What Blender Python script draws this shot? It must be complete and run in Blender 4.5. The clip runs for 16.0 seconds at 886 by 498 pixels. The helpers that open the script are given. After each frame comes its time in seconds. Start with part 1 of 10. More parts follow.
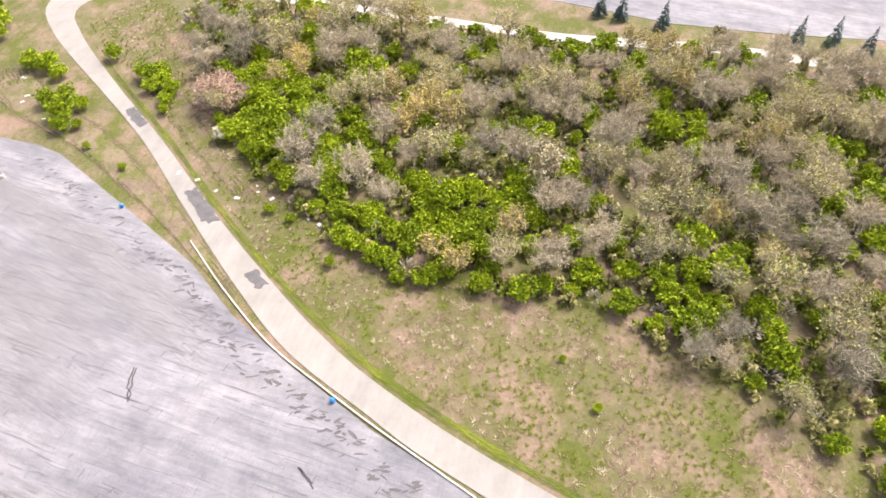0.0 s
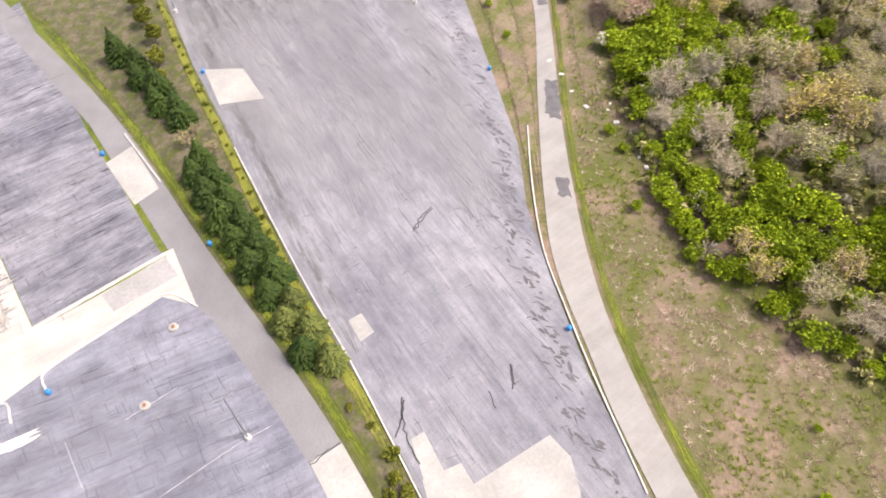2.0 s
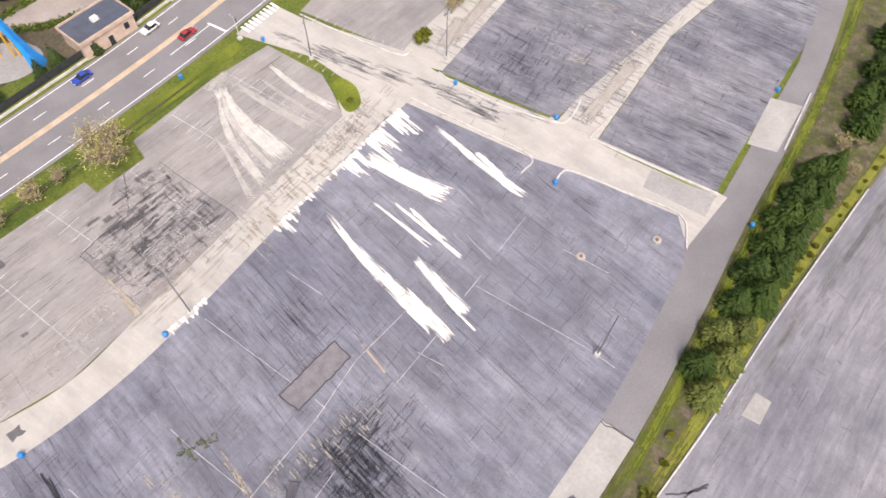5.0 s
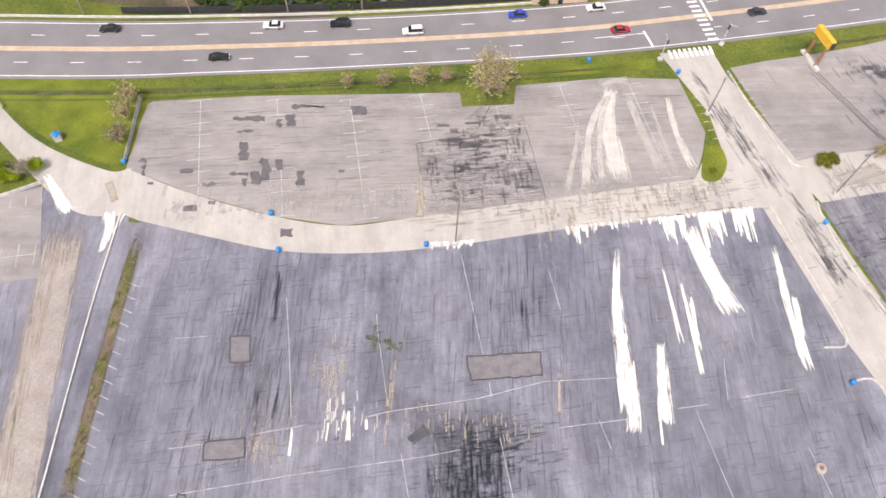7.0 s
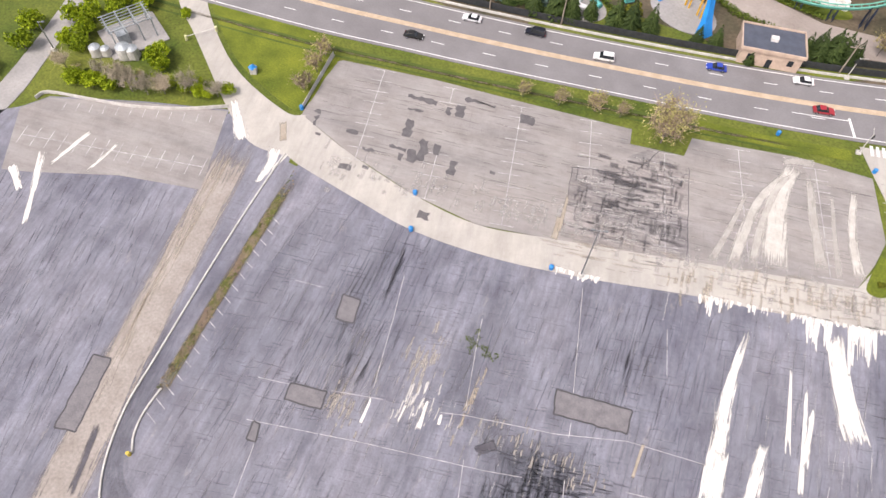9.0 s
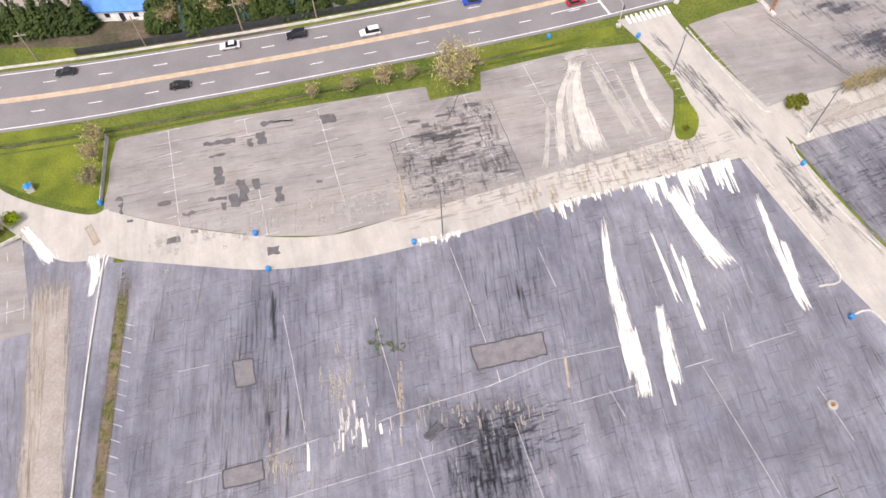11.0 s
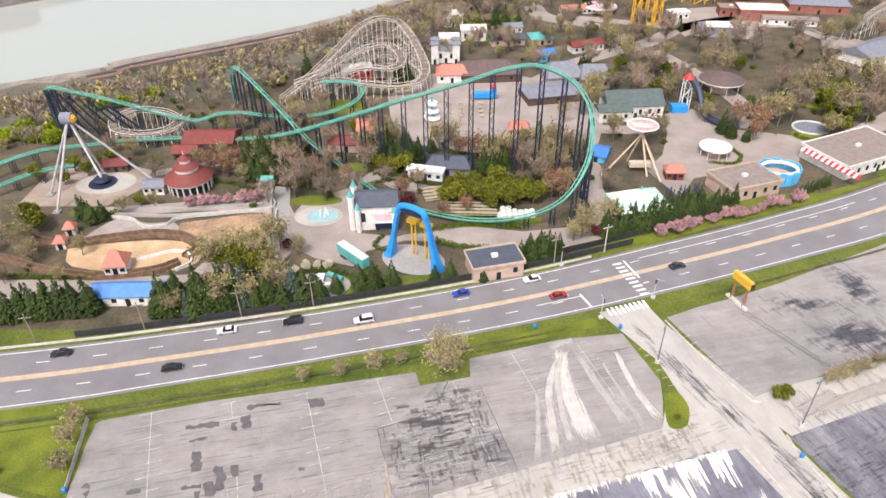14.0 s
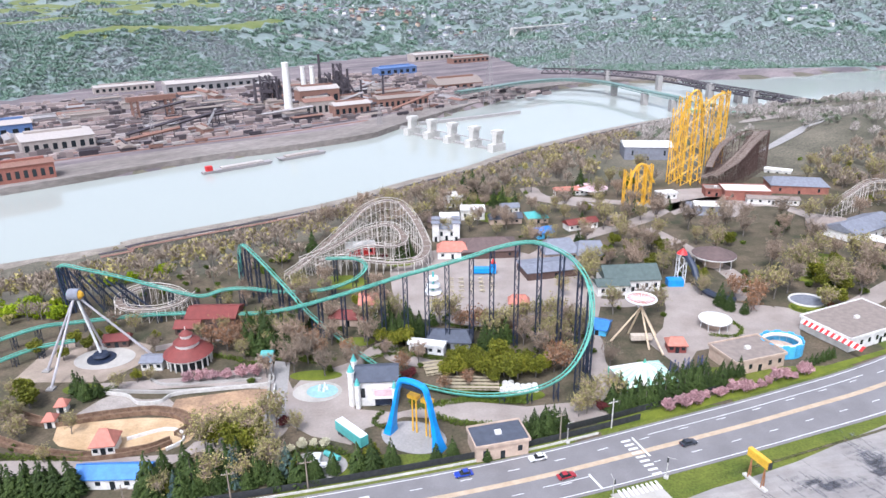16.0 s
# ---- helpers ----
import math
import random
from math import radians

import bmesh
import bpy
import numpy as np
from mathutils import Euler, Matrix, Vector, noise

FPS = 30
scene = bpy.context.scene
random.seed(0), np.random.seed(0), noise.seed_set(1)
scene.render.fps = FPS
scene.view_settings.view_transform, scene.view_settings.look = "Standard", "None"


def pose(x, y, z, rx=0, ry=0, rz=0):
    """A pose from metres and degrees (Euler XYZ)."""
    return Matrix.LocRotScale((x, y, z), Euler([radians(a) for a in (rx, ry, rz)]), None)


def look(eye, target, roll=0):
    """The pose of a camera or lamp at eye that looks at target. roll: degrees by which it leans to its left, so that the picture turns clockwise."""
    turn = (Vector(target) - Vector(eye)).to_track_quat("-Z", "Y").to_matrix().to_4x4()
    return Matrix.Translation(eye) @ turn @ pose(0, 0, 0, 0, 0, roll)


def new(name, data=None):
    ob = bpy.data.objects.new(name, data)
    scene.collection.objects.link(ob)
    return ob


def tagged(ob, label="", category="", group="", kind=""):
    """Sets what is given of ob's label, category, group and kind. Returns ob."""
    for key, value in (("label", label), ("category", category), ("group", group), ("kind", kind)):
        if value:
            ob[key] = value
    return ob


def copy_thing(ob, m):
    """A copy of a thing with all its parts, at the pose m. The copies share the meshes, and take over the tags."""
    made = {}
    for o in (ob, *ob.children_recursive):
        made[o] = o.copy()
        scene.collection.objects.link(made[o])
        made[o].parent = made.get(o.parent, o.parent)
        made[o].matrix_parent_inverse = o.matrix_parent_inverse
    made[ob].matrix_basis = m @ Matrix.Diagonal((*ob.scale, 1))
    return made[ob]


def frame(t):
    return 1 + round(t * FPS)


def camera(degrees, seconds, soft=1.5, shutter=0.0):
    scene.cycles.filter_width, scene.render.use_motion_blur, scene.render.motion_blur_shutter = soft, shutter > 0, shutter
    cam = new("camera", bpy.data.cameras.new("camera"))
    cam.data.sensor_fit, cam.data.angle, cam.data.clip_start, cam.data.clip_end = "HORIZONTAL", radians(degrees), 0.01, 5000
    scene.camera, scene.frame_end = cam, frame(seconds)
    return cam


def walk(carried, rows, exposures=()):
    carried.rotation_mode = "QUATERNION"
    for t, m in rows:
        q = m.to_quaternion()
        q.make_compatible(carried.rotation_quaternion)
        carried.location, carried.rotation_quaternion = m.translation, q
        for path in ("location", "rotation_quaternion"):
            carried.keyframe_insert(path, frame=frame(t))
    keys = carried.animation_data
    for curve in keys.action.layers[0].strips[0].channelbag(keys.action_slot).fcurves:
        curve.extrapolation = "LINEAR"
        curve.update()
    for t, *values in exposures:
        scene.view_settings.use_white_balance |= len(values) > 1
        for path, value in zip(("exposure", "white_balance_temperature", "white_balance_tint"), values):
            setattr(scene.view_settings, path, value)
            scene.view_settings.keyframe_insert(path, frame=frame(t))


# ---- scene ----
cam = camera(66.70, 16.0, soft=1.5, shutter=0.15)
EYE = 108.0
PATH = [
    (0.0, pose(0, 0, EYE, 42.70, -0.32, -146.40)),
    (0.5, pose(0, 0, EYE, 40.39, -0.22, -137.94)),
    (1.0, pose(0, 0, EYE, 39.44, -0.24, -129.90)),
    (1.5, pose(0, 0, EYE, 39.59, -0.28, -121.47)),
    (2.0, pose(0, 0, EYE, 36.16, 0.00, -108.39)),
    (2.5, pose(0, 0, EYE, 31.40, 0.32, -96.25)),
    (3.0, pose(0, 0, EYE, 30.38, 0.24, -85.11)),
    (3.5, pose(0, 0, EYE, 30.49, -0.00, -71.96)),
    (4.0, pose(0, 0, EYE, 30.62, -0.25, -59.78)),
    (4.2, pose(0, 0, EYE, 30.64, -0.35, -55.20)),
    (6.3, pose(0, 0, EYE, 31.05, -1.30, -8.87)),
    (6.5, pose(0, 0, EYE, 31.08, -1.39, -4.41)),
    (7.0, pose(0, 0, EYE, 31.06, -1.74, 7.60)),
    (7.5, pose(0, 0, EYE, 30.98, -2.01, 19.56)),
    (8.0, pose(0, 0, EYE, 30.93, -2.18, 27.93)),
    (8.2, pose(0, 0, EYE, 30.99, -2.12, 28.07)),
    (9.2, pose(0, 0, EYE, 31.25, -1.50, 28.15)),
    (10.15, pose(0, 0, EYE, 31.42, -0.85, 27.60)),
    (10.3, pose(0, 0, EYE, 31.46, -0.72, 25.63)),
    (10.4, pose(0, 0, EYE, 31.56, -0.18, 20.43)),
    (10.5, pose(0, 0, EYE, 31.69, 0.44, 14.75)),
    (11.0, pose(0, 0, EYE, 30.58, 1.69, 0.01)),
    (11.5, pose(0, 0, EYE, 21.88, 1.34, -0.28)),
    (12.0, pose(0, 0, EYE, 15.95, 1.19, -0.35)),
    (12.5, pose(0, 0, EYE, 22.96, 0.92, -0.26)),
    (13.0, pose(0, 0, EYE, 33.97, 0.72, -0.13)),
    (13.5, pose(0, 0, EYE, 44.99, 0.61, -0.07)),
    (14.0, pose(0, 0, EYE, 54.54, 0.54, -0.02)),
    (14.5, pose(0, 0, EYE, 56.79, 0.68, -0.07)),
    (15.0, pose(0, 0, EYE, 63.25, 0.68, -0.05)),
    (15.5, pose(0, 0, EYE, 68.98, 0.75, -0.08)),
    (16.0, pose(0, 0, EYE, 69.25, 0.81, -0.06)),
]
walk(cam, PATH, exposures=[(0, 1.38, 6800, 15), (1.5, 1.17, 6750, 17), (2.5, 0.98, 6700, 17), (3.0, 0.84, 6650, 17), (3.5, 0.78, 6650, 17), (4.0, 0.7, 6650, 17), (6.5, 0.6, 6650, 17), (8.0, 0.6, 6650, 17), (13.0, 0.64, 6600, 17), (14.5, 0.63, 6350, 15), (15.3, 0.7, 5900, 14), (16.0, 0.77, 5700, 14)])

# ---- daylight: a bright, hazy sky with a weak, wide sun ----
world = bpy.data.worlds.new("hazy_sky")
scene.world = world
world.use_nodes = True
wn = world.node_tree.nodes
wl = world.node_tree.links
wn.clear()
sky = wn.new("ShaderNodeTexSky")
sky.sky_type = "NISHITA"
sky.sun_disc = False
sky.sun_elevation = radians(48)
sky.sun_rotation = radians(200)
sky.air_density = 1.3
sky.dust_density = 4.0
pale = wn.new("ShaderNodeHueSaturation")
pale.inputs["Saturation"].default_value = 0.35
back = wn.new("ShaderNodeBackground")
back.inputs["Strength"].default_value = 0.14
wout = wn.new("ShaderNodeOutputWorld")
wl.new(sky.outputs[0], pale.inputs["Color"])
wl.new(pale.outputs[0], back.inputs["Color"])
wl.new(back.outputs[0], wout.inputs["Surface"])
sun_data = bpy.data.lights.new("sun", "SUN")
sun_data.energy = 1.9
sun_data.angle = radians(12)
sun_data.color = (1.0, 0.96, 0.9)
sun = new("sun", sun_data)
sun.matrix_world = look((-40, -110, 200), (0, 0, 0))

# ---- materials ----
def ramp(nodes, stops):
    r = nodes.new("ShaderNodeValToRGB")
    el = r.color_ramp.elements
    el[0].position, el[0].color = stops[0][0], (*stops[0][1], 1)
    el[1].position, el[1].color = stops[-1][0], (*stops[-1][1], 1)
    for p, c in stops[1:-1]:
        e = el.new(p)
        e.color = (*c, 1)
    return r


def mixed(nodes, links, fac, a, b, mode="MIX"):
    m = nodes.new("ShaderNodeMix")
    m.data_type, m.blend_type = "RGBA", mode
    for value, slot in ((fac, 0), (a, 6), (b, 7)):
        if isinstance(value, (int, float)):
            m.inputs[slot].default_value = value
        elif isinstance(value, tuple):
            m.inputs[slot].default_value = (*value, 1)
        else:
            links.new(value, m.inputs[slot])
    return m.outputs[2]


def noise_at(nodes, links, scale, stretch=(1, 1, 1), turn=0.0, detail=5.0, rough=0.55):
    co = nodes.new("ShaderNodeTexCoord")
    mp = nodes.new("ShaderNodeMapping")
    mp.inputs["Rotation"].default_value = (0, 0, radians(turn))
    mp.vector_type = "TEXTURE"
    mp.inputs["Scale"].default_value = stretch
    n = nodes.new("ShaderNodeTexNoise")
    n.inputs["Scale"].default_value = scale
    n.inputs["Detail"].default_value = detail
    n.inputs["Roughness"].default_value = rough
    links.new(co.outputs["Object"], mp.inputs["Vector"])
    links.new(mp.outputs[0], n.inputs["Vector"])
    return n.outputs["Fac"]


def base_mat(name, rough=0.85, metal=0.0):
    m = bpy.data.materials.new(name)
    m.use_nodes = True
    n, l = m.node_tree.nodes, m.node_tree.links
    b = n["Principled BSDF"]
    b.inputs["Roughness"].default_value = rough
    b.inputs["Metallic"].default_value = metal
    return m, n, l, b


def bumped(n, l, b, height, strength=0.3, distance=0.05):
    bp = n.new("ShaderNodeBump")
    bp.inputs["Strength"].default_value = strength
    bp.inputs["Distance"].default_value = distance
    l.new(height, bp.inputs["Height"])
    l.new(bp.outputs[0], b.inputs["Normal"])


def surface(name, dark, light, scale=0.8, rough=0.85, metal=0.0, fine=9.0, amount=0.35, stretch=(1, 1, 1), turn=0.0, bump=0.2, vary=0.0):
    """Two tones in broad clouds, with a fine grain over them; vary shifts the brightness from object to object."""
    m, n, l, b = base_mat(name, rough, metal)
    big = ramp(n, [(0.32, dark), (0.68, light)])
    l.new(noise_at(n, l, scale, stretch, turn), big.inputs[0])
    small = noise_at(n, l, fine, stretch, turn, 3.0)
    tone = ramp(n, [(0.25, (1 - amount,) * 3), (0.75, (1 + amount * 0.6,) * 3)])
    l.new(small, tone.inputs[0])
    col = mixed(n, l, 1.0, big.outputs[0], tone.outputs[0], "MULTIPLY")
    if vary:
        oi = n.new("ShaderNodeObjectInfo")
        vr = ramp(n, [(0.0, (1 - vary,) * 3), (1.0, (1 + vary,) * 3)])
        l.new(oi.outputs["Random"], vr.inputs[0])
        col = mixed(n, l, 1.0, col, vr.outputs[0], "MULTIPLY")
    l.new(col, b.inputs["Base Color"])
    if bump:
        bumped(n, l, b, small, bump)
    return m


def old_asphalt(name, dark, light, turn, warm=(0.4, 0.36, 0.33), bold=1.0, band=1.0):
    """Weathered parking asphalt: drag bands and streaks one way, short cross seams, worn pale spots, stains and grit."""
    m, n, l, b = base_mat(name, 0.9)

    def times(col, fac, stops):
        r = ramp(n, [(p, (v, v, v) if isinstance(v, float) else v) for p, v in stops])
        l.new(fac, r.inputs[0])
        return mixed(n, l, 1.0, col, r.outputs[0], "MULTIPLY")

    k = 0.3 * bold
    broad = ramp(n, [(0.36, dark), (0.64, light)])
    l.new(noise_at(n, l, 0.2, (1.0, 1.6, 1.0), turn, 9.0, 0.7), broad.inputs[0])
    col = broad.outputs[0]
    # wide bands where the surface was dragged and sealed
    col = times(col, noise_at(n, l, 0.13, (0.55, 7.0, 1.0), turn - 3, 3.0, 0.55),
                [(0.3, (1 - 0.3 * band, 1 - 0.29 * band, 1 - 0.25 * band)), (0.43, (1 - 0.1 * band,) * 3), (0.52, (1.0, 1.0, 1.0)), (0.62, (1 + 0.12 * band, 1 + 0.11 * band, 1 + 0.1 * band)), (0.74, (1 + 0.27 * band, 1 + 0.25 * band, 1 + 0.22 * band))])
    col = times(col, noise_at(n, l, 0.5, (0.4, 8.0, 1.0), turn, 4.0, 0.6), [(0.3, 1 - 0.2 * band), (0.5, 1.0), (0.7, 1 + 0.16 * band)])
    col = times(col, noise_at(n, l, 1.1, (0.7, 5.5, 1.0), turn + 8.5, 6.0, 0.7), [(0.3, 1 - 0.8 * k), (0.4, 1 - 0.2 * k), (0.55, 1.0), (0.68, 1 + 0.5 * k)])
    # short seams across the bands
    col = times(col, noise_at(n, l, 1.3, (4.5, 1.0, 1.0), turn + 8, 6.0, 0.72), [(0.3, 1 - 0.9 * k), (0.41, 1.0), (0.6, 1.0), (0.7, 1 + 0.5 * k)])
    col = times(col, noise_at(n, l, 0.9, (7.0, 0.32, 1.0), turn + 8, 4.0, 0.6), [(0.3, 1 - 0.8 * k), (0.4, 1.0), (0.62, 1.0), (0.72, 1 + 0.4 * k)])
    col = times(col, noise_at(n, l, 0.045, (1, 1.7, 1), turn, 6.0, 0.65), [(0.34, (1 - 0.36 * band, 1 - 0.36 * band, 1 - 0.3 * band)), (0.5, (1.0, 1.0, 1.0)), (0.68, (1 + 0.2 * band, 1 + 0.16 * band, 1 + 0.12 * band))])
    col = times(col, noise_at(n, l, 3.0, (1, 1, 1), 0, 5.0, 0.75), [(0.3, 1 - 0.6 * k), (0.7, 1 + 0.6 * k)])
    worn = ramp(n, [(0.58, (0, 0, 0)), (0.7, (0.45, 0.45, 0.45))])
    l.new(noise_at(n, l, 0.5, (1.0, 3.2, 1.0), turn, 9.0, 0.8), worn.inputs[0])
    col = mixed(n, l, worn.outputs[0], col, warm)
    col = times(col, noise_at(n, l, 0.7, (1.6, 1.0, 1.0), turn, 9.0, 0.82), [(0.33, 1 - 0.4 * min(1.0, bold)), (0.4, 1.0)])
    l.new(col, b.inputs["Base Color"])
    bumped(n, l, b, noise_at(n, l, 5.0, (1, 1, 1), 0, 4.0, 0.7), 0.3, 0.03)
    return m


ASPHALT_MAIN = old_asphalt("asphalt_main", (0.136, 0.134, 0.163), (0.222, 0.224, 0.266), 8, bold=0.8, band=0.72)
ASPHALT_HILL = old_asphalt("asphalt_hill", (0.165, 0.16, 0.181), (0.247, 0.24, 0.262), -76, bold=0.75, band=0.7)
ASPHALT_EAST = old_asphalt("asphalt_east", (0.12, 0.118, 0.14), (0.235, 0.231, 0.257), 18, bold=1.2)
ASPHALT_PALE = old_asphalt("asphalt_pale", (0.235, 0.214, 0.205), (0.305, 0.285, 0.274), 100, (0.36, 0.325, 0.3), 0.45, 0.4)
ASPHALT_ROAD = surface("road_asphalt", (0.17, 0.16, 0.165), (0.215, 0.205, 0.21), 0.12, 0.85, 0, 2.5, 0.12, (1, 1, 1), 0, 0.1)
CONCRETE = old_asphalt("dusty_concrete", (0.365, 0.341, 0.309), (0.445, 0.418, 0.384), 15, (0.55, 0.52, 0.475), 0.28, 0.25)
CONCRETE_GREY = surface("grey_concrete", (0.27, 0.26, 0.25), (0.36, 0.34, 0.33), 0.12, 0.9, 0, 1.5, 0.15)
PALE_DUST = surface("white_limestone_dust", (0.6, 0.57, 0.53), (0.78, 0.755, 0.715), 0.5, 0.95, 0, 3.0, 0.1, (1, 4, 1), 8, 0.1)
TAN_DUST = surface("tan_dust", (0.36, 0.3, 0.235), (0.48, 0.42, 0.345), 0.4, 0.95, 0, 3.0, 0.2)
SAND = surface("sandy_gravel", (0.28, 0.245, 0.22), (0.37, 0.33, 0.3), 0.25, 0.95, 0, 2.0, 0.2)
DARK_PATCH = surface("patched_asphalt", (0.148, 0.138, 0.148), (0.205, 0.192, 0.2), 0.6, 0.9, 0, 4.0, 0.2)
TAR = surface("black_tar", (0.04, 0.04, 0.045), (0.08, 0.075, 0.08), 1.0, 0.7, 0, 5.0, 0.3)
WHITE_PAINT = surface("worn_white_paint", (0.26, 0.25, 0.26), (0.62, 0.6, 0.59), 0.7, 0.8, 0, 4.0, 0.4)
ROAD_WHITE = surface("road_white_paint", (0.68, 0.67, 0.66), (0.8, 0.8, 0.78), 0.8, 0.7, 0, 6.0, 0.1)
MEDIAN = surface("tan_median", (0.42, 0.32, 0.22), (0.52, 0.41, 0.3), 0.5, 0.9, 0, 3.0, 0.15)
GRASS = surface("mown_grass", (0.07, 0.1, 0.004), (0.175, 0.2, 0.014), 0.13, 0.95, 0, 3.0, 0.4, (1, 1, 1), 0, 0.4)
ROAD_PALE = old_asphalt("worn_pale_road", (0.245, 0.227, 0.212), (0.3, 0.28, 0.263), 20, (0.35, 0.323, 0.293), 0.25, 0.25)
TRACK = surface("dusty_wheel_track", (0.35, 0.315, 0.28), (0.45, 0.41, 0.37), 0.4, 0.95, 0, 3.0, 0.2)

MOSS = surface("mossy_grass", (0.11, 0.125, 0.012), (0.23, 0.225, 0.03), 0.3, 0.95, 0, 3.0, 0.45, (1, 1, 1), 0, 0.5)


def scrub_ground(name, tones, scale):
    """Rough ground in three tones, in patches within patches, under a fine straw grain."""
    m, n, l, b = base_mat(name, 0.95)
    first = ramp(n, [(0.42, tones[0]), (0.56, tones[1])])
    l.new(noise_at(n, l, scale, (1, 1, 1), 0, 8.0, 0.68), first.inputs[0])
    second = ramp(n, [(0.46, (0, 0, 0)), (0.6, (1, 1, 1))])
    l.new(noise_at(n, l, scale * 1.7, (1, 1.6, 1), 35, 8.0, 0.7), second.inputs[0])
    col = mixed(n, l, second.outputs[0], first.outputs[0], tones[2])
    fine = noise_at(n, l, 1.4, (1, 1, 1), 0, 6.0, 0.8)
    tone = ramp(n, [(0.28, (0.5, 0.5, 0.48)), (0.5, (1, 1, 1)), (0.72, (1.35, 1.3, 1.2))])
    l.new(fine, tone.inputs[0])
    l.new(mixed(n, l, 1.0, col, tone.outputs[0], "MULTIPLY"), b.inputs["Base Color"])
    bumped(n, l, b, fine, 0.7, 0.2)
    return m


VERGE_SOIL = scrub_ground("mossy_verge_soil", ((0.062, 0.056, 0.03), (0.135, 0.108, 0.072), (0.07, 0.085, 0.01)), 0.3)

# ---- shape helpers ----
def smooth(pts, n=6):
    """A rounded line through the points."""
    p = [Vector(q) for q in pts]
    p = [2 * p[0] - p[1]] + p + [2 * p[-1] - p[-2]]
    out = []
    for i in range(1, len(p) - 2):
        a, b, c, d = p[i - 1:i + 3]
        for k in range(n):
            t = k / n
            out.append(0.5 * (2 * b + (c - a) * t + (2 * a - 5 * b + 4 * c - d) * t * t + (3 * b - a - 3 * c + d) * t ** 3))
    return out + [p[-2]]


def mesh_ob(name, verts, faces, material, parent=None, label=""):
    me = bpy.data.meshes.new(name)
    me.from_pydata([tuple(v) for v in verts], [], faces)
    me.update()
    ob = new(name, me)
    for m in (material if isinstance(material, (list, tuple)) else [material]):
        me.materials.append(m)
    if parent:
        ob.parent = parent
    if label:
        ob["label"] = label
    return ob


def part(name, bm, material, parent=None, label="", soft=False):
    me = bpy.data.meshes.new(name)
    bmesh.ops.recalc_face_normals(bm, faces=bm.faces)
    if soft:
        for f in bm.faces:
            f.smooth = True
    bm.to_mesh(me)
    bm.free()
    ob = new(name, me)
    for m in (material if isinstance(material, (list, tuple)) else [material]):
        me.materials.append(m)
    if parent:
        ob.parent = parent
    if label:
        ob["label"] = label
    return ob


def thing(name, x, y, z=0.0, turn=0.0, label="", category="", group="", kind=""):
    ob = new(name)
    ob.empty_display_size = 0.5
    ob.matrix_basis = pose(x, y, z, 0, 0, turn)
    return tagged(ob, label, category, group, kind)


def slab(name, pts, z, material, label="", category="", parent=None, deep=0.12, kind="structure"):
    """A flat sheet of ground with a visible edge."""
    n = len(pts)
    verts = [(p[0], p[1], z) for p in pts] + [(p[0], p[1], z - deep) for p in pts]
    area = sum(pts[i][0] * pts[(i + 1) % n][1] - pts[(i + 1) % n][0] * pts[i][1] for i in range(n))
    order = list(range(n)) if area > 0 else list(range(n))[::-1]
    faces = [order] + [(order[i], order[i] + n, order[(i + 1) % n] + n, order[(i + 1) % n]) for i in range(n)]
    ob = mesh_ob(name, verts, faces, material, parent)
    if not parent:
        tagged(ob, label, category, kind=kind)
    elif label:
        ob["label"] = label
    return ob


def ribbon_mesh(pts, width, z, high=0.0):
    """A strip along a line; with high, a kerb or wall of that height."""
    p = [Vector((q[0], q[1], 0)) for q in pts]
    verts, faces = [], []
    k = 4 if high else 2
    for i, q in enumerate(p):
        d = (p[min(i + 1, len(p) - 1)] - p[max(i - 1, 0)]).normalized()
        s = Vector((-d.y, d.x, 0)) * width / 2
        if high:
            verts += [q + s + Vector((0, 0, z)), q + s * 0.85 + Vector((0, 0, z + high)), q - s * 0.85 + Vector((0, 0, z + high)), q - s + Vector((0, 0, z))]
        else:
            verts += [q + s + Vector((0, 0, z)), q - s + Vector((0, 0, z))]
    for i in range(len(p) - 1):
        for j in range(k - 1):
            faces.append((i * k + j, i * k + j + 1, (i + 1) * k + j + 1, (i + 1) * k + j))
    if high:
        faces += [(3, 2, 1, 0), tuple((len(p) - 1) * 4 + j for j in range(4))]
    else:
        faces = [f[::-1] for f in faces]
    return verts, faces


def ribbon(name, pts, width, z, material, parent=None, high=0.0, label="", category="", kind="structure"):
    ob = mesh_ob(name, *ribbon_mesh(pts, width, z, high), material, parent)
    if not parent:
        tagged(ob, label, category, kind=kind)
    elif label:
        ob["label"] = label
    return ob


def box(bm, x0, x1, y0, y1, z0, z1, m=None):
    r = bmesh.ops.create_cube(bm, size=1.0, matrix=Matrix.LocRotScale(((x0 + x1) / 2, (y0 + y1) / 2, (z0 + z1) / 2), None, (abs(x1 - x0), abs(y1 - y0), abs(z1 - z0))))
    if m:
        bmesh.ops.transform(bm, matrix=m, verts=r["verts"])
    return r["verts"]


def tube(bm, a, b, r0, r1=None, n=6):
    a, b = Vector(a), Vector(b)
    d = b - a
    m = Matrix.Translation((a + b) / 2) @ d.to_track_quat("Z", "Y").to_matrix().to_4x4()
    return bmesh.ops.create_cone(bm, cap_ends=True, segments=n, radius1=r0, radius2=r0 if r1 is None else r1, depth=d.length, matrix=m)["verts"]


def drum(bm, x, y, z0, z1, r0, r1=None, n=16):
    return tube(bm, (x, y, z0), (x, y, z1), r0, r1, n)


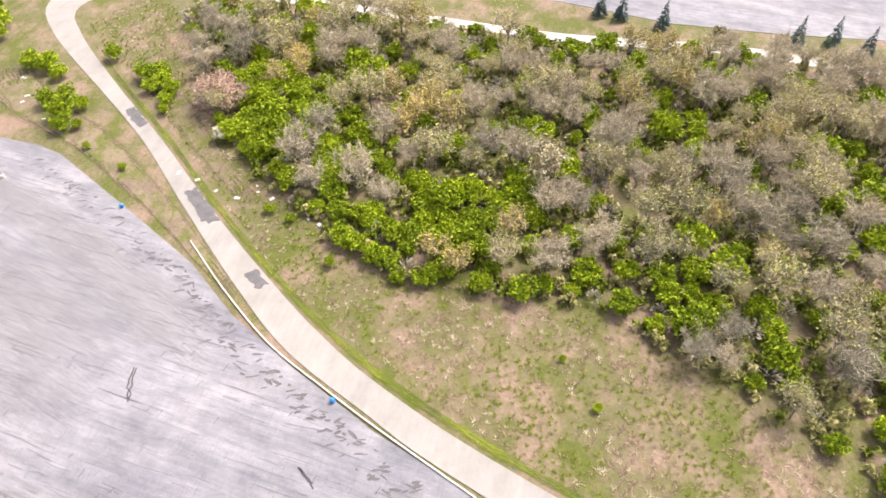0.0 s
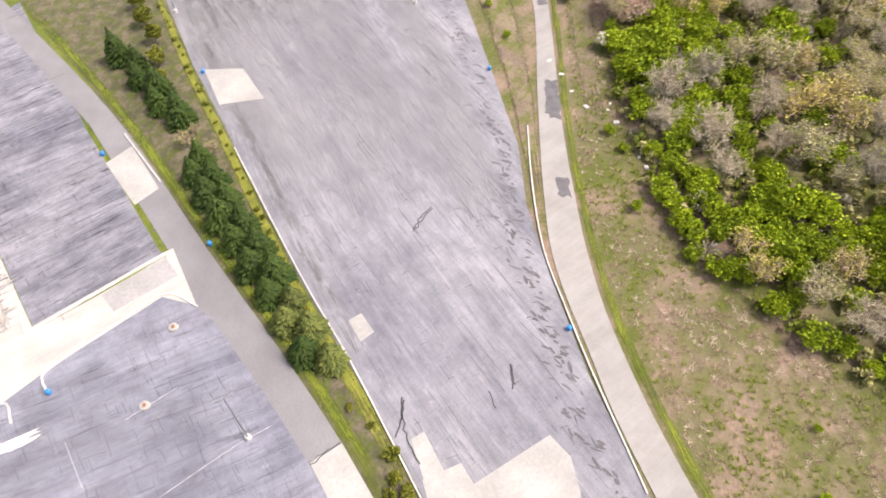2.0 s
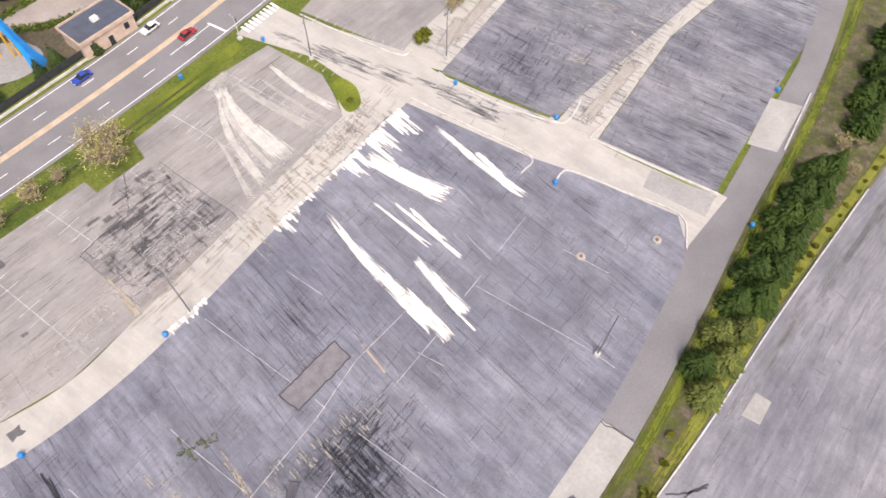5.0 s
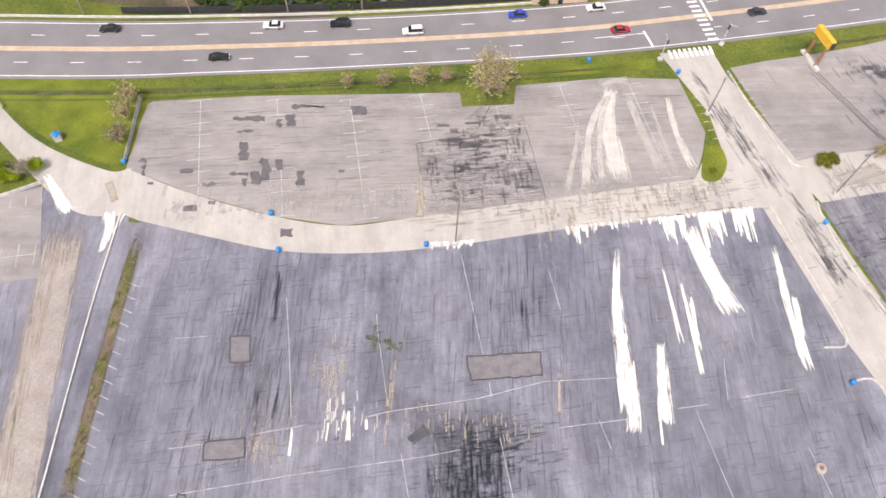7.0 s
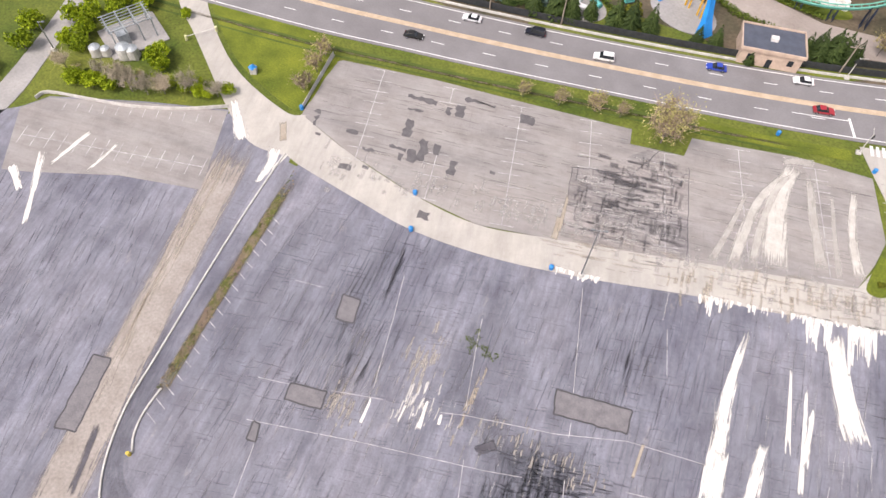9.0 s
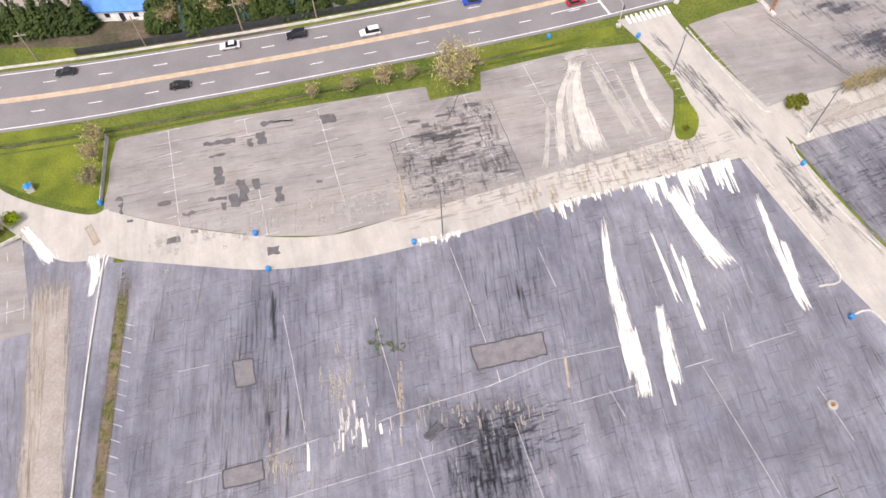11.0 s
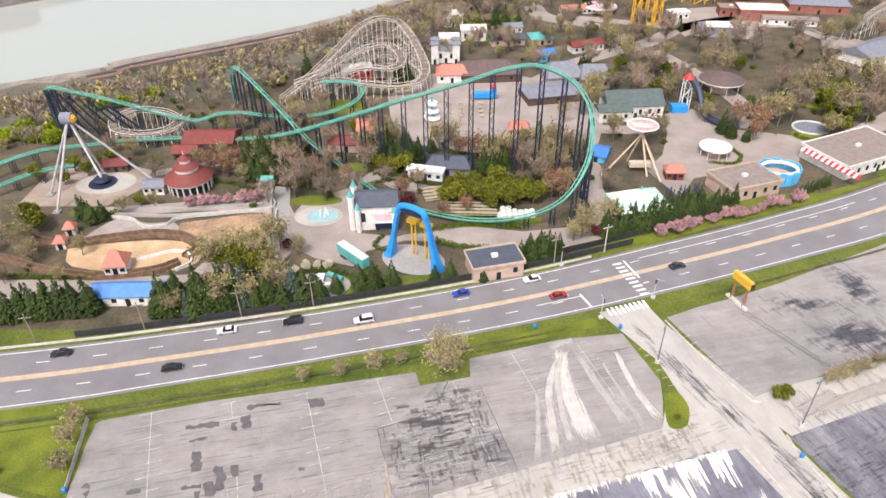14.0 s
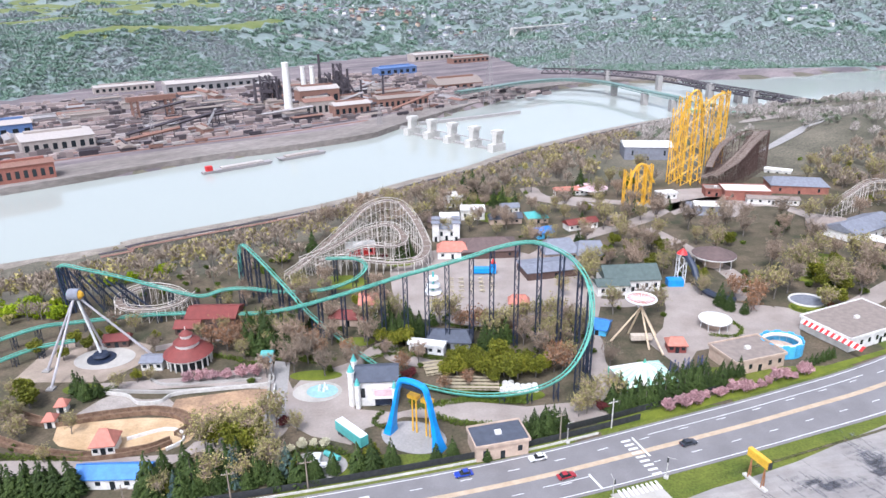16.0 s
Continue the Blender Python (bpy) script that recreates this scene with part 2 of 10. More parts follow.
def gable(bm, x0, x1, y0, y1, z0, z1, over=0.4, thick=0.25, hip=0.0):
    """A pitched roof; its ridge runs along x. hip: how far the ridge stops short of each end."""
    ym = (y0 + y1) / 2
    v = [bm.verts.new(c) for c in ((x0 - over, y0 - over, z0), (x1 + over, y0 - over, z0), (x1 + over, y1 + over, z0), (x0 - over, y1 + over, z0),
                                   (x0 - over + hip, ym, z1), (x1 + over - hip, ym, z1))]
    w = [bm.verts.new(q.co - Vector((0, 0, thick))) for q in v[:4]]
    for f in ((0, 1, 5, 4), (2, 3, 4, 5), (3, 0, 4), (1, 2, 5)):
        bm.faces.new([v[i] for i in f])
    for i in range(4):
        j = (i + 1) % 4
        bm.faces.new((v[i], w[i], w[j], v[j]))
    bm.faces.new(w[::-1])


# ---- the land: plateau, bluff, river valley and hills, one sheet out to the horizon ----
def along(x, xs, ys):
    return np.interp(x, xs, ys)


def ease(t):
    t = np.clip(t, 0, 1)
    return t * t * (3 - 2 * t)


NEAR_X, NEAR_Y = (-900, -283, -216, -103, -34, 23, 80, 263, 525, 700, 1800), (100, 396, 441, 516, 587, 640, 710, 868, 1002, 1087, 1500)
FAR_X, FAR_Y = (-900, -384, -247, -186, -90, -45, 135, 281, 432, 600, 906, 2000), (200, 561, 679, 714, 783, 863, 1141, 1252, 1277, 1303, 1425, 1800)
BASE_X, BASE_Y = (-1500, -722, -615, -456, -261, -55, 120, 174, 300, 884, 2000), (700, 1113, 1282, 1450, 1742, 1931, 1860, 1500, 1400, 1430, 1830)


def land(x, y):
    x, y = np.asarray(x, float), np.asarray(y, float)
    wave = np.sin(x * 0.011 + 1.3) * np.cos(y * 0.009) + 0.6 * np.sin(x * 0.023 - y * 0.017)
    bank = along(x, NEAR_X, NEAR_Y) - y
    z = -48 * ease((265 - bank) / 225)
    z = np.where(bank < 6, -54, z) - 0.12
    z = z + 26 * np.exp(-((x - 345) ** 2 + (y - 470) ** 2) / 90 ** 2) * (bank > 100)
    beyond = y - along(x, FAR_X, FAR_Y)
    z = np.where(beyond > 0, -54 + 10 * ease(beyond / 8), z)
    up = y - along(x, BASE_X, BASE_Y)
    top = np.where(x < -60, 62, np.where(x < 140, 40, np.interp(x, (140, 225, 570, 800, 1000, 2000), (-40, -35, 8, 80, 100, 100))))
    z = z + np.where(up > 0, (44 + top * 0.75) * ease(up / np.where(x < -60, 420, np.where(x < 140, 1300, 520))) + wave * 9 * ease(up / 300), 0)
    far = ease((y - 2000) / 2200)
    return z + (far * (22 + 5 * wave) + 58 * ease((y - 3400) / 1100)) * (up > 0)


def land_zone(x, y):
    """0 rough field, 1 woodland floor, 2 works yard, 3 pasture, 4 scrub, 5 mulch, 6 far hillside"""
    if y > along(x, BASE_X, BASE_Y):
        up = y - along(x, BASE_X, BASE_Y)
        n = noise.noise(Vector((x * 0.004, y * 0.0035, 3)))
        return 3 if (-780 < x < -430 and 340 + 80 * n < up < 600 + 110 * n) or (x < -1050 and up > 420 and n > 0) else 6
    if y > along(x, FAR_X, FAR_Y):
        return 2
    if along(x, NEAR_X, NEAR_Y) - y < 255 or y > 400 or (x > 230 and y > 300):
        return 1
    if y < -46:
        return 4
    if y > 110 and y > np.interp(x, (-420, -110, 20, 140, 410), (85, 117, 145, 193, 370)):
        return 5
    return 0


WOODFLOOR = surface("woodland_floor", (0.09, 0.085, 0.058), (0.18, 0.155, 0.115), 0.035, 0.95, 0, 0.7, 0.5, (1, 1, 1), 0, 0.6)
YARD = surface("works_yard", (0.1, 0.082, 0.092), (0.26, 0.215, 0.215), 0.03, 0.95, 0, 0.4, 0.35, (4, 1, 1), 40, 0.3)
PASTURE = surface("far_pasture", (0.11, 0.15, 0.035), (0.17, 0.19, 0.07), 0.02, 0.95, 0, 0.5, 0.3)
FIELD = surface("rough_field", (0.06, 0.092, 0.006), (0.15, 0.168, 0.022), 0.07, 0.95, 0, 1.8, 0.45, (1, 1, 1), 0, 0.5)
SCRUB = scrub_ground("dry_scrub", ((0.225, 0.155, 0.115), (0.125, 0.112, 0.05), (0.085, 0.096, 0.014)), 0.06)

# hillside tones lightened and blued: distance haze put into the base colour
HAZED_HILLSIDE = surface("hazed_hillside_scrub", (0.155, 0.205, 0.195), (0.225, 0.268, 0.258), 0.008, 0.95, 0, 0.09, 0.3)
MULCH = surface("mulched_soil", (0.045, 0.046, 0.022), (0.14, 0.105, 0.07), 0.09, 0.95, 0, 1.2, 0.4, (1, 1, 1), 0, 0.5)

gx = np.concatenate([np.arange(-3200, -900, 115), np.arange(-900, -420, 40), np.arange(-420, 700, 20), np.arange(700, 1300, 50), np.arange(1300, 3400, 120)])
gy = np.concatenate([np.arange(-1800, -400, 140), np.arange(-400, 1000, 20), np.arange(1000, 2300, 35), np.arange(2300, 4900, 130)])
GX, GY = np.meshgrid(gx, gy)
GZ = land(GX, GY)
gn = len(gx)
verts = np.stack([GX.ravel(), GY.ravel(), GZ.ravel()], 1).tolist()
faces = [(j * gn + i, j * gn + i + 1, (j + 1) * gn + i + 1, (j + 1) * gn + i) for j in range(len(gy) - 1) for i in range(gn - 1)]
ground = mesh_ob("ground", verts, faces, [FIELD, WOODFLOOR, YARD, PASTURE, SCRUB, MULCH, HAZED_HILLSIDE])
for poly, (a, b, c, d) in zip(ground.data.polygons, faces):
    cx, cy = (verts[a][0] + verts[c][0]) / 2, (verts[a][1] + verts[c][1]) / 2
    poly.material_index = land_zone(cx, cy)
    poly.use_smooth = True
tagged(ground, "rolling land of rough grass, scrub and woodland floor", "ground", kind="structure")

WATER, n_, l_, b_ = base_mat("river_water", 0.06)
# pale silt colour, lightened further to carry the white sky's reflection
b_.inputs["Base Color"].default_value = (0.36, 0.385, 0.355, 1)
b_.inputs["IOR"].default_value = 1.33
bumped(n_, l_, b_, noise_at(n_, l_, 0.25, (3, 1, 1), 40, 4.0), 0.12, 0.2)
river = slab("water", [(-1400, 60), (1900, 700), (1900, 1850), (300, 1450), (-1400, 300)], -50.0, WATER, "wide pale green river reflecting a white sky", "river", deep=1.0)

# ---- paved ground ----
MAIN_N = [(-63, 62.5), (-49, 61), (-35, 60), (-19, 62), (-2, 66.5), (16, 72.5), (27, 75.5), (56, 84)]
MAIN_E = [(56, 84), (62, 70), (67.5, 57), (71.5, 50), (81, 29), (77, 23)]
MAIN_S = [(77, 23), (69, 19), (41, 9.2), (11, 2), (-24, -5), (-40, -7.6), (-50, -7)]
MAIN_W = [(-54, -3), (-53, 2), (-56, 11), (-60, 36)]
main_lot = slab("parking_lot_main", smooth(MAIN_N) + MAIN_E[1:] + smooth(MAIN_S)[1:] + MAIN_W, 0.0, ASPHALT_MAIN, "streaked blue-grey asphalt parking lot with faded lines", "parking lot")
UPPER = [(-70, 74), (-56, 70.2), (-39, 67.4), (-25, 67.2), (-12, 71), (14, 79.5), (43, 89), (45, 96), (46, 102), (41, 117), (26, 115), (5, 109), (5, 103.5), (-6, 101), (-7, 105), (-28, 101), (-50, 97), (-71, 92), (-73, 90)]
upper_lot = slab("parking_lot_upper", UPPER, 0.0, ASPHALT_PALE, "pale worn asphalt parking lot with white stalls", "parking lot")
HILL = [(13, -8.5), (29, -7), (57, -1), (79, 4), (121, 11), (147, 16), (193, 22), (260, 42), (270, -20), (190, -46), (160, -56), (152, -57), (123, -53.5), (97, -50), (80, -45), (62, -42.5), (41, -40.5), (19, -40.5), (-40, -46), (-46, -20)]
hill_lot = slab("parking_lot_hillside", HILL, 0.0, ASPHALT_HILL, "long pale asphalt overflow lot with cracked edges", "parking lot")
E1 = [(67, 86.5), (79, 61.5), (86, 62.5), (116, 67), (170, 74), (160, 118), (122, 107), (95, 97)]
east_lot = slab("parking_lot_east", E1, 0.0, ASPHALT_EAST, "dark blotched asphalt parking lot", "parking lot")
E2 = [(82, 52), (91.5, 28), (134, 42), (190, 58), (178, 72), (117, 64)]
far_lot = slab("parking_lot_far", E2, 0.0, ASPHALT_EAST, "dark asphalt parking lot edged by a kerb", "parking lot")
NE = [(53, 122.5), (64.6, 95.7), (70, 99), (92, 107), (160, 130), (150, 166), (121, 152.3), (99.2, 142.1), (84.9, 135.2), (70.3, 129.3), (60.9, 126)]
ne_lot = slab("parking_lot_corner", NE, 0.0, ASPHALT_PALE, "pale asphalt lot beside the road junction", "parking lot")
west_lot = slab("parking_lot_west", [(-140, 30), (-122, 47), (-119, 52), (-100, 61), (-84, 67.5), (-76, 48), (-67, 20), (-58, -9), (-56, -40), (-150, -40)], 0.0, ASPHALT_MAIN, "blue-grey asphalt lot with a paler far end", "parking lot")
west_pale = slab("parking_lot_west_end", [(-122, 46.5), (-119, 51.5), (-100, 60.5), (-84, 67), (-76, 48), (-92, 43), (-108, 35), (-113, 33)], 0.03, ASPHALT_PALE, "pale end of a parking lot with white stalls", "parking lot")

band = slab("road_band", smooth([(-70, 74), (-56, 70.2), (-39, 67.4), (-25, 67.2), (-12, 71), (14, 79.5), (43, 89)]) + [(46, 97), (49, 98), (58, 92), (57, 84)] + smooth(MAIN_N)[::-1] + [(-67, 63.5)], 0.035, CONCRETE, "dusty pale concrete lane between parking lots", "road")
drive = slab("road_drive", smooth([(-66.5, 63), (-75, 62.5), (-85, 68), (-104, 81.5), (-116, 90), (-122, 100)]) + smooth([(-112, 98), (-108, 91), (-91, 78.5), (-74, 73), (-69, 74.2)]), 0.03, CONCRETE, "pale dusty drive up to the highway", "road")
cross = slab("road_cross", [(37, 124.5), (47, 108), (49.5, 96), (46, 90), (56, 84), (62, 70), (67.5, 57), (71.5, 50), (81, 29), (77, 23), (92, 26), (91.5, 28), (82, 52), (79, 61), (67, 86), (65, 96.5), (52, 120), (49, 128)], 0.025, CONCRETE, "dust-whitened lane crossing between the lots", "road")
PER_S = [(200, 66), (138, 36.5), (89, 19.3), (67, 11.3), (43, 3.4), (21, -2), (13.5, -6), (13, -10)]
perim = slab("road_perimeter", smooth(MAIN_S)[::-1][6:] + [(81, 28), (92, 27), (134, 41), (198, 70)] + smooth(PER_S) + [(5, -24), (-40, -24), (-56, -20), (-52, -9)], 0.02, ASPHALT_ROAD, "grey asphalt perimeter lane", "road")
wind = slab("road_winding", smooth([(216, -135), (224, -118), (222, -102), (202, -91), (166, -80.2), (151, -75.8), (136, -70.8), (116, -62.7), (100, -56.4), (85, -50.8), (66, -44.8), (46, -42.6), (20, -41.3), (-60, -44)]) + smooth([(-60, -51), (14, -47.6), (44, -48.3), (63, -51.3), (81, -56.2), (99, -61.8), (116, -67.9), (135, -74.8), (152, -80.4), (165, -84.6), (196, -96), (212, -107), (208, -130)]), 0.03, ROAD_PALE, "pale concrete lane winding below the wooded hill", "road")
hwy_s = smooth([(-420, 60), (-250, 73), (-105, 93), (-58, 102), (-22, 110.3), (15, 119.5), (45, 128.5), (91.4, 144.4), (140, 163.5), (240, 212), (420, 330)])
hwy_n = smooth([(-420, 78), (-250, 92), (-110, 111), (-63, 119), (-20, 128.5), (20, 139.5), (58, 153), (95, 167), (140, 187), (235, 240), (410, 362)])
highway = slab("road_highway", hwy_s + hwy_n[::-1], 0.04, ASPHALT_ROAD, "grey four-lane highway with white lines", "road")


def between(f):
    return [a.lerp(b, f) for a, b in zip(hwy_s, hwy_n)]


ribbon("median", between(0.5), 1.5, 0.055, MEDIAN, highway, label="tan painted median strip")
for f in (0.05, 0.95):
    ribbon("edge_line", between(f), 0.22, 0.06, ROAD_WHITE, highway)
for f in (0.27, 0.735):
    line = [Vector((p[0], p[1], 0)) for p in between(f)]
    run, nxt = 0.0, 0.0
    for a, b in zip(line, line[1:]):
        d = (b - a).length
        while nxt < run + d:
            p = a + (b - a) * ((nxt - run) / d)
            if -140 < p.x < 230:
                q = p + (b - a).normalized() * 3.0
                ribbon("lane_dash", [p, q], 0.2, 0.06, ROAD_WHITE, highway)
            nxt += 12.2
        run += d

# ---- details of the lots ----
FLUME_RUST = surface("rusty_steel", (0.25, 0.1, 0.04), (0.38, 0.18, 0.08), 2.0, 0.8)
ASPHALT_BROKEN = old_asphalt("asphalt_broken", (0.18, 0.164, 0.164), (0.29, 0.27, 0.262), 100, (0.42, 0.36, 0.3), 1.4)
WET = surface("damp_dark_asphalt", (0.075, 0.07, 0.085), (0.115, 0.108, 0.125), 0.5, 0.8, 0, 3.0, 0.25)
TAR_GREY = surface("fresh_grey_repair", (0.085, 0.08, 0.085), (0.135, 0.125, 0.13), 0.6, 0.85, 0, 4.0, 0.2)
CONCRETE_MID = surface("pale_concrete_panel", (0.3, 0.285, 0.265), (0.4, 0.38, 0.355), 0.15, 0.9, 0, 1.6, 0.12)
KERB = surface("white_kerb_concrete", (0.42, 0.4, 0.37), (0.6, 0.58, 0.55), 0.8, 0.9, 0, 4.0, 0.2)
BARREL_BLUE = surface("blue_drum_plastic", (0.01, 0.16, 0.42), (0.02, 0.22, 0.55), 2.0, 0.4, 0, 8.0, 0.1)
POLE_STEEL = surface("galvanised_pole", (0.16, 0.17, 0.18), (0.26, 0.27, 0.28), 1.5, 0.45, 0.5, 8.0, 0.1)


def marking(lot, pts, width, z=0.035):
    return ribbon("painted_line", pts, width, z, WHITE_PAINT, lot)


def stall_row(lot, p, q, count, left, right, lean=0.0):
    """A centre line with stall ticks to either side."""
    p, q = Vector((*p, 0)), Vector((*q, 0))
    d = (q - p).normalized()
    side = Matrix.Rotation(radians(90 - lean), 3, "Z") @ d
    if left and right > 1:
        marking(lot, [p, q], 0.14)
    for i in range(count):
        c = p.lerp(q, i / max(1, count - 1))
        marking(lot, [c + side * left, c - side * right], 0.13, 0.04)


spill_rng = np.random.default_rng(77)


FADED = {}


def faded(material, low, high, opacity, rough=2.6):
    """The same surface, thinning out towards ragged, streaky edges along the strip that it covers."""
    key = (material.name, low, high, opacity, rough)
    if key in FADED:
        return FADED[key]
    m = material.copy()
    n, l = m.node_tree.nodes, m.node_tree.links

    def calc(op, a, b=None, clamp=False):
        c = n.new("ShaderNodeMath")
        c.operation, c.use_clamp = op, clamp
        for slot, v in enumerate((a, b)):
            if v is None:
                continue
            if isinstance(v, (int, float)):
                c.inputs[slot].default_value = v
            else:
                l.new(v, c.inputs[slot])
        return c.outputs[0]

    def grain(sx, sy, detail):
        uv = n.new("ShaderNodeUVMap")
        uv.uv_map = "run"
        mp = n.new("ShaderNodeMapping")
        mp.inputs["Scale"].default_value = (sx, sy, 1)
        t = n.new("ShaderNodeTexNoise")
        t.inputs["Scale"].default_value = 1.0
        t.inputs["Detail"].default_value = detail
        t.inputs["Roughness"].default_value = 0.6
        l.new(uv.outputs[0], mp.inputs["Vector"])
        l.new(mp.outputs[0], t.inputs["Vector"])
        return t.outputs["Fac"]

    uv = n.new("ShaderNodeUVMap")
    uv.uv_map = "fade"
    xyz = n.new("ShaderNodeSeparateXYZ")
    l.new(uv.outputs[0], xyz.inputs[0])
    u, v = xyz.outputs[0], xyz.outputs[1]
    side = calc("MULTIPLY", calc("SUBTRACT", 1.0, calc("ABSOLUTE", v)), 1.5)
    ends = calc("MULTIPLY", calc("MINIMUM", u, calc("SUBTRACT", 1.0, u)), 5.0)
    body = calc("MINIMUM", calc("MINIMUM", side, ends), 1.0)
    value = calc("ADD", body, calc("MULTIPLY", calc("SUBTRACT", grain(0.14, 2.4, 5.0), 0.5), rough))
    value = calc("ADD", value, calc("MULTIPLY", calc("SUBTRACT", grain(0.8, 1.6, 3.0), 0.5), 0.7))
    value = calc("MULTIPLY", value, calc("MULTIPLY", body, 2.2, True))
    reach = n.new("ShaderNodeMapRange")
    reach.inputs["From Min"].default_value, reach.inputs["From Max"].default_value = low, high
    reach.inputs["To Max"].default_value = opacity
    l.new(value, reach.inputs["Value"])
    l.new(reach.outputs[0], n["Principled BSDF"].inputs["Alpha"])
    FADED[key] = m
    return m


def strip_mesh(name, strips, material):
    """Flat strips, each with its way along and across for the fading; a strip is (points, first width, last width, height)."""
    verts, faces, fade, run = [], [], [], []
    for line, w0, w1, z in strips:
        total = sum((b - a).length for a, b in zip(line, line[1:]))
        gone, shift, rows = 0.0, float(spill_rng.uniform(0, 500)), []
        for i, p in enumerate(line):
            if i:
                gone += (p - line[i - 1]).length
            d = (line[min(i + 1, len(line) - 1)] - line[max(i - 1, 0)]).normalized()
            side = Vector((-d.y, d.x, 0))
            f = gone / total
            w = (w0 + (w1 - w0) * f) / 2
            rows.append((len(verts), f, gone + shift, w))
            verts += [Vector((p.x, p.y, z)) + side * w, Vector((p.x, p.y, z)) - side * w]
        for (a, fa, ga, wa), (b, fb, gb, wb) in zip(rows, rows[1:]):
            faces.append((a, a + 1, b + 1, b))
            fade += [(fa, 1), (fa, -1), (fb, -1), (fb, 1)]
            run += [(ga, wa + shift), (ga, shift - wa), (gb, shift - wb), (gb, wb + shift)]
    ob = mesh_ob(name, verts, faces, material)
    for nm, data in (("fade", fade), ("run", run)):
        layer = ob.data.uv_layers.new(name=nm)
        layer.data.foreach_set("uv", [c for q in data for c in q])
    return ob


def wash_strip(name, pts, w0, w1, material, low, high, opacity, z, label, category, kind="structure", rough=2.0):
    line = [Vector((p[0], p[1], 0)) for p in pts]
    line = smooth(line, 5) if len(line) > 2 else [line[0].lerp(line[1], k / 6) for k in range(7)]
    z += 0.00006 * (len(bpy.data.meshes) % 400)
    return tagged(strip_mesh(name, [(line, w0, w1, z)], faded(material, low, high, opacity, rough)), label, category, kind=kind)


def spill(pts, w0, w1, material, z=0.045, low=0.25, high=0.85, opacity=0.8, rough=2.0):
    """A washed-out streak with ragged ends."""
    if material is PALE_DUST:
        label, low, high, opacity, grow, rough = "chalky white dust streak washed over the asphalt", 0.3, 0.7, 0.93, 1.35, 3.2
    else:
        label, grow = "thin tan or dark wash stain on the asphalt", 1.3
    return wash_strip("stain", pts, w0 * grow, w1 * grow, material, low, high, opacity, z, label, "stain", rough=rough)


def ragged(pts, cut=0.25):
    """The outline with broken, uneven edges."""
    out = []
    for p, q in zip(pts, list(pts[1:]) + [pts[0]]):
        p, q = Vector(p), Vector(q)
        L = (q - p).length
        n = max(2, int(L / 0.7))
        nrm = Vector((-(q - p).y, (q - p).x)).normalized()
        for i in range(n):
            out.append(p.lerp(q, i / n) + nrm * float(spill_rng.normal()) * min(cut, L * 0.08))
    return [(p.x, p.y) for p in out]


def blotch(pts, material, z=0.04):
    z += 0.00011 * (len(bpy.data.meshes) % 200)
    return slab("asphalt_repair", ragged(pts), z, material, "ragged dark asphalt repair", "asphalt repair", deep=0.03)


def patch(pts):
    base = slab("asphalt_patch", ragged(pts, 0.06), 0.045, DARK_PATCH, "brownish rectangular asphalt patch with tarred edges", "asphalt patch", deep=0.04)
    for p, q in zip(pts, pts[1:] + [pts[0]]):
        ribbon("tar_seam", wavy([p, q], 0.08), 0.28, 0.05, TAR, base)
    return base


def wavy(pts, amount):
    out = []
    for p, q in zip(pts, pts[1:]):
        p, q = Vector((p[0], p[1], 0)), Vector((q[0], q[1], 0))
        n = max(2, int((q - p).length / 0.8))
        nrm = Vector((-(q - p).y, (q - p).x, 0)).normalized()
        out += [p.lerp(q, i / n) + nrm * float(spill_rng.normal()) * amount for i in range(n)]
    return out + [Vector((pts[-1][0], pts[-1][1], 0))]


def crack(pts, width):
    return ribbon("tar_crack", wavy(pts, width * 0.35), width * 0.6, 0.05, TAR, None, 0, "black tar line sealing a crack", "crack")


def kerb(pts):
    return ribbon("kerb", smooth(pts, 4), 0.32, 0.0, KERB, None, 0.32, "pale weathered concrete kerb", "kerb")


def barrel(x, y):
    root = thing("trash_barrel", x, y, 0, 0, "bright blue steel drum used as a trash bin", "barrel", "blue trash barrels")
    bm = bmesh.new()
    drum(bm, 0, 0, 0, 0.95, 0.42, 0.42, 14)
    drum(bm, 0, 0, 0.28, 0.34, 0.45, 0.45, 14)
    drum(bm, 0, 0, 0.6, 0.66, 0.45, 0.45, 14)
    part("drum", bm, BARREL_BLUE, root)
    bm = bmesh.new()
    drum(bm, 0, 0, 0.95, 1.15, 0.46, 0.2, 14)
    part("lid", bm, BARREL_BLUE, root)
    return root


def lamp_post(x, y, h, turn=0, heads=2):
    root = thing("lamp_post", x, y, 0, turn, "tall steel lot light on a white concrete footing", "street lamp", "parking lot lights")
    bm = bmesh.new()
    drum(bm, 0, 0, 0, 0.85, 0.55, 0.5, 12)
    part("footing", bm, KERB, root)
    bm = bmesh.new()
    tube(bm, (0, 0, 0.8), (0, 0, h), 0.16, 0.09, 8)
    part("pole", bm, POLE_STEEL, root)
    for s in ((-1, 1) if heads == 2 else (1,)):
        bm = bmesh.new()
        tube(bm, (0, 0, h - 0.15), (s * 1.1, 0, h), 0.08, None, 5)
        arm = part("arm", bm, POLE_STEEL, root)
        bm = bmesh.new()
        box(bm, s * 1.1 - 0.32, s * 1.1 + 0.32, -0.18, 0.18, h - 0.1, h + 0.1)
        part("lamp_head", bm, POLE_STEEL, arm)
    return root


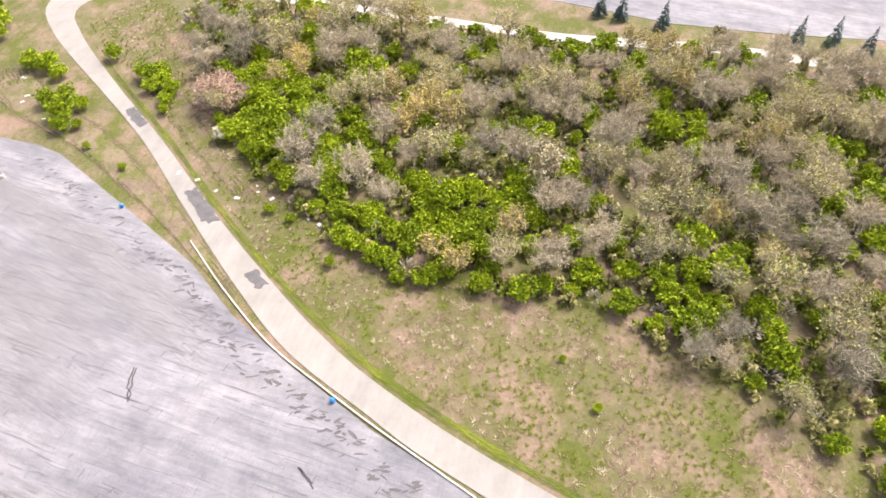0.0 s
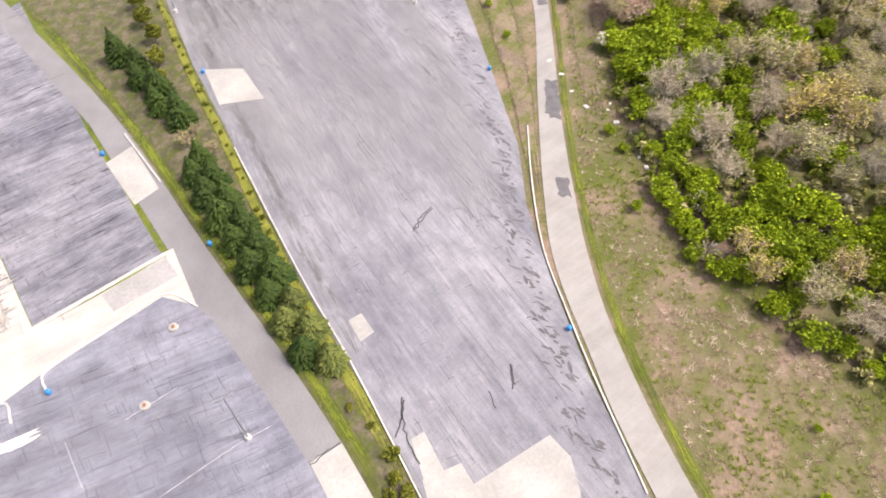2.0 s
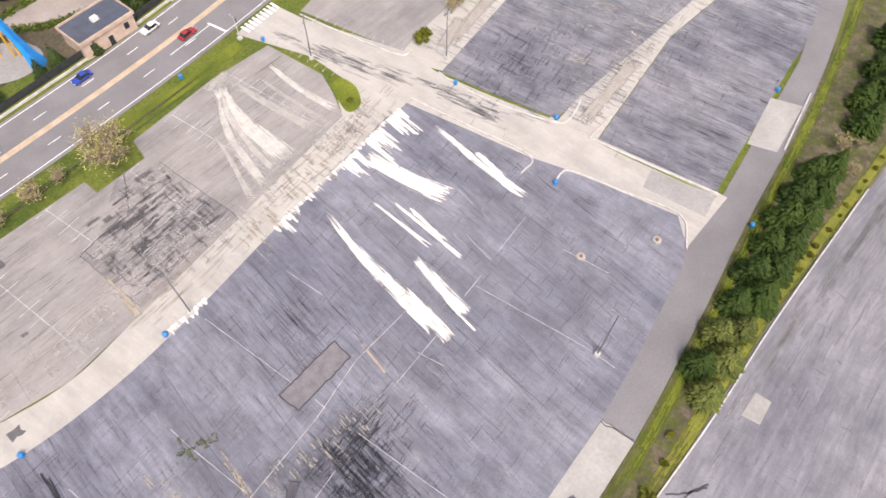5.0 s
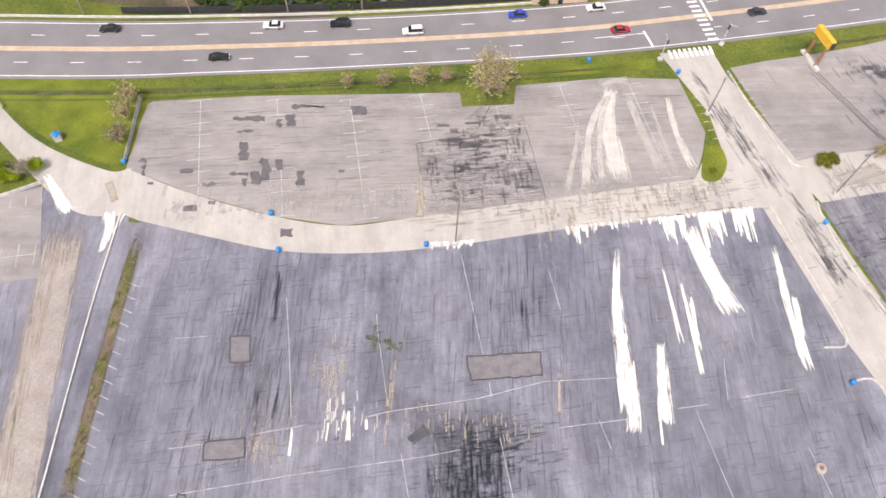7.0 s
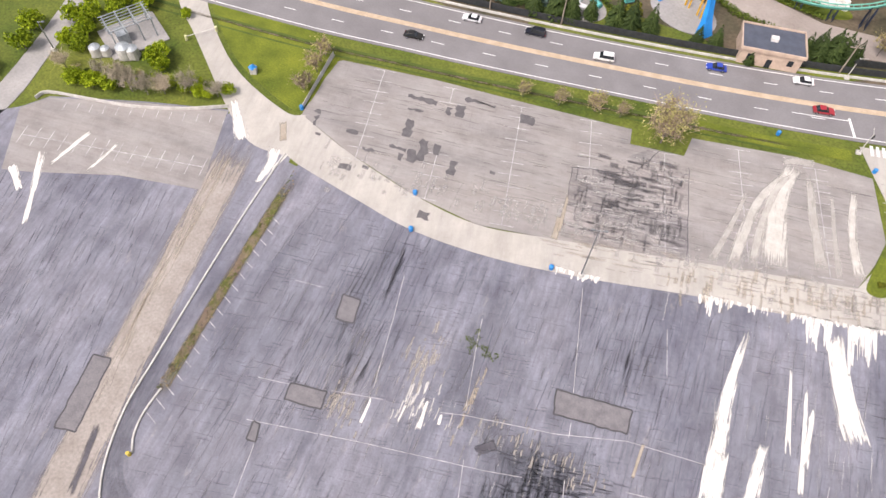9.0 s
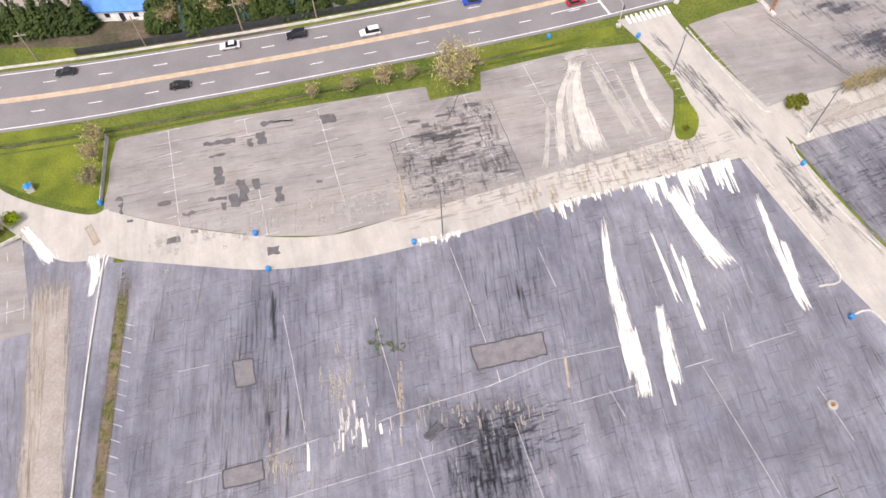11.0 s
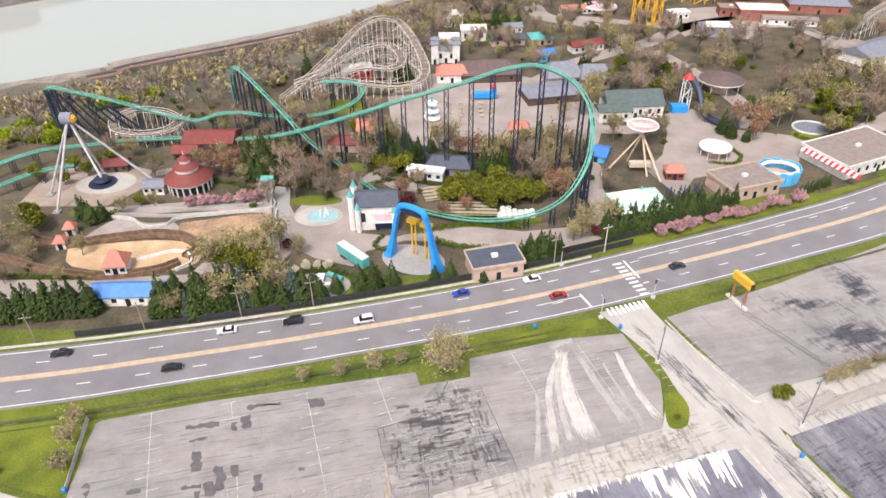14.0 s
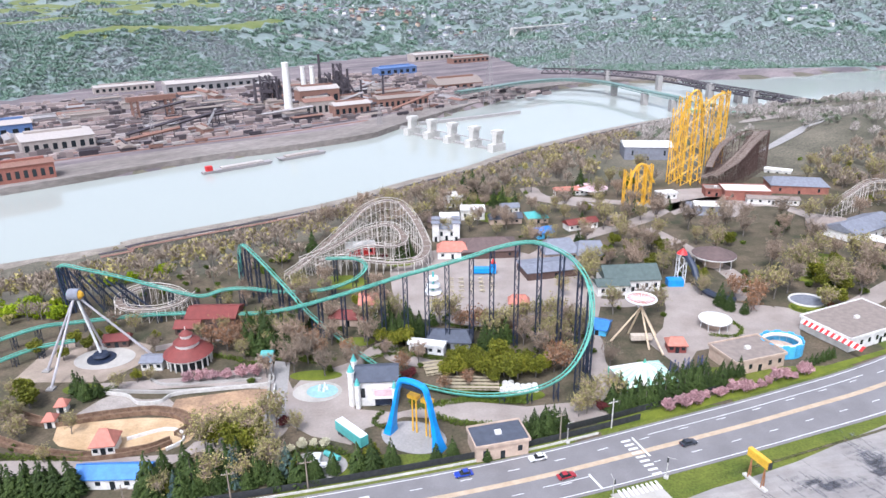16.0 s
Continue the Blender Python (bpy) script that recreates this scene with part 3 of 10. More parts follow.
# dirt and grass between and beside the lots
slab("soil_verge", smooth([(200, 62), (138, 36.3), (89, 19.1), (67, 11.1), (43, 3.2), (21, -2.2), (13.5, -6.2), (13, -8.3)], 4) + smooth([(29, -6.8), (57, -0.8), (79, 4.2), (121, 11.2), (147, 16.2), (193, 22.2), (215, 30)], 4), -0.02, VERGE_SOIL, "dry brown verge under the conifers", "verge")
wash_strip("grass_strip", [(198, 60.5), (138, 34.6), (89, 17.4), (67, 9.4), (43, 1.7), (26, -2.3), (16.5, -4.6), (13.6, -7)], 3.0, 3.0, GRASS, 0.1, 1.1, 0.9, 0.01, "bright ragged grass strip beside the lane", "grass")
wash_strip("grass_strip", [(196, 24), (147, 17.4), (121, 12.6), (79, 5.4), (57, 0.2), (41, -3.4), (24, -6.6)], 2.6, 3.4, MOSS, 0.15, 0.8, 1.0, 0.012, "mossy grass strip behind the kerb", "grass")
slab("soil_strip", smooth([(-66.5, 62), (-64.5, 40), (-61.5, 20), (-57, 0), (-53, -8)], 4) + smooth([(-52.5, -2), (-54.5, 12), (-58.5, 36), (-61.5, 62)], 4), -0.006, ASPHALT_MAIN, "dark worn strip behind the kerb", "verge")
slab("worn_corner", [(-60, 4), (-51, 4), (-40, -2), (-28, -4), (-28, -14), (-54, -14)], -0.012, ASPHALT_ROAD, "worn asphalt in the corner of the lot", "verge")
slab("worn_ground", [(-86, 64), (-80, 70), (-66, 66), (-62, 50), (-57, 10), (-50, -10), (-46, -32), (-62, -32), (-70, 10), (-80, 52)], -0.03, ASPHALT_MAIN, "worn asphalt under the tracks between two lots", "verge")
wash_strip("sand_track", [(-77, 63), (-74, 52), (-68.7, 31), (-63.7, 11), (-57.5, -11), (-52, -34)], 8.6, 9.4, SAND, 0.0, 0.5, 0.95, 0.02, "sandy gravel track worn between two lots", "track")
slab("dark_track", smooth([(-72, 61.5), (-70.8, 52), (-66.3, 32), (-61.3, 12), (-55, -10)], 4) + smooth([(-51.5, -8), (-59.2, 8), (-63.2, 32), (-66.8, 52), (-67.4, 63)], 4), 0.015, ASPHALT_MAIN, "dark asphalt beside the sand track", "road")
slab("dusty_ground", [(62, 96), (70, 99.5), (95, 107), (123, 117), (162, 131), (165, 118), (122, 106.8), (95, 96.8), (68, 87), (66, 90)], 0.01, CONCRETE, "dusty strip under the shrub row", "verge")
slab("dusty_strip", [(79, 61), (82, 52.2), (117, 64.2), (178, 72.2), (172, 76), (117, 67.5), (86, 62.8)], 0.01, CONCRETE, "dusty gap between two lots", "verge")
ribbon("grass_strip", [(36, 121), (20, 116.5), (5, 113)], 3.0, 0.03, GRASS, None, 0, "grass strip beside the upper lot", "grass")
slab("grass_island", smooth([(45.6, 98), (48.6, 98.6), (49.9, 94.5), (48.4, 90.1), (46.2, 88.8), (44.4, 89.6), (44.8, 94), (45.6, 98)], 3)[:-1], 0.1, GRASS, "small grass island at the lane corner", "grass")
slab("lawn_corner", smooth([(-108, 93), (-92, 96), (-74, 95), (-71.5, 85), (-70.5, 76), (-74, 74.5), (-91, 80), (-106, 90.5), (-108, 93)], 3)[:-1], 0.01, GRASS, "bright lawn between drive and highway", "grass")
for pts, w in (([(90.5, 27.5), (84, 44), (81.5, 51)], 0.35), ([(78, 62.5), (72, 75), (67.5, 86)], 0.6), ([(134, 42), (110, 34), (92, 28.3)], 0.4)):
    ribbon("grass_strip", pts, w, 0.035, GRASS, None, 0, "weedy green edge of a lot", "grass")
for pts in ([(153.6, -77.9), (152.6, -80.7), (143.4, -77.4), (144.2, -74.8)], [(115.4, -64.6), (114.2, -67.4), (101.2, -62.4), (104.6, -60)], [(85.4, -54), (84.4, -56.4), (79.2, -54.9), (80.2, -52.4)]):
    blotch(pts, TAR_GREY)
slab("back_road", smooth([(-90, -239), (-11, -215), (29, -202), (74, -180), (109, -168), (151, -154), (210, -131)], 4) + smooth([(210, -127), (151, -149), (109, -163), (74, -174.5), (29, -196.5), (-11, -209), (-90, -232)], 4), 0.0, CONCRETE, "pale lane behind the wooded hill", "road")
slab("parking_lot_back", [(-90, -262), (-8, -231), (17, -218), (48, -205), (84, -198), (160, -168), (240, -220), (60, -330), (-90, -330)], 0.0, ASPHALT_HILL, "pale asphalt lot beyond the wooded hill", "parking lot")

wash_strip("ditch", [(p.x + 1.1, p.y - 4.2) for p in hwy_s if -130 < p.x < 35], 1.0, 1.0, VERGE_SOIL, 0.0, 0.9, 0.85, 0.05, "dark ditch line in the grass beside the highway", "ditch")
wash_strip("ditch", [(p.x + 1.6, p.y - 4.2) for p in hwy_s if 58 < p.x < 200], 1.2, 1.2, VERGE_SOIL, 0.0, 0.9, 0.85, 0.05, "dark ditch line in the grass beside the highway", "ditch")

# faded paint on the main lot
marking(main_lot, [(-31.6, 50.7), (-29.1, 42.7), (-25.4, 29.6)], 0.1)
marking(main_lot, [(-15.2, 49.9), (-14.1, 45.7), (-10.5, 34.4)], 0.1)
marking(main_lot, [(-1.8, 64.1), (4.4, 44.4)], 0.1)
marking(main_lot, [(14.4, 63.9), (17.1, 55.5)], 0.1)
marking(main_lot, [(-6.9, 26.5), (-1.5, 10.8), (0.8, 0.9)], 0.1)
marking(main_lot, [(8.4, 31.2), (10.5, 24.5), (17.2, 4.3)], 0.1)
marking(main_lot, [(40.2, 40.4), (45.9, 25.1), (47.9, 19.5), (49.3, 13.7)], 0.1)
marking(main_lot, [(58.1, 36.7), (61.3, 27.9)], 0.1)
marking(main_lot, [(-37.2, 12.8), (-32.4, -5.2)], 0.1)
marking(main_lot, [(-43.2, 22.1), (-37.7, 23.7)], 0.1)
marking(main_lot, [(-31.3, 26.0), (-23.0, 28.8)], 0.1)
marking(main_lot, [(-13.7, 31.4), (-10.0, 32.9), (4.3, 37.2), (15.0, 41.7), (28.1, 44.3)], 0.1)
marking(main_lot, [(-40.6, 15.4), (-22.7, 21.0), (-3.3, 26.5), (2.3, 28.4)], 0.1)
marking(main_lot, [(17.5, 34.1), (29.0, 37.2)], 0.1)
marking(main_lot, [(37.3, 40.2), (42.2, 41.6)], 0.1)
marking(main_lot, [(48.7, 43.9), (57.1, 46.4)], 0.1)
marking(main_lot, [(-48.4, 40.3), (-43.1, 41.5)], 0.1)
marking(main_lot, [(24.2, 36.5), (26.2, 32.0)], 0.1)
marking(main_lot, [(5.8, 40.2), (6.4, 37.7)], 0.1)
marking(main_lot, [(45.6, 50.2), (45.7, 42.9)], 0.1)
# stalls along the west edge of the main lot
stall_row(main_lot, (-57.9, 48.9), (-52.8, 7.9), 17, 0.0, 2.6, 24)
# stall rows on the upper lot
stall_row(upper_lot, (-61.3, 93.8), (-53.8, 69.2), 9, 2.4, 2.4)
stall_row(upper_lot, (-39.9, 78.7), (-36.7, 67.6), 5, 2.4, 2.4)
stall_row(upper_lot, (-45.5, 96.6), (-44.2, 92.4), 2, 2.4, 2.4)
stall_row(upper_lot, (-30.1, 99.1), (-20.8, 69.4), 11, 2.4, 2.4)
stall_row(upper_lot, (-15.4, 102.9), (-11.2, 90.8), 5, 2.4, 2.4)
stall_row(upper_lot, (14.5, 110.7), (23.5, 84.9), 10, 2.4, 2.4)
stall_row(upper_lot, (29.9, 113.6), (38.1, 88.7), 10, 2.4, 2.4)
stall_row(upper_lot, (1.2, 102.1), (9.5, 77.5), 10, 2.4, 2.4)
stall_row(upper_lot, (42.6, 116.3), (47.4, 100.4), 8, 2.6, 0.2)
stall_row(ne_lot, (55.5, 118.5), (65.3, 98.1), 10, 0.0, 3.0)
stall_row(west_pale, (-116.2, 41.4), (-79.0, 52.7), 14, 2.4, 2.4)
stall_row(west_pale, (-114.8, 52.3), (-83.5, 65.6), 13, 0.0, 2.2)
# white limestone dust washed down the main lot
spill([(27.2, 73.0), (27.2, 58.1), (28.3, 47.3), (29.7, 35.0)], 1.0, 3.6, PALE_DUST)
spill([(28.9, 48.3), (29.8, 41.0), (30.0, 34.0)], 2.0, 2.6, PALE_DUST)
spill([(34.7, 53.1), (34.9, 45.1), (35.3, 35.9)], 1.4, 3.0, PALE_DUST)
spill([(34.2, 37.9), (34.5, 33.4)], 0.5, 0.5, PALE_DUST)
spill([(38.6, 65.8), (40.0, 57.9), (41.9, 45.5)], 0.5, 1.2, PALE_DUST)
spill([(35.5, 68.2), (37.8, 55.7), (38.8, 50.8)], 0.4, 1.0, PALE_DUST)
spill([(40.5, 62.4), (41.5, 50.3)], 1.0, 1.2, PALE_DUST)
spill([(40.6, 78.8), (44.1, 68.0), (48.9, 57.8)], 3.0, 4.6, PALE_DUST)
spill([(57.0, 77.3), (57.9, 65.5), (59.1, 56.5), (60.5, 48.1)], 1.0, 2.2, PALE_DUST)
spill([(59.4, 65.5), (60.1, 55.4)], 1.2, 1.6, PALE_DUST)
spill([(-16.6, 32.4), (-15.5, 26.8)], 0.5, 0.9, PALE_DUST)
spill([(-13.5, 31.4), (-12.9, 29.3)], 0.6, 0.6, PALE_DUST)
spill([(-19.3, 30.0), (-19.1, 26.4)], 0.3, 0.4, PALE_DUST)
spill([(-24.9, 28.6), (-24.2, 23.3)], 0.4, 0.5, PALE_DUST)
fringe_bits = []
# ragged fringe of dust below the lane
fringe_line = smooth([(-10, 65, 0), (0, 67.2, 0), (16, 72.5, 0), (27, 75.5, 0), (40, 79.2, 0), (55, 83.7, 0)], 8)
for f0, f1, count, long in ((0.03, 0.2, 18, 1.8), (0.42, 0.5, 16, 4.8), (0.5, 0.66, 12, 2.2), (0.66, 0.98, 22, 1.8), (0.74, 0.8, 26, 9.0), (0.84, 0.9, 34, 11.0), (0.93, 0.98, 24, 10.0)):
    for k in range(int(count * 1.7)):
        s = float(spill_rng.uniform(f0, f1)) * (len(fringe_line) - 1)
        p = fringe_line[int(s)].lerp(fringe_line[min(int(s) + 1, len(fringe_line) - 1)], s % 1)
        L = long * float(spill_rng.uniform(0.15, 1.0)) * float(spill_rng.uniform(0.1, 1.0))
        fringe_bits.append((p + Vector((0, 0.8, 0)), p + Vector((0.16 * L + float(spill_rng.normal()) * 0.1, -L, 0)), float(spill_rng.uniform(0.05, 0.7))))
tagged(strip_mesh("stain", [([p, p.lerp(q, 0.5), q], w * 2.0, w * 0.8, 0.05 + k * 0.0001) for k, (p, q, w) in enumerate(fringe_bits)], faded(PALE_DUST, 0.1, 0.6, 0.95)), "ragged white dust fringe below the pale lane", "stain", kind="stuff")
spill([(-85.5, 71), (-81, 66.5), (-76, 61.5)], 1.2, 3.2, PALE_DUST)
spill([(-69.5, 64.5), (-68.0, 60), (-67.4, 54)], 3.0, 0.8, PALE_DUST)
spill([(-110.0, 41.3), (-98.6, 24.5)], 1.6, 0.8, PALE_DUST)
spill([(-104.6, 49.6), (-105.8, 37.1)], 1.2, 0.7, PALE_DUST)
spill([(-97.6, 50.2), (-98.2, 39.9)], 0.8, 0.5, PALE_DUST)
spill([(-66.5, 64.0), (-66.8, 58)], 0.8, 0.5, PALE_DUST)
spill([(-112.4, 34.9), (-105.8, 30.7)], 2.0, 1.2, PALE_DUST)
# tan washes
spill([(-11.7, 77.3), (-10.6, 70.7)], 1.4, 1.4, TAN_DUST)
spill([(17.4, 43.2), (17.7, 36.1)], 0.7, 0.5, TAN_DUST)
spill([(-72.4, 70.6), (-68.8, 65.8)], 1.6, 1.6, TAN_DUST)
spill([(-12.4, 83.2), (-10.4, 72.4)], 0.8, 0.8, TAN_DUST)
# dusty wheel tracks across the upper lot
CREAM_TRACK = surface("cream_wheel_dust", (0.46, 0.43, 0.39), (0.6, 0.57, 0.53), 0.5, 0.95, 0, 3.0, 0.15)
for pts, w0, w1, op in (([(26.7, 114.5), (25.1, 105.5), (26.2, 95.1), (28.5, 84.1)], 3.0, 5.4, 0.95), ([(25.7, 110.8), (21.8, 100.4), (21.0, 89.2), (21.0, 80.4)], 1.6, 2.6, 0.8),
                        ([(19.0, 102.0), (18.4, 90.8), (16.9, 79.7)], 0.8, 1.6, 0.6), ([(38.0, 112.8), (40.0, 99.9), (43.5, 89.8)], 1.2, 2.4, 0.9), ([(28.8, 112.6), (32.1, 101.5), (36.8, 88.1)], 1.4, 2.6, 0.6),
                        ([(26.5, 112), (24, 104), (23.6, 94), (24.6, 82)], 1.2, 2.0, 0.7), ([(34, 110), (37, 98), (40, 88)], 0.8, 1.4, 0.5), ([(30, 115), (26, 113.6), (23, 112)], 2.0, 2.0, 0.6)):
    spill(pts, w0, w1, CREAM_TRACK, 0.045, 0.15, 0.8, op)
# damp and sealed dark streaks
spill([(-3.3, 31.3), (-6.1, 28.4)], 2.0, 1.8, WET)
spill([(-3.3, 16.2), (-2.0, 12.6)], 0.8, 0.7, WET)
spill([(-61.0, 4.2), (-56.6, -7.5)], 1.3, 1.2, WET)
# dust strips over the east lots
spill([(106.3, 64.0), (92.7, 60.1), (81.0, 56.9)], 3.6, 3.2, TRACK)
spill([(105.3, 103.7), (87.6, 97.8), (72.0, 91.9)], 3.4, 3.1, TRACK)
spill([(71.4, 92.3), (82.6, 98.5)], 3.4, 3.1, TRACK)
# patched rectangles with tarred edges
patch([(-39.3, 42.1), (-35.9, 42.6), (-34.6, 38.1), (-37.9, 37.4)])
patch([(1.5, 44.2), (13.9, 46.9), (14.5, 42.7), (2.6, 40.1)])
patch([(-37.9, 23.9), (-31.8, 25.5), (-31.1, 22.4), (-37.3, 21.1)])
patch([(-39.5, 15.7), (-38.2, 15.8), (-37.2, 13.1), (-38.8, 12.8)])
patch([(-69.8, 12.1), (-66.7, 13.0), (-63.0, 0.8), (-66.4, -0.2)])
# dark repairs on the upper lot
blotch([(-53.3, 90.4), (-46.6, 91.5), (-46.4, 90.5), (-53.0, 89.4)], TAR_GREY)
blotch([(-42.5, 93.0), (-40.6, 93.4), (-39.7, 89.8), (-41.6, 89.5)], TAR_GREY)
blotch([(-44.1, 91.2), (-43.1, 91.3), (-42.5, 89.2), (-43.5, 89.0)], TAR_GREY)
blotch([(-49.9, 84.0), (-48.4, 84.2), (-47.0, 79.7), (-48.5, 79.5)], TAR_GREY)
blotch([(-44.4, 80.5), (-42.8, 80.8), (-41.4, 75.5), (-42.9, 75.3)], TAR_GREY)
blotch([(-45.7, 77.0), (-43.9, 77.3), (-43.0, 74.3), (-44.9, 74.0)], TAR_GREY)
blotch([(-41.6, 80.8), (-40.0, 81.0), (-39.4, 78.4), (-40.8, 78.2)], TAR_GREY)
blotch([(-46.9, 75.1), (-46.0, 75.2), (-45.5, 73.4), (-46.4, 73.3)], TAR_GREY)
blotch([(-49.7, 76.2), (-46.0, 76.8), (-45.8, 76.1), (-49.5, 75.5)], TAR_GREY)
blotch([(-36.7, 78.6), (-35.1, 78.9), (-34.2, 75.2), (-35.8, 75.0)], TAR_GREY)
blotch([(-67.9, 77.0), (-67.2, 77.1), (-65.6, 72.8), (-66.3, 72.7)], TAR_GREY)
blotch([(-29.5, 97.2), (-26.3, 97.7), (-25.8, 95.3), (-29.0, 94.8)], TAR_GREY)
blotch([(-42.0, 95.6), (-35.2, 96.7), (-35.0, 96.0), (-41.8, 94.9)], TAR_GREY)
blotch([(-59.5, 75.3), (-56.9, 75.7), (-56.7, 74.9), (-59.3, 74.5)], TAR_GREY)
blotch([(-51.4, 87.0), (-48.0, 87.6), (-47.8, 87.0), (-51.3, 86.4)], TAR_GREY)
blotch([(-54.1, 72.8), (-51.5, 73.2), (-51.3, 72.7), (-53.9, 72.3)], TAR_GREY)
blotch([(-64.7, 71.5), (-63.6, 71.6), (-63.4, 70.9), (-64.5, 70.8)], TAR_GREY)
blotch([(-51.6, 68.8), (-50.2, 69.0), (-50.0, 68.3), (-51.4, 68.1)], TAR_GREY)
blotch([(-36.3, 64.8), (-34.0, 65.2), (-33.5, 63.3), (-35.8, 62.9)], TAR_GREY)
blotch([(-56.0, 67.2), (-53.5, 67.6), (-53.0, 66.2), (-55.5, 65.8)], TAR_GREY)
blotch([(-28.5, 80.2), (-27.4, 80.3), (-27.2, 79.6), (-28.3, 79.4)], TAR_GREY)
slab('asphalt_square', [(-14.1, 88.6), (-8.7, 92.8), (-2.1, 101.4), (6.6, 100.8), (13.7, 78.8), (5.5, 76.4), (-9.3, 72.8)], 0.03, ASPHALT_BROKEN, 'darker broken square of asphalt', 'asphalt')
# pale concrete panels
slab('concrete_panel', [(11.2, 1.7), (41.3, 9.0), (42.8, 3.3), (21.6, -2.2), (14.2, -5.1), (12.5, -5.3)], 0.04, CONCRETE_MID, 'pale concrete panels on the perimeter lane', 'concrete')
slab('concrete_panel', [(4.3, 0.1), (10.6, 1.6), (12.2, -5.3), (12.8, -7.8), (5.6, -7.8)], 0.04, CONCRETE_MID, 'pale concrete panel on the perimeter lane', 'concrete')
slab('concrete_panel', [(120.3, 37.9), (123.9, 32.1), (109.1, 27.4), (106.0, 32.6)], 0.04, CONCRETE_MID, 'pale concrete panel on the lane', 'concrete')
slab('concrete_panel', [(32.8, -7.4), (33.4, -14.2), (29.6, -15.0), (33.2, -29.6), (28.8, -31.4), (23, -30.4), (12, -26), (12, -9.5), (20.7, -7.2)], 0.052, CONCRETE_MID, 'pale concrete apron on the hillside lot', 'concrete')
slab('concrete_panel', [(64.9, -3.2), (65.7, -5.8), (61.1, -7.1), (59.9, -4.2)], 0.04, CONCRETE_MID, 'square concrete patch', 'concrete')
slab('concrete_panel', [(39.7, -7.6), (40.3, -10.1), (33.1, -11.2), (32.1, -7.7)], 0.04, CONCRETE_MID, 'square concrete patch by the kerb', 'concrete')
slab('concrete_panel', [(145.5, 13.7), (142.9, 4.6), (130.3, 1.4), (131.4, 11.8)], 0.04, CONCRETE_MID, 'pale concrete pad on the hillside lot', 'concrete')
slab('concrete_panel', [(85.0, 39.9), (90.6, 27.7), (85.0, 25.6), (80.5, 37.8)], 0.04, CONCRETE_GREY, 'grey slab in the crossing lane', 'concrete')
# damp marks on the panels
for x0, y0, x1, y1, w in ((15.4, 2.6, 15.6, -1.6, 0.8), (20.2, 3.4, 20.4, -1.2, 1.1), (22.5, 4.0, 22.6, -0.4, 1.3), (24.6, 3.4, 24.8, 0.4, 1.0), (26.7, 2.9, 27.0, 0.6, 0.9), (28.9, 3.6, 29.1, 0.8, 0.9), (13.6, 0.5, 13.9, -2.0, 0.8),
                          (-20.5, -4.8, -19.5, -7.8, 1.4), (-10.2, -4.0, -9.3, -7.8, 1.3), (-12.8, -4.4, -11.9, -7.8, 1.2), (7.9, -0.7, 9.4, -7.7, 1.4)):
    spill([(x0, y0), ((x0 + x1) / 2 + spill_rng.normal() * 0.2, (y0 + y1) / 2), (x1, y1)], w * 1.1, w * 1.9, WET, 0.06, 0.0, 0.5, 0.85, 1.4)
# tar joints and cracks
crack([(40.8, 9.0), (41.8, 6.3), (42.8, 3.3)], 0.35)
crack([(10.6, 1.7), (11.7, -3.6), (12.2, -5.3)], 0.15)
crack([(3.9, 0.1), (5.4, -6.1), (5.7, -7.8)], 0.15)
crack([(41.2, 9.1), (43.0, 3.6)], 0.25)
crack([(80.9, -20.6), (83.6, -22.4), (86.0, -26.0)], 0.50)
crack([(35.3, -7.7), (40.0, -6.9), (44.3, -7.5), (46.7, -8.5)], 0.50)
crack([(40.3, -22.8), (43.7, -22.8)], 0.35)
crack([(42.6, -27.0), (47.0, -28.3)], 0.50)
crack([(81.2, -21.0), (83.2, -23.2), (85.5, -26.1)], 0.45)
crack([(40.8, -5.3), (44.0, -7.4), (47.3, -8.3)], 0.50)
crack([(43.3, -27.5), (47.3, -28.2)], 0.50)
crack([(-14.2, 89.1), (-9.7, 72.8)], 0.20)
crack([(6.9, 100.9), (13.3, 78.8)], 0.20)
crack([(-14.4, 89.1), (-2.7, 93.7), (0.1, 102.2)], 0.30)
crack([(71.5, 123.7), (83.2, 106.3)], 0.30)
crack([(27.6, 8.9), (43.9, 12.4), (68.7, 19.4)], 0.05)
crack([(71.1, 125.9), (84.0, 105.7)], 0.20)
crack([(9.3, 13.9), (11.6, 15.7)], 0.60)
# kerbs
kerb([(-66.9, 63.4), (-64.9, 46.2), (-62.8, 31.9), (-60.3, 16.6), (-58.8, 7.6), (-55.4, -1.0), (-51.1, -6.6), (-48.8, -7.6), (-39.7, -7.6)])
kerb([(-55.9, 12.9), (-55.7, 8.5), (-54.7, 5.0), (-53.0, 2.6)])
kerb([(57.5, 84.4), (63.0, 69.9), (67.7, 57.1), (63.4, 54.9)])
kerb([(67.0, 49.0), (69.8, 50.1), (71.9, 49.0), (76.4, 39.6), (81.4, 28.7), (76.6, 22.8)])
kerb([(67.0, 87.1), (67.8, 82.0), (71.9, 71.0), (77.9, 60.8), (81.3, 59.7), (86.6, 62.2)])
kerb([(88.7, 54.8), (81.3, 53.4), (81.4, 51.3), (85.8, 40.1), (91.1, 27.6)])
kerb([(116.0, 10.4), (79.1, 3.5), (57.4, -1.4), (41.4, -4.4), (29.0, -6.6)])
kerb([(102.0, -54.3), (85.8, -48.6), (68.9, -43.9), (54.3, -42.3), (40.0, -41.2), (19.6, -40.3)])
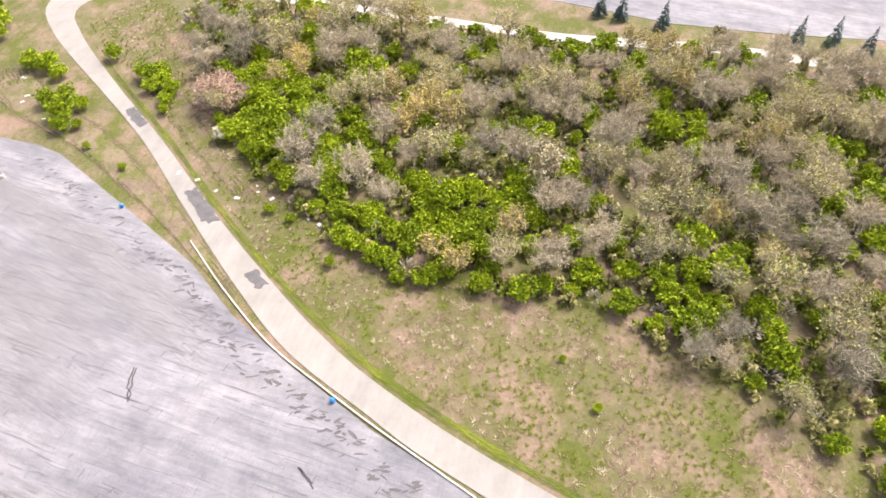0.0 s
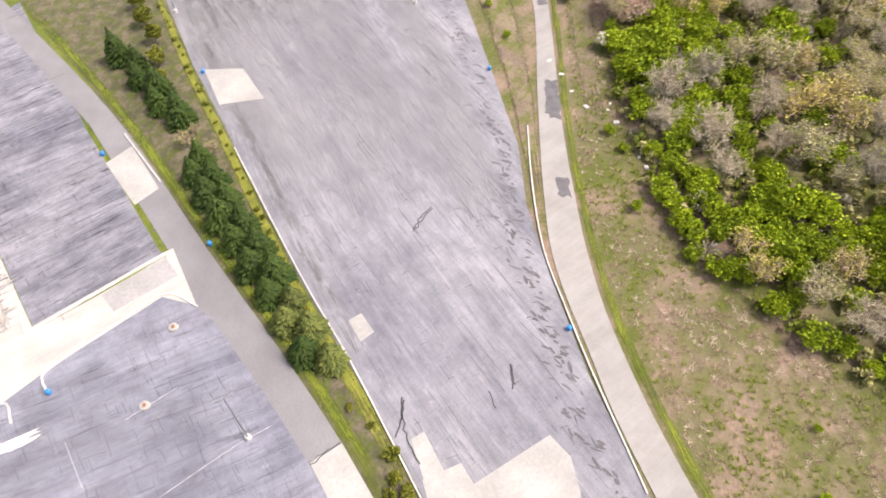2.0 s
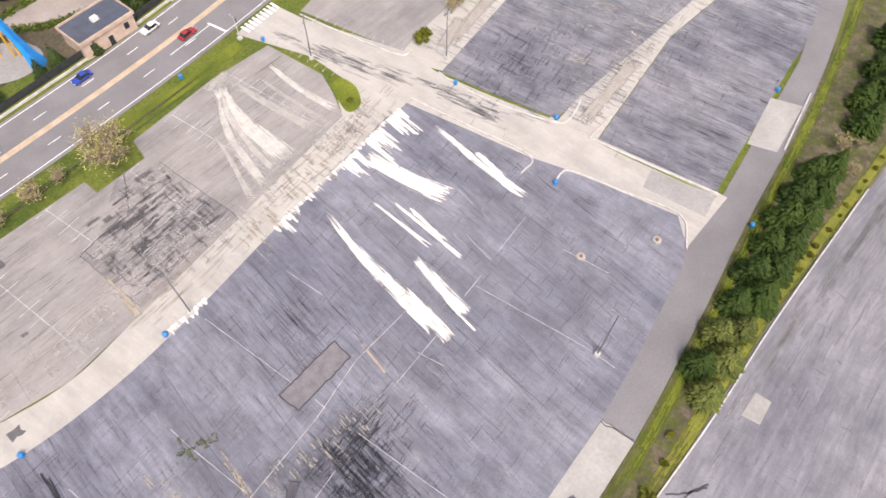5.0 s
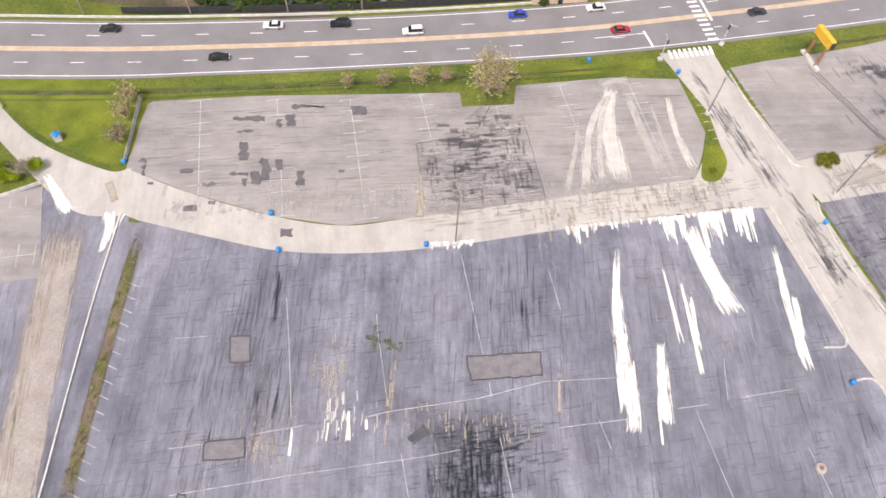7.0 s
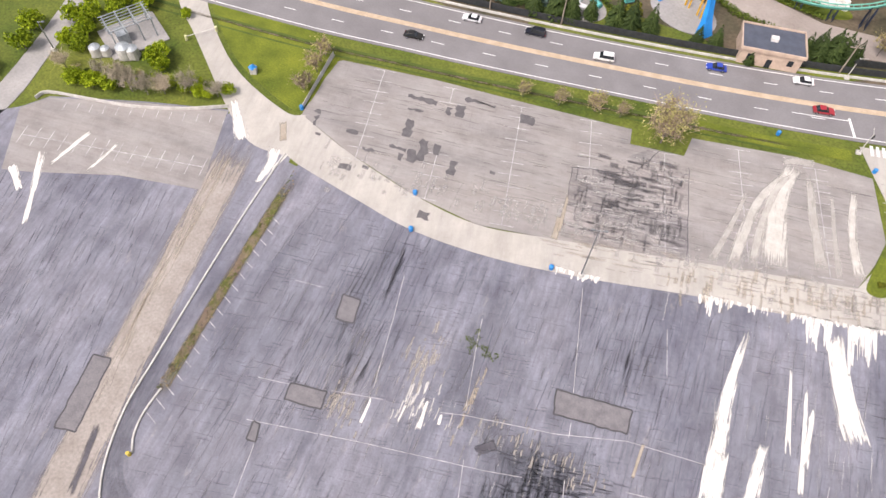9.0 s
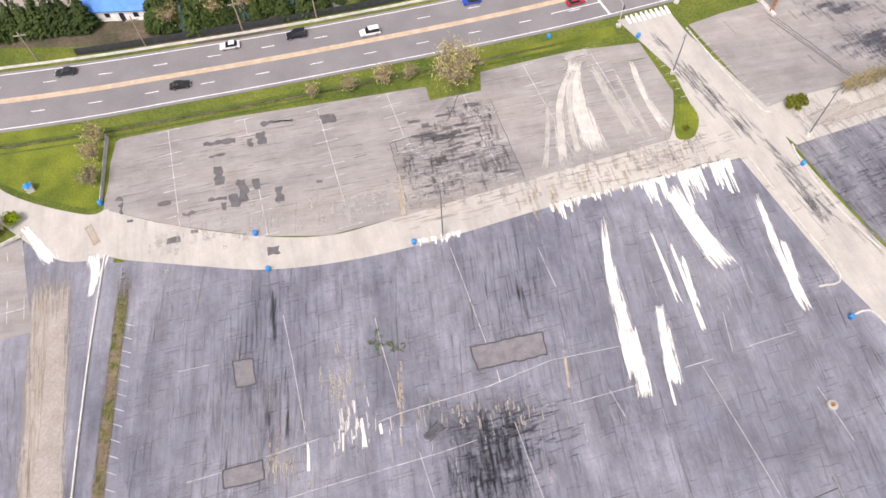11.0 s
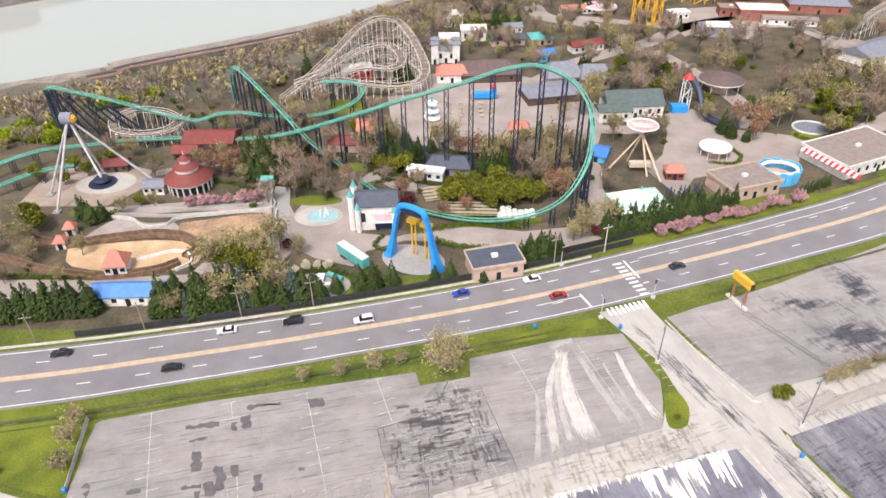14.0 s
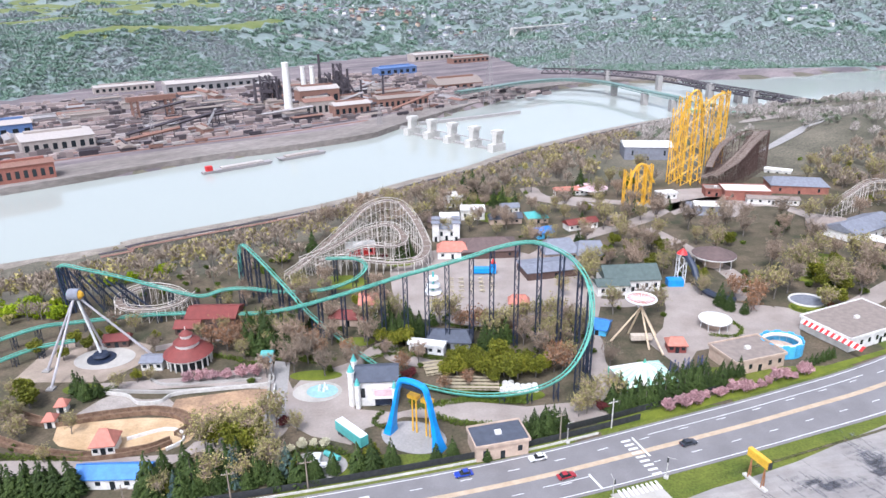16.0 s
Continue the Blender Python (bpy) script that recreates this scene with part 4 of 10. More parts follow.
kerb([(-73.7, 92.3), (-72.1, 83.1), (-70.8, 75.9)])
kerb([(52.2, 121.3), (57.7, 107.7), (63.0, 96.8), (66.3, 95.9)])
kerb([(128.4, 33.5), (110.8, 26.9)])

# hairline seams and drag marks on the main lot, too many to count
def slivers(name, label, count, place, heading, length, width, material, z, opacity=0.34):
    r = spill_rng
    strips = []
    for k in range(count):
        c = place(r)
        if c is None:
            continue
        a = radians(heading + r.normal() * 2.5)
        L, w = r.uniform(*length) * 0.62, r.uniform(*width) * 1.5
        u, v = Vector((math.cos(a), math.sin(a), 0)), Vector((-math.sin(a), math.cos(a), 0))
        mid = Vector((c[0], c[1], 0))
        strips.append(([mid - u * L, mid + v * r.normal() * 0.1, mid + u * L], w, w, z + 0.00002 * k))
    return tagged(strip_mesh(name, strips, faded(material, 0.1, 1.2, opacity, 0.8)), label, "stain", kind="stuff")


def inside(pts):
    xs = [p[0] for p in pts]
    ys = [p[1] for p in pts]

    def pick(r):
        for _ in range(20):
            x, y = r.uniform(min(xs), max(xs)), r.uniform(min(ys), max(ys))
            hit = False
            for i in range(len(pts)):
                (x0, y0), (x1, y1) = pts[i - 1], pts[i]
                if (y0 > y) != (y1 > y) and x < (x1 - x0) * (y - y0) / (y1 - y0) + x0:
                    hit = not hit
            if hit:
                return x, y
        return None
    return pick


def beside(p, q, s):
    d = Vector((q[0] - p[0], q[1] - p[1])).normalized()

    def pick(r):
        f, o = r.uniform(0, 1), r.normal() * s
        return p[0] + (q[0] - p[0]) * f - d.y * o, p[1] + (q[1] - p[1]) * f + d.x * o
    return pick


def around(x, y, sx, sy):
    return lambda r: (x + r.normal() * sx, y + r.normal() * sy)


MAIN_IN = [(-60, 59), (-35, 57.5), (-18, 59.5), (0, 64), (27, 72.5), (54, 80), (65, 56), (78, 29), (69, 22), (41, 12), (11, 5), (-24, -2), (-48, -4), (-53, 12), (-57, 36)]
DUST_GREY = surface("thin_grey_dust", (0.25, 0.243, 0.252), (0.32, 0.311, 0.312), 0.8, 0.9, 0, 4.0, 0.2)
DUST_BLUE = surface("thin_blue_grey_dust", (0.23, 0.229, 0.262), (0.3, 0.298, 0.33), 0.8, 0.9, 0, 4.0, 0.2)
DRAG_PALE = surface("pale_scuffed_asphalt", (0.21, 0.205, 0.22), (0.27, 0.265, 0.275), 0.8, 0.9, 0, 4.0, 0.2)
DRAG_DARK = surface("dark_scuffed_asphalt", (0.085, 0.085, 0.105), (0.125, 0.125, 0.148), 0.8, 0.9, 0, 4.0, 0.2)
DAMP = surface("damp_dark_asphalt", (0.045, 0.047, 0.064), (0.085, 0.087, 0.107), 0.8, 0.8, 0, 4.0, 0.2)
slivers("seam", "thin dark seams across the old asphalt", 700, inside(MAIN_IN), 16.5, (0.5, 3.6), (0.07, 0.2), DRAG_DARK, 0.012, 0.24)
slivers("seam", "thin pale scuffs across the old asphalt", 260, inside(MAIN_IN), 16.5, (0.8, 5.0), (0.06, 0.2), DRAG_PALE, 0.014)
slivers("drag_mark", "long pale drag marks down the asphalt", 260, inside(MAIN_IN), 96, (1.5, 9.0), (0.06, 0.35), DRAG_PALE, 0.016)
slivers("drag_mark", "long dark drag marks down the asphalt", 300, inside(MAIN_IN), 96, (1.5, 9.0), (0.08, 0.35), DRAG_DARK, 0.018, 0.2)
slivers("drag_mark", "dark damp streaks gathered in a hollow", 260, around(5, 23.5, 3.6, 4.6), 98, (0.8, 4.5), (0.1, 0.4), DAMP, 0.022, 0.28)
slivers("seam", "dark damp cross marks below the dust", 240, around(5, 24.5, 4.4, 4.6), 16.5, (0.3, 1.6), (0.08, 0.3), DAMP, 0.03, 0.3)
slivers("seam", "dark cross marks gathered in a hollow", 120, around(9, 30, 5.0, 2.4), 16.5, (0.6, 3.0), (0.08, 0.35), DAMP, 0.026)
slivers("drag_mark", "dark streaks on the west side of the lot", 170, around(-35, 40, 5, 13), 97, (2.0, 9.0), (0.1, 0.4), DRAG_DARK, 0.02, 0.2)
slivers("drag_mark", "dark streaks below the pale lane", 120, around(10, 56, 6, 8), 95, (2.0, 9.0), (0.08, 0.35), DRAG_DARK, 0.02, 0.16)
for pts, w0, w1, mat, op in (([(-39.4, 60.0), (-37.6, 50.0), (-35.3, 33.4), (-34, 24)], 7, 12, DRAG_DARK, 0.2), ([(8.8, 69), (8.6, 58.0), (7.4, 46.1), (6.6, 36)], 8, 10, DRAG_DARK, 0.13),
                             ([(-12.2, 58), (-11.2, 45.3), (-9.6, 30)], 9, 12, DRAG_DARK, 0.15), ([(-51.1, 59.0), (-50.3, 42.8), (-47, 20)], 9, 10, DRAG_DARK, 0.18), ([(-2, 34), (2.5, 26), (6.4, 13.8)], 13, 9, DAMP, 0.36),
                             ([(-11, 35), (2, 31.5), (14, 36.5)], 6, 7, DAMP, 0.26), ([(10, 36), (13, 30), (14, 22)], 9, 6, DRAG_DARK, 0.2), ([(-26, 40), (-27.5, 30), (-28, 20)], 8, 8, DAMP, 0.12), ([(25, 60), (23.5, 44), (21, 26)], 9, 9, DRAG_DARK, 0.16),
                             ([(64, 56), (66, 46), (70, 38)], 6, 7, DRAG_DARK, 0.22)):
    spill(pts, w0, w1, mat, 0.006, 0.0, 1.4, op, 2.2)
for pts, w in (([(34, 74), (36, 52), (36, 30)], 18), ([(54, 74), (58, 54), (62, 36)], 18), ([(46, 44), (50, 28), (52, 18)], 20), ([(-20, 10), (-2, 4), (26, 14)], 12), ([(-44, 24), (-40, 8), (-36, -4)], 14)):
    spill(pts, w, w, DUST_BLUE, 0.004, 0.1, 1.5, 0.18, 2.2)
spill([(-61, 24), (-58, 10), (-55, 1), (-49, -4), (-38, -4.5)], 4.0, 4.0, DAMP, 0.02, 0.0, 1.2, 0.3, 2.4)
slivers("drag_mark", "thin white dust runs", 45, around(-6, 30, 11, 2.2), 98, (0.5, 3.6), (0.05, 0.22), PALE_DUST, 0.03)
for x, y, sx, sy, n, mat in ((-21.0, 37.5, 1.5, 2.6, 56, TRACK), (-28.6, 24.6, 1.8, 1.4, 44, TRACK), (-10.2, 35, 0.4, 2.6, 20, TAN_DUST), (-18.5, 31, 1.4, 2.0, 22, PALE_DUST), (-15, 30, 2.4, 1.2, 16, PALE_DUST), (5, 33.5, 6, 1.2, 50, TRACK)):
    slivers("drag_mark", "ragged dusty runs over old paint", n, around(x, y, sx, sy), 98, (0.5, 2.6), (0.12, 0.4), mat, 0.034, 0.75)
slivers("drag_mark", "thin tan dust runs", 110, around(-25, 28, 8, 4), 98, (0.6, 4.5), (0.08, 0.3), TRACK, 0.028)
slivers("drag_mark", "thin white runs between the larger dust streaks", 60, around(42, 57, 9, 9), 97, (0.8, 6.0), (0.04, 0.16), PALE_DUST, 0.03)
HILL_IN = [(20, -12), (57, -4), (121, 8), (190, 18), (230, 28), (225, -25), (160, -52), (123, -49), (80, -40), (41, -36), (20, -36)]
HILL_RUN = 14
slivers("drag_mark", "long dark drag marks along the hillside lot", 260, inside(HILL_IN), HILL_RUN, (1.5, 9.0), (0.06, 0.3), surface("hill_dark_scuff", (0.13, 0.12, 0.145), (0.17, 0.16, 0.18), 0.8), 0.012)
slivers("drag_mark", "long pale drag marks along the hillside lot", 260, inside(HILL_IN), HILL_RUN, (2.0, 10.0), (0.08, 0.4), surface("hill_pale_scuff", (0.25, 0.245, 0.265), (0.31, 0.3, 0.315), 0.8), 0.016)
slivers("seam", "short dark seams in the hillside lot", 220, inside(HILL_IN), HILL_RUN + 80, (0.4, 2.2), (0.06, 0.25), DRAG_DARK, 0.02)
for pts in (E1, E2):
    slivers("drag_mark", "dark damp blotches drawn across the east lot", 130, inside(pts), 110, (1.5, 7.0), (0.1, 0.6), DRAG_DARK, 0.012)
    slivers("drag_mark", "pale dry streaks drawn across the east lot", 150, inside(pts), 110, (1.0, 6.0), (0.1, 0.5), DRAG_PALE, 0.018)
DAMP_BLUE = surface("blue_grey_damp", (0.175, 0.175, 0.2), (0.225, 0.225, 0.25), 0.8, 0.85, 0, 4.0, 0.2)
LANE_GREY = surface("grey_wash", (0.18, 0.172, 0.18), (0.26, 0.25, 0.255), 0.8, 0.9, 0, 4.0, 0.2)
DUSTY = surface("cream_dust", (0.4, 0.375, 0.36), (0.52, 0.49, 0.47), 0.8, 0.9, 0, 4.0, 0.2)
slivers("drag_mark", "dark damp blotches on the pale corner lot", 70, around(98, 121, 11, 7), 114, (1.0, 5.0), (0.1, 0.4), LANE_GREY, 0.012)
for x, y, n, sx, sy in ((103.5, 134, 60, 1.6, 4), (95, 115, 130, 4.5, 2.6), (87, 127, 40, 4, 1.2)):
    slivers("drag_mark", "grey-blue damp smears on the pale corner lot", n, around(x, y, sx, sy), 24, (1.0, 5.5), (0.4, 1.4), DAMP_BLUE, 0.018, 0.22)
    slivers("drag_mark", "grey-blue damp combs on the pale corner lot", n, around(x, y, sx * 1.4, sy * 1.4), 114, (0.6, 3.5), (0.15, 0.6), DAMP_BLUE, 0.024, 0.4)
crack([(72.9, 124), (79.2, 114.8), (85, 105)], 0.3)
for p, q, n in (((50, 108), (58, 91), 80), ((64, 83), (69, 68), 70), ((70, 74), (76, 62), 24), ((58, 96), (64, 84), 20), ((44, 120), (50, 106), 24)):
    slivers("drag_mark", "grey wash marks along the crossing lane", n, beside(p, q, 1.1), 115, (1.0, 5.5), (0.1, 0.6), LANE_GREY, 0.05)
for p, q, n in (((82, 58), (120, 70), 190), ((70, 92), (120, 108), 120)):
    slivers("drag_mark", "pale dust drawn over the lot edges", n, beside(p, q, 2.2), 108, (0.6, 4.5), (0.2, 0.8), DUSTY, 0.03)
    slivers("drag_mark", "dark drag marks crossing the dust", n // 3, beside(p, q, 2.2), 112, (1.0, 6.0), (0.08, 0.4), DRAG_DARK, 0.045)
for x, y, n, sx, sy in ((112, 82, 60, 9, 3), (95, 71, 14, 1.5, 1.2), (128, 76, 80, 12, 6), (132, 88, 60, 10, 6)):
    slivers("drag_mark", "pale dusty patches on the east lot", n, around(x, y, sx, sy), 106, (0.8, 4.0), (0.3, 1.0), DUSTY, 0.024)
slivers("drag_mark", "dark comb marks on the near side of the east lot", 230, around(86, 77, 9, 6), 22, (0.6, 3.2), (0.12, 0.5), DRAG_DARK, 0.028)
slivers("drag_mark", "dark comb marks down the east lot", 160, around(112, 60, 14, 8), 22, (0.5, 2.6), (0.1, 0.35), DRAG_DARK, 0.026)
for pts, w in (([(84, -4), (140, 2), (235, 22)], 20), ([(78, -24), (140, -20), (238, -2)], 26), ([(70, -36), (120, -40), (180, -40)], 12), ([(110, 6), (160, 12), (220, 26)], 10), ([(150, -14), (200, -8), (246, 4)], 40)):
    spill(pts, w, w, DUST_GREY, 0.008, 0.1, 1.3, 0.5, 2.4)
slivers("drag_mark", "dust lying on the far end of the hillside lot", 900, inside([(160, 12), (193, 20), (238, 34), (244, -20), (190, -40), (170, -44), (166, -20)]), 14, (1.5, 9.0), (0.2, 1.1), DUST_GREY, 0.03)
slivers("drag_mark", "dust along the lower edge of the hillside lot", 150, beside((60, -2.8), (190, 18), 0.9), 10, (2.0, 9.0), (0.2, 0.9), DUST_GREY, 0.034)
slivers("drag_mark", "pale wheel tracks on the sand track", 60, beside((-76, 56), (-64.5, 4), 0.9), 105, (3.0, 12.0), (0.12, 0.5), TAN_DUST, 0.04)
slivers("drag_mark", "tan wash on the pale lane", 110, beside((-12, 71), (52, 89), 2.2), 16, (0.8, 6.0), (0.1, 0.6), TAN_DUST, 0.05)
slivers("drag_mark", "white wash on the pale lane", 60, beside((4, 73), (56, 89), 2.0), 17, (0.8, 5.0), (0.08, 0.4), DUSTY, 0.056)
SQUARE_IN = [(-13, 88), (-8, 91.5), (-2, 99), (6, 99), (12, 80), (4, 77.5), (-8, 75)]
slivers("seam", "broken tarred patches in the darker square", 150, inside(SQUARE_IN), 12, (0.8, 5.0), (0.15, 0.6), TAR_GREY, 0.05, 0.4)
slivers("seam", "tarred combs in the darker square", 90, inside(SQUARE_IN), 102, (0.8, 4.0), (0.2, 0.7), TAR_GREY, 0.06, 0.5)
slivers("seam", "thick tarred patches in the darker square", 26, around(-1.5, 91, 3.0, 3.4), 12, (1.5, 4.5), (0.5, 1.2), TAR_GREY, 0.065, 0.7)
slivers("drag_mark", "pale worn combs in the darker square", 80, inside(SQUARE_IN), 14, (1.0, 5.0), (0.2, 0.7), DUSTY, 0.07, 0.6)
slivers("drag_mark", "cream dust drawn over the pale lane", 160, beside((-60, 66), (50, 87), 2.0), 100, (0.8, 3.6), (0.3, 1.2), DUSTY, 0.058, 0.4)
slivers("drag_mark", "tan stains across the pale lane", 60, beside((10, 74), (52, 87), 2.0), 100, (0.8, 4.0), (0.2, 0.8), TAN_DUST, 0.06, 0.5)
UP_IN = [(-68, 77), (-40, 70), (-14, 73), (14, 82), (42, 92), (40, 114), (5, 106), (-28, 99), (-68, 90)]
slivers("seam", "thin dark seams across the upper lot", 260, inside(UP_IN), 12, (0.6, 7.0), (0.05, 0.2), TAR_GREY, 0.012)
slivers("drag_mark", "pale tan scuffs on the upper lot", 90, inside(UP_IN), 14, (1.0, 9.0), (0.08, 0.4), TRACK, 0.016)
WEST_IN = [(-120, 30), (-84, 44), (-78, 45), (-68, 18), (-60, -10), (-90, -10)]
slivers("drag_mark", "pale drag marks on the west lot", 300, inside(WEST_IN), 110, (0.8, 6.0), (0.06, 0.25), DRAG_PALE, 0.014)
slivers("drag_mark", "dark drag marks on the west lot", 250, inside(WEST_IN), 110, (0.8, 6.0), (0.06, 0.3), DRAG_DARK, 0.018)

# crumbled dark spots along the outer edge of the hillside lot
edge_line = smooth([(155, -52, 0), (123, -50, 0), (97, -46.5, 0), (80, -42, 0), (62, -39, 0), (41, -37, 0), (19, -36, 0)], 8)
verts, faces = [], []
for k in range(230):
    i = int(spill_rng.integers(0, len(edge_line) - 1))
    p = edge_line[i].lerp(edge_line[i + 1], float(spill_rng.uniform(0, 1)))
    c = p + Vector((float(spill_rng.normal()) * 1.0, abs(float(spill_rng.normal())) * 2.6 - 1.2, 0))
    a, L, w = radians(float(spill_rng.normal()) * 25 + 35), float(spill_rng.uniform(0.3, 1.5)), float(spill_rng.uniform(0.12, 0.4))
    u, v = Vector((math.cos(a), math.sin(a), 0)) * L, Vector((-math.sin(a), math.cos(a), 0)) * w
    base = len(verts)
    for j in range(7):
        t = 2 * math.pi * j / 7
        verts.append(c + u * math.cos(t) * float(spill_rng.uniform(0.6, 1.2)) + v * math.sin(t) * float(spill_rng.uniform(0.6, 1.2)) + Vector((0, 0, 0.03 + k * 0.0002)))
    faces.append(tuple(range(base, base + 7)))
tagged(mesh_ob("crumbled_asphalt", verts, faces, TAR_GREY), "small dark holes in crumbling asphalt", "stain", kind="stuff")

for x, y in ((-35.4, 59.9), (-8.6, 65.2), (-38.9, 67.7), (-70.8, 75.3), (67.1, 48.9), (20.8, 119.2), (40.9, 118.8), (50.4, -41), (123.3, -53), (90.5, 18.8), (144.4, 14), (67.8, 82), (78.7, 61.4), (123, 38.3)):
    barrel(x, y)
for x, y, h, turn in ((-3.2, 66.4, 15.5, 20), (48.4, 17.7, 16, 100), (-33, -2.5, 16, 100), (46.7, 107.4, 11, 60), (70.9, 89.4, 13, 30), (155.5, -43.8, 16, 10), (172, 18.2, 16, 40)):
    lamp_post(x, y, h, turn)
for x, y, h in ((160.3, -108.9, 13),):
    lamp_post(x, y, h, 70, 1)
# footings without a pole
for x, y in ((73.5, 27.5), (59.5, 33.5)):
    root = thing("concrete_footing", x, y, 0, 0, "round white footing with a rusty stub", "footing")
    bm = bmesh.new()
    drum(bm, 0, 0, 0, 0.4, 0.9, 0.85, 14)
    part("base", bm, CONCRETE_MID, root)
    bm = bmesh.new()
    drum(bm, 0, 0, 0.4, 0.7, 0.3, 0.3, 10)
    part("stub", bm, FLUME_RUST, root)
root = thing("bollard", -53.2, 2.2, 0, 0, "short yellow bollard at a kerb end", "bollard")
bm = bmesh.new()
drum(bm, 0, 0, 0, 1.0, 0.35, 0.3, 10)
part("post", bm, surface("yellow_bollard_paint", (0.55, 0.42, 0.05), (0.65, 0.5, 0.08), 2.0, 0.6), root)

# ---- trees ----
def leaf_mat(name, dark, light, vary=0.25, rough=0.7):
    m, n, l, b = base_mat(name, rough)
    geo = n.new("ShaderNodeNewGeometry")
    r = ramp(n, [(0.0, dark), (1.0, light)])
    l.new(geo.outputs["Random Per Island"], r.inputs[0])
    oi = n.new("ShaderNodeObjectInfo")
    vr = ramp(n, [(0.0, (1 - vary, 1 - vary, 1 - vary)), (1.0, (1 + vary, 1 + vary * 0.7, 1 + vary * 0.5))])
    l.new(oi.outputs["Random"], vr.inputs[0])
    l.new(mixed(n, l, 1.0, r.outputs[0], vr.outputs[0], "MULTIPLY"), b.inputs["Base Color"])
    b.inputs["Specular IOR Level"].default_value = 0.2
    return m


BARK = surface("grey_bark", (0.1, 0.085, 0.075), (0.2, 0.175, 0.16), 3.0, 0.9, 0, 12.0, 0.3)
TWIG = leaf_mat("bare_twigs", (0.28, 0.25, 0.185), (0.5, 0.45, 0.345))
TWIG_PARK = leaf_mat("park_twigs", (0.15, 0.115, 0.085), (0.4, 0.32, 0.25))
TWIG_DARK = leaf_mat("woodland_twigs", (0.15, 0.125, 0.1), (0.36, 0.31, 0.255))
TWIG_PINK = leaf_mat("budding_red_twigs", (0.36, 0.28, 0.22), (0.56, 0.44, 0.35))
LEAF_BRIGHT = leaf_mat("fresh_spring_leaves", (0.1, 0.165, 0.004), (0.34, 0.43, 0.014))
LEAF_MOSS = leaf_mat("mossy_green_leaves", (0.09, 0.125, 0.012), (0.24, 0.28, 0.04))
LEAF_OLIVE = leaf_mat("olive_buds", (0.24, 0.235, 0.08), (0.45, 0.42, 0.19))
LEAF_GOLD = leaf_mat("yellow_green_buds", (0.32, 0.27, 0.07), (0.54, 0.47, 0.16))
NEEDLE = leaf_mat("conifer_needles", (0.014, 0.03, 0.006), (0.055, 0.084, 0.02))
NEEDLE_BLUE = leaf_mat("blue_spruce_needles", (0.03, 0.055, 0.05), (0.075, 0.12, 0.105))
BLOSSOM = leaf_mat("pink_blossom", (0.24, 0.12, 0.13), (0.56, 0.36, 0.38), 0.12)
WHITE_BLOSSOM = leaf_mat("cream_blossom", (0.42, 0.4, 0.27), (0.7, 0.66, 0.5), 0.1)
LEAF_GOLD_LEAFY = leaf_mat("yellow_green_leaves", (0.06, 0.075, 0.006), (0.22, 0.225, 0.025))
WHITE_TAN = leaf_mat("tan_catkins", (0.3, 0.26, 0.15), (0.5, 0.45, 0.3))
STRAW = leaf_mat("dry_straw", (0.18, 0.145, 0.095), (0.26, 0.21, 0.145))
GRASS_LEAF = leaf_mat("grass_blades", (0.06, 0.09, 0.01), (0.14, 0.19, 0.025))
LEAF_RED = leaf_mat("dark_red_leaves", (0.08, 0.015, 0.02), (0.18, 0.05, 0.05))


def tri_leaves(rng, centres, size):
    n = len(centres)
    a, b = rng.normal(size=(n, 3)), rng.normal(size=(n, 3))
    a /= np.linalg.norm(a, axis=1)[:, None]
    b -= a * (a * b).sum(1)[:, None]
    b /= np.linalg.norm(b, axis=1)[:, None]
    s = (size * rng.uniform(0.6, 1.4, n))[:, None]
    v = np.stack([centres + a * s, centres - a * s * 0.5 + b * s * 0.8, centres - a * s * 0.5 - b * s * 0.8], 1).reshape(-1, 3)
    return v, np.arange(3 * n).reshape(-1, 3)


def rod(a, b, r0, r1, k=4):
    a, b = np.array(a, float), np.array(b, float)
    d = (b - a) / np.linalg.norm(b - a)
    u = np.cross(d, (0.3, 0.9, 0.2))
    u /= np.linalg.norm(u)
    w = np.cross(d, u)
    ang = np.arange(k) * 2 * np.pi / k
    ring = np.cos(ang)[:, None] * u + np.sin(ang)[:, None] * w
    v = np.concatenate([a + ring * r0, b + ring * r1])
    f = []
    for i in range(k):
        j = (i + 1) % k
        f += [(i, j, j + k), (i, j + k, i + k)]
    return v, np.array(f)


def joined(bits):
    vs, fs, base = [], [], 0
    for v, f in bits:
        vs.append(v)
        fs.append(f + base)
        base += len(v)
    return np.concatenate(vs), np.concatenate(fs)


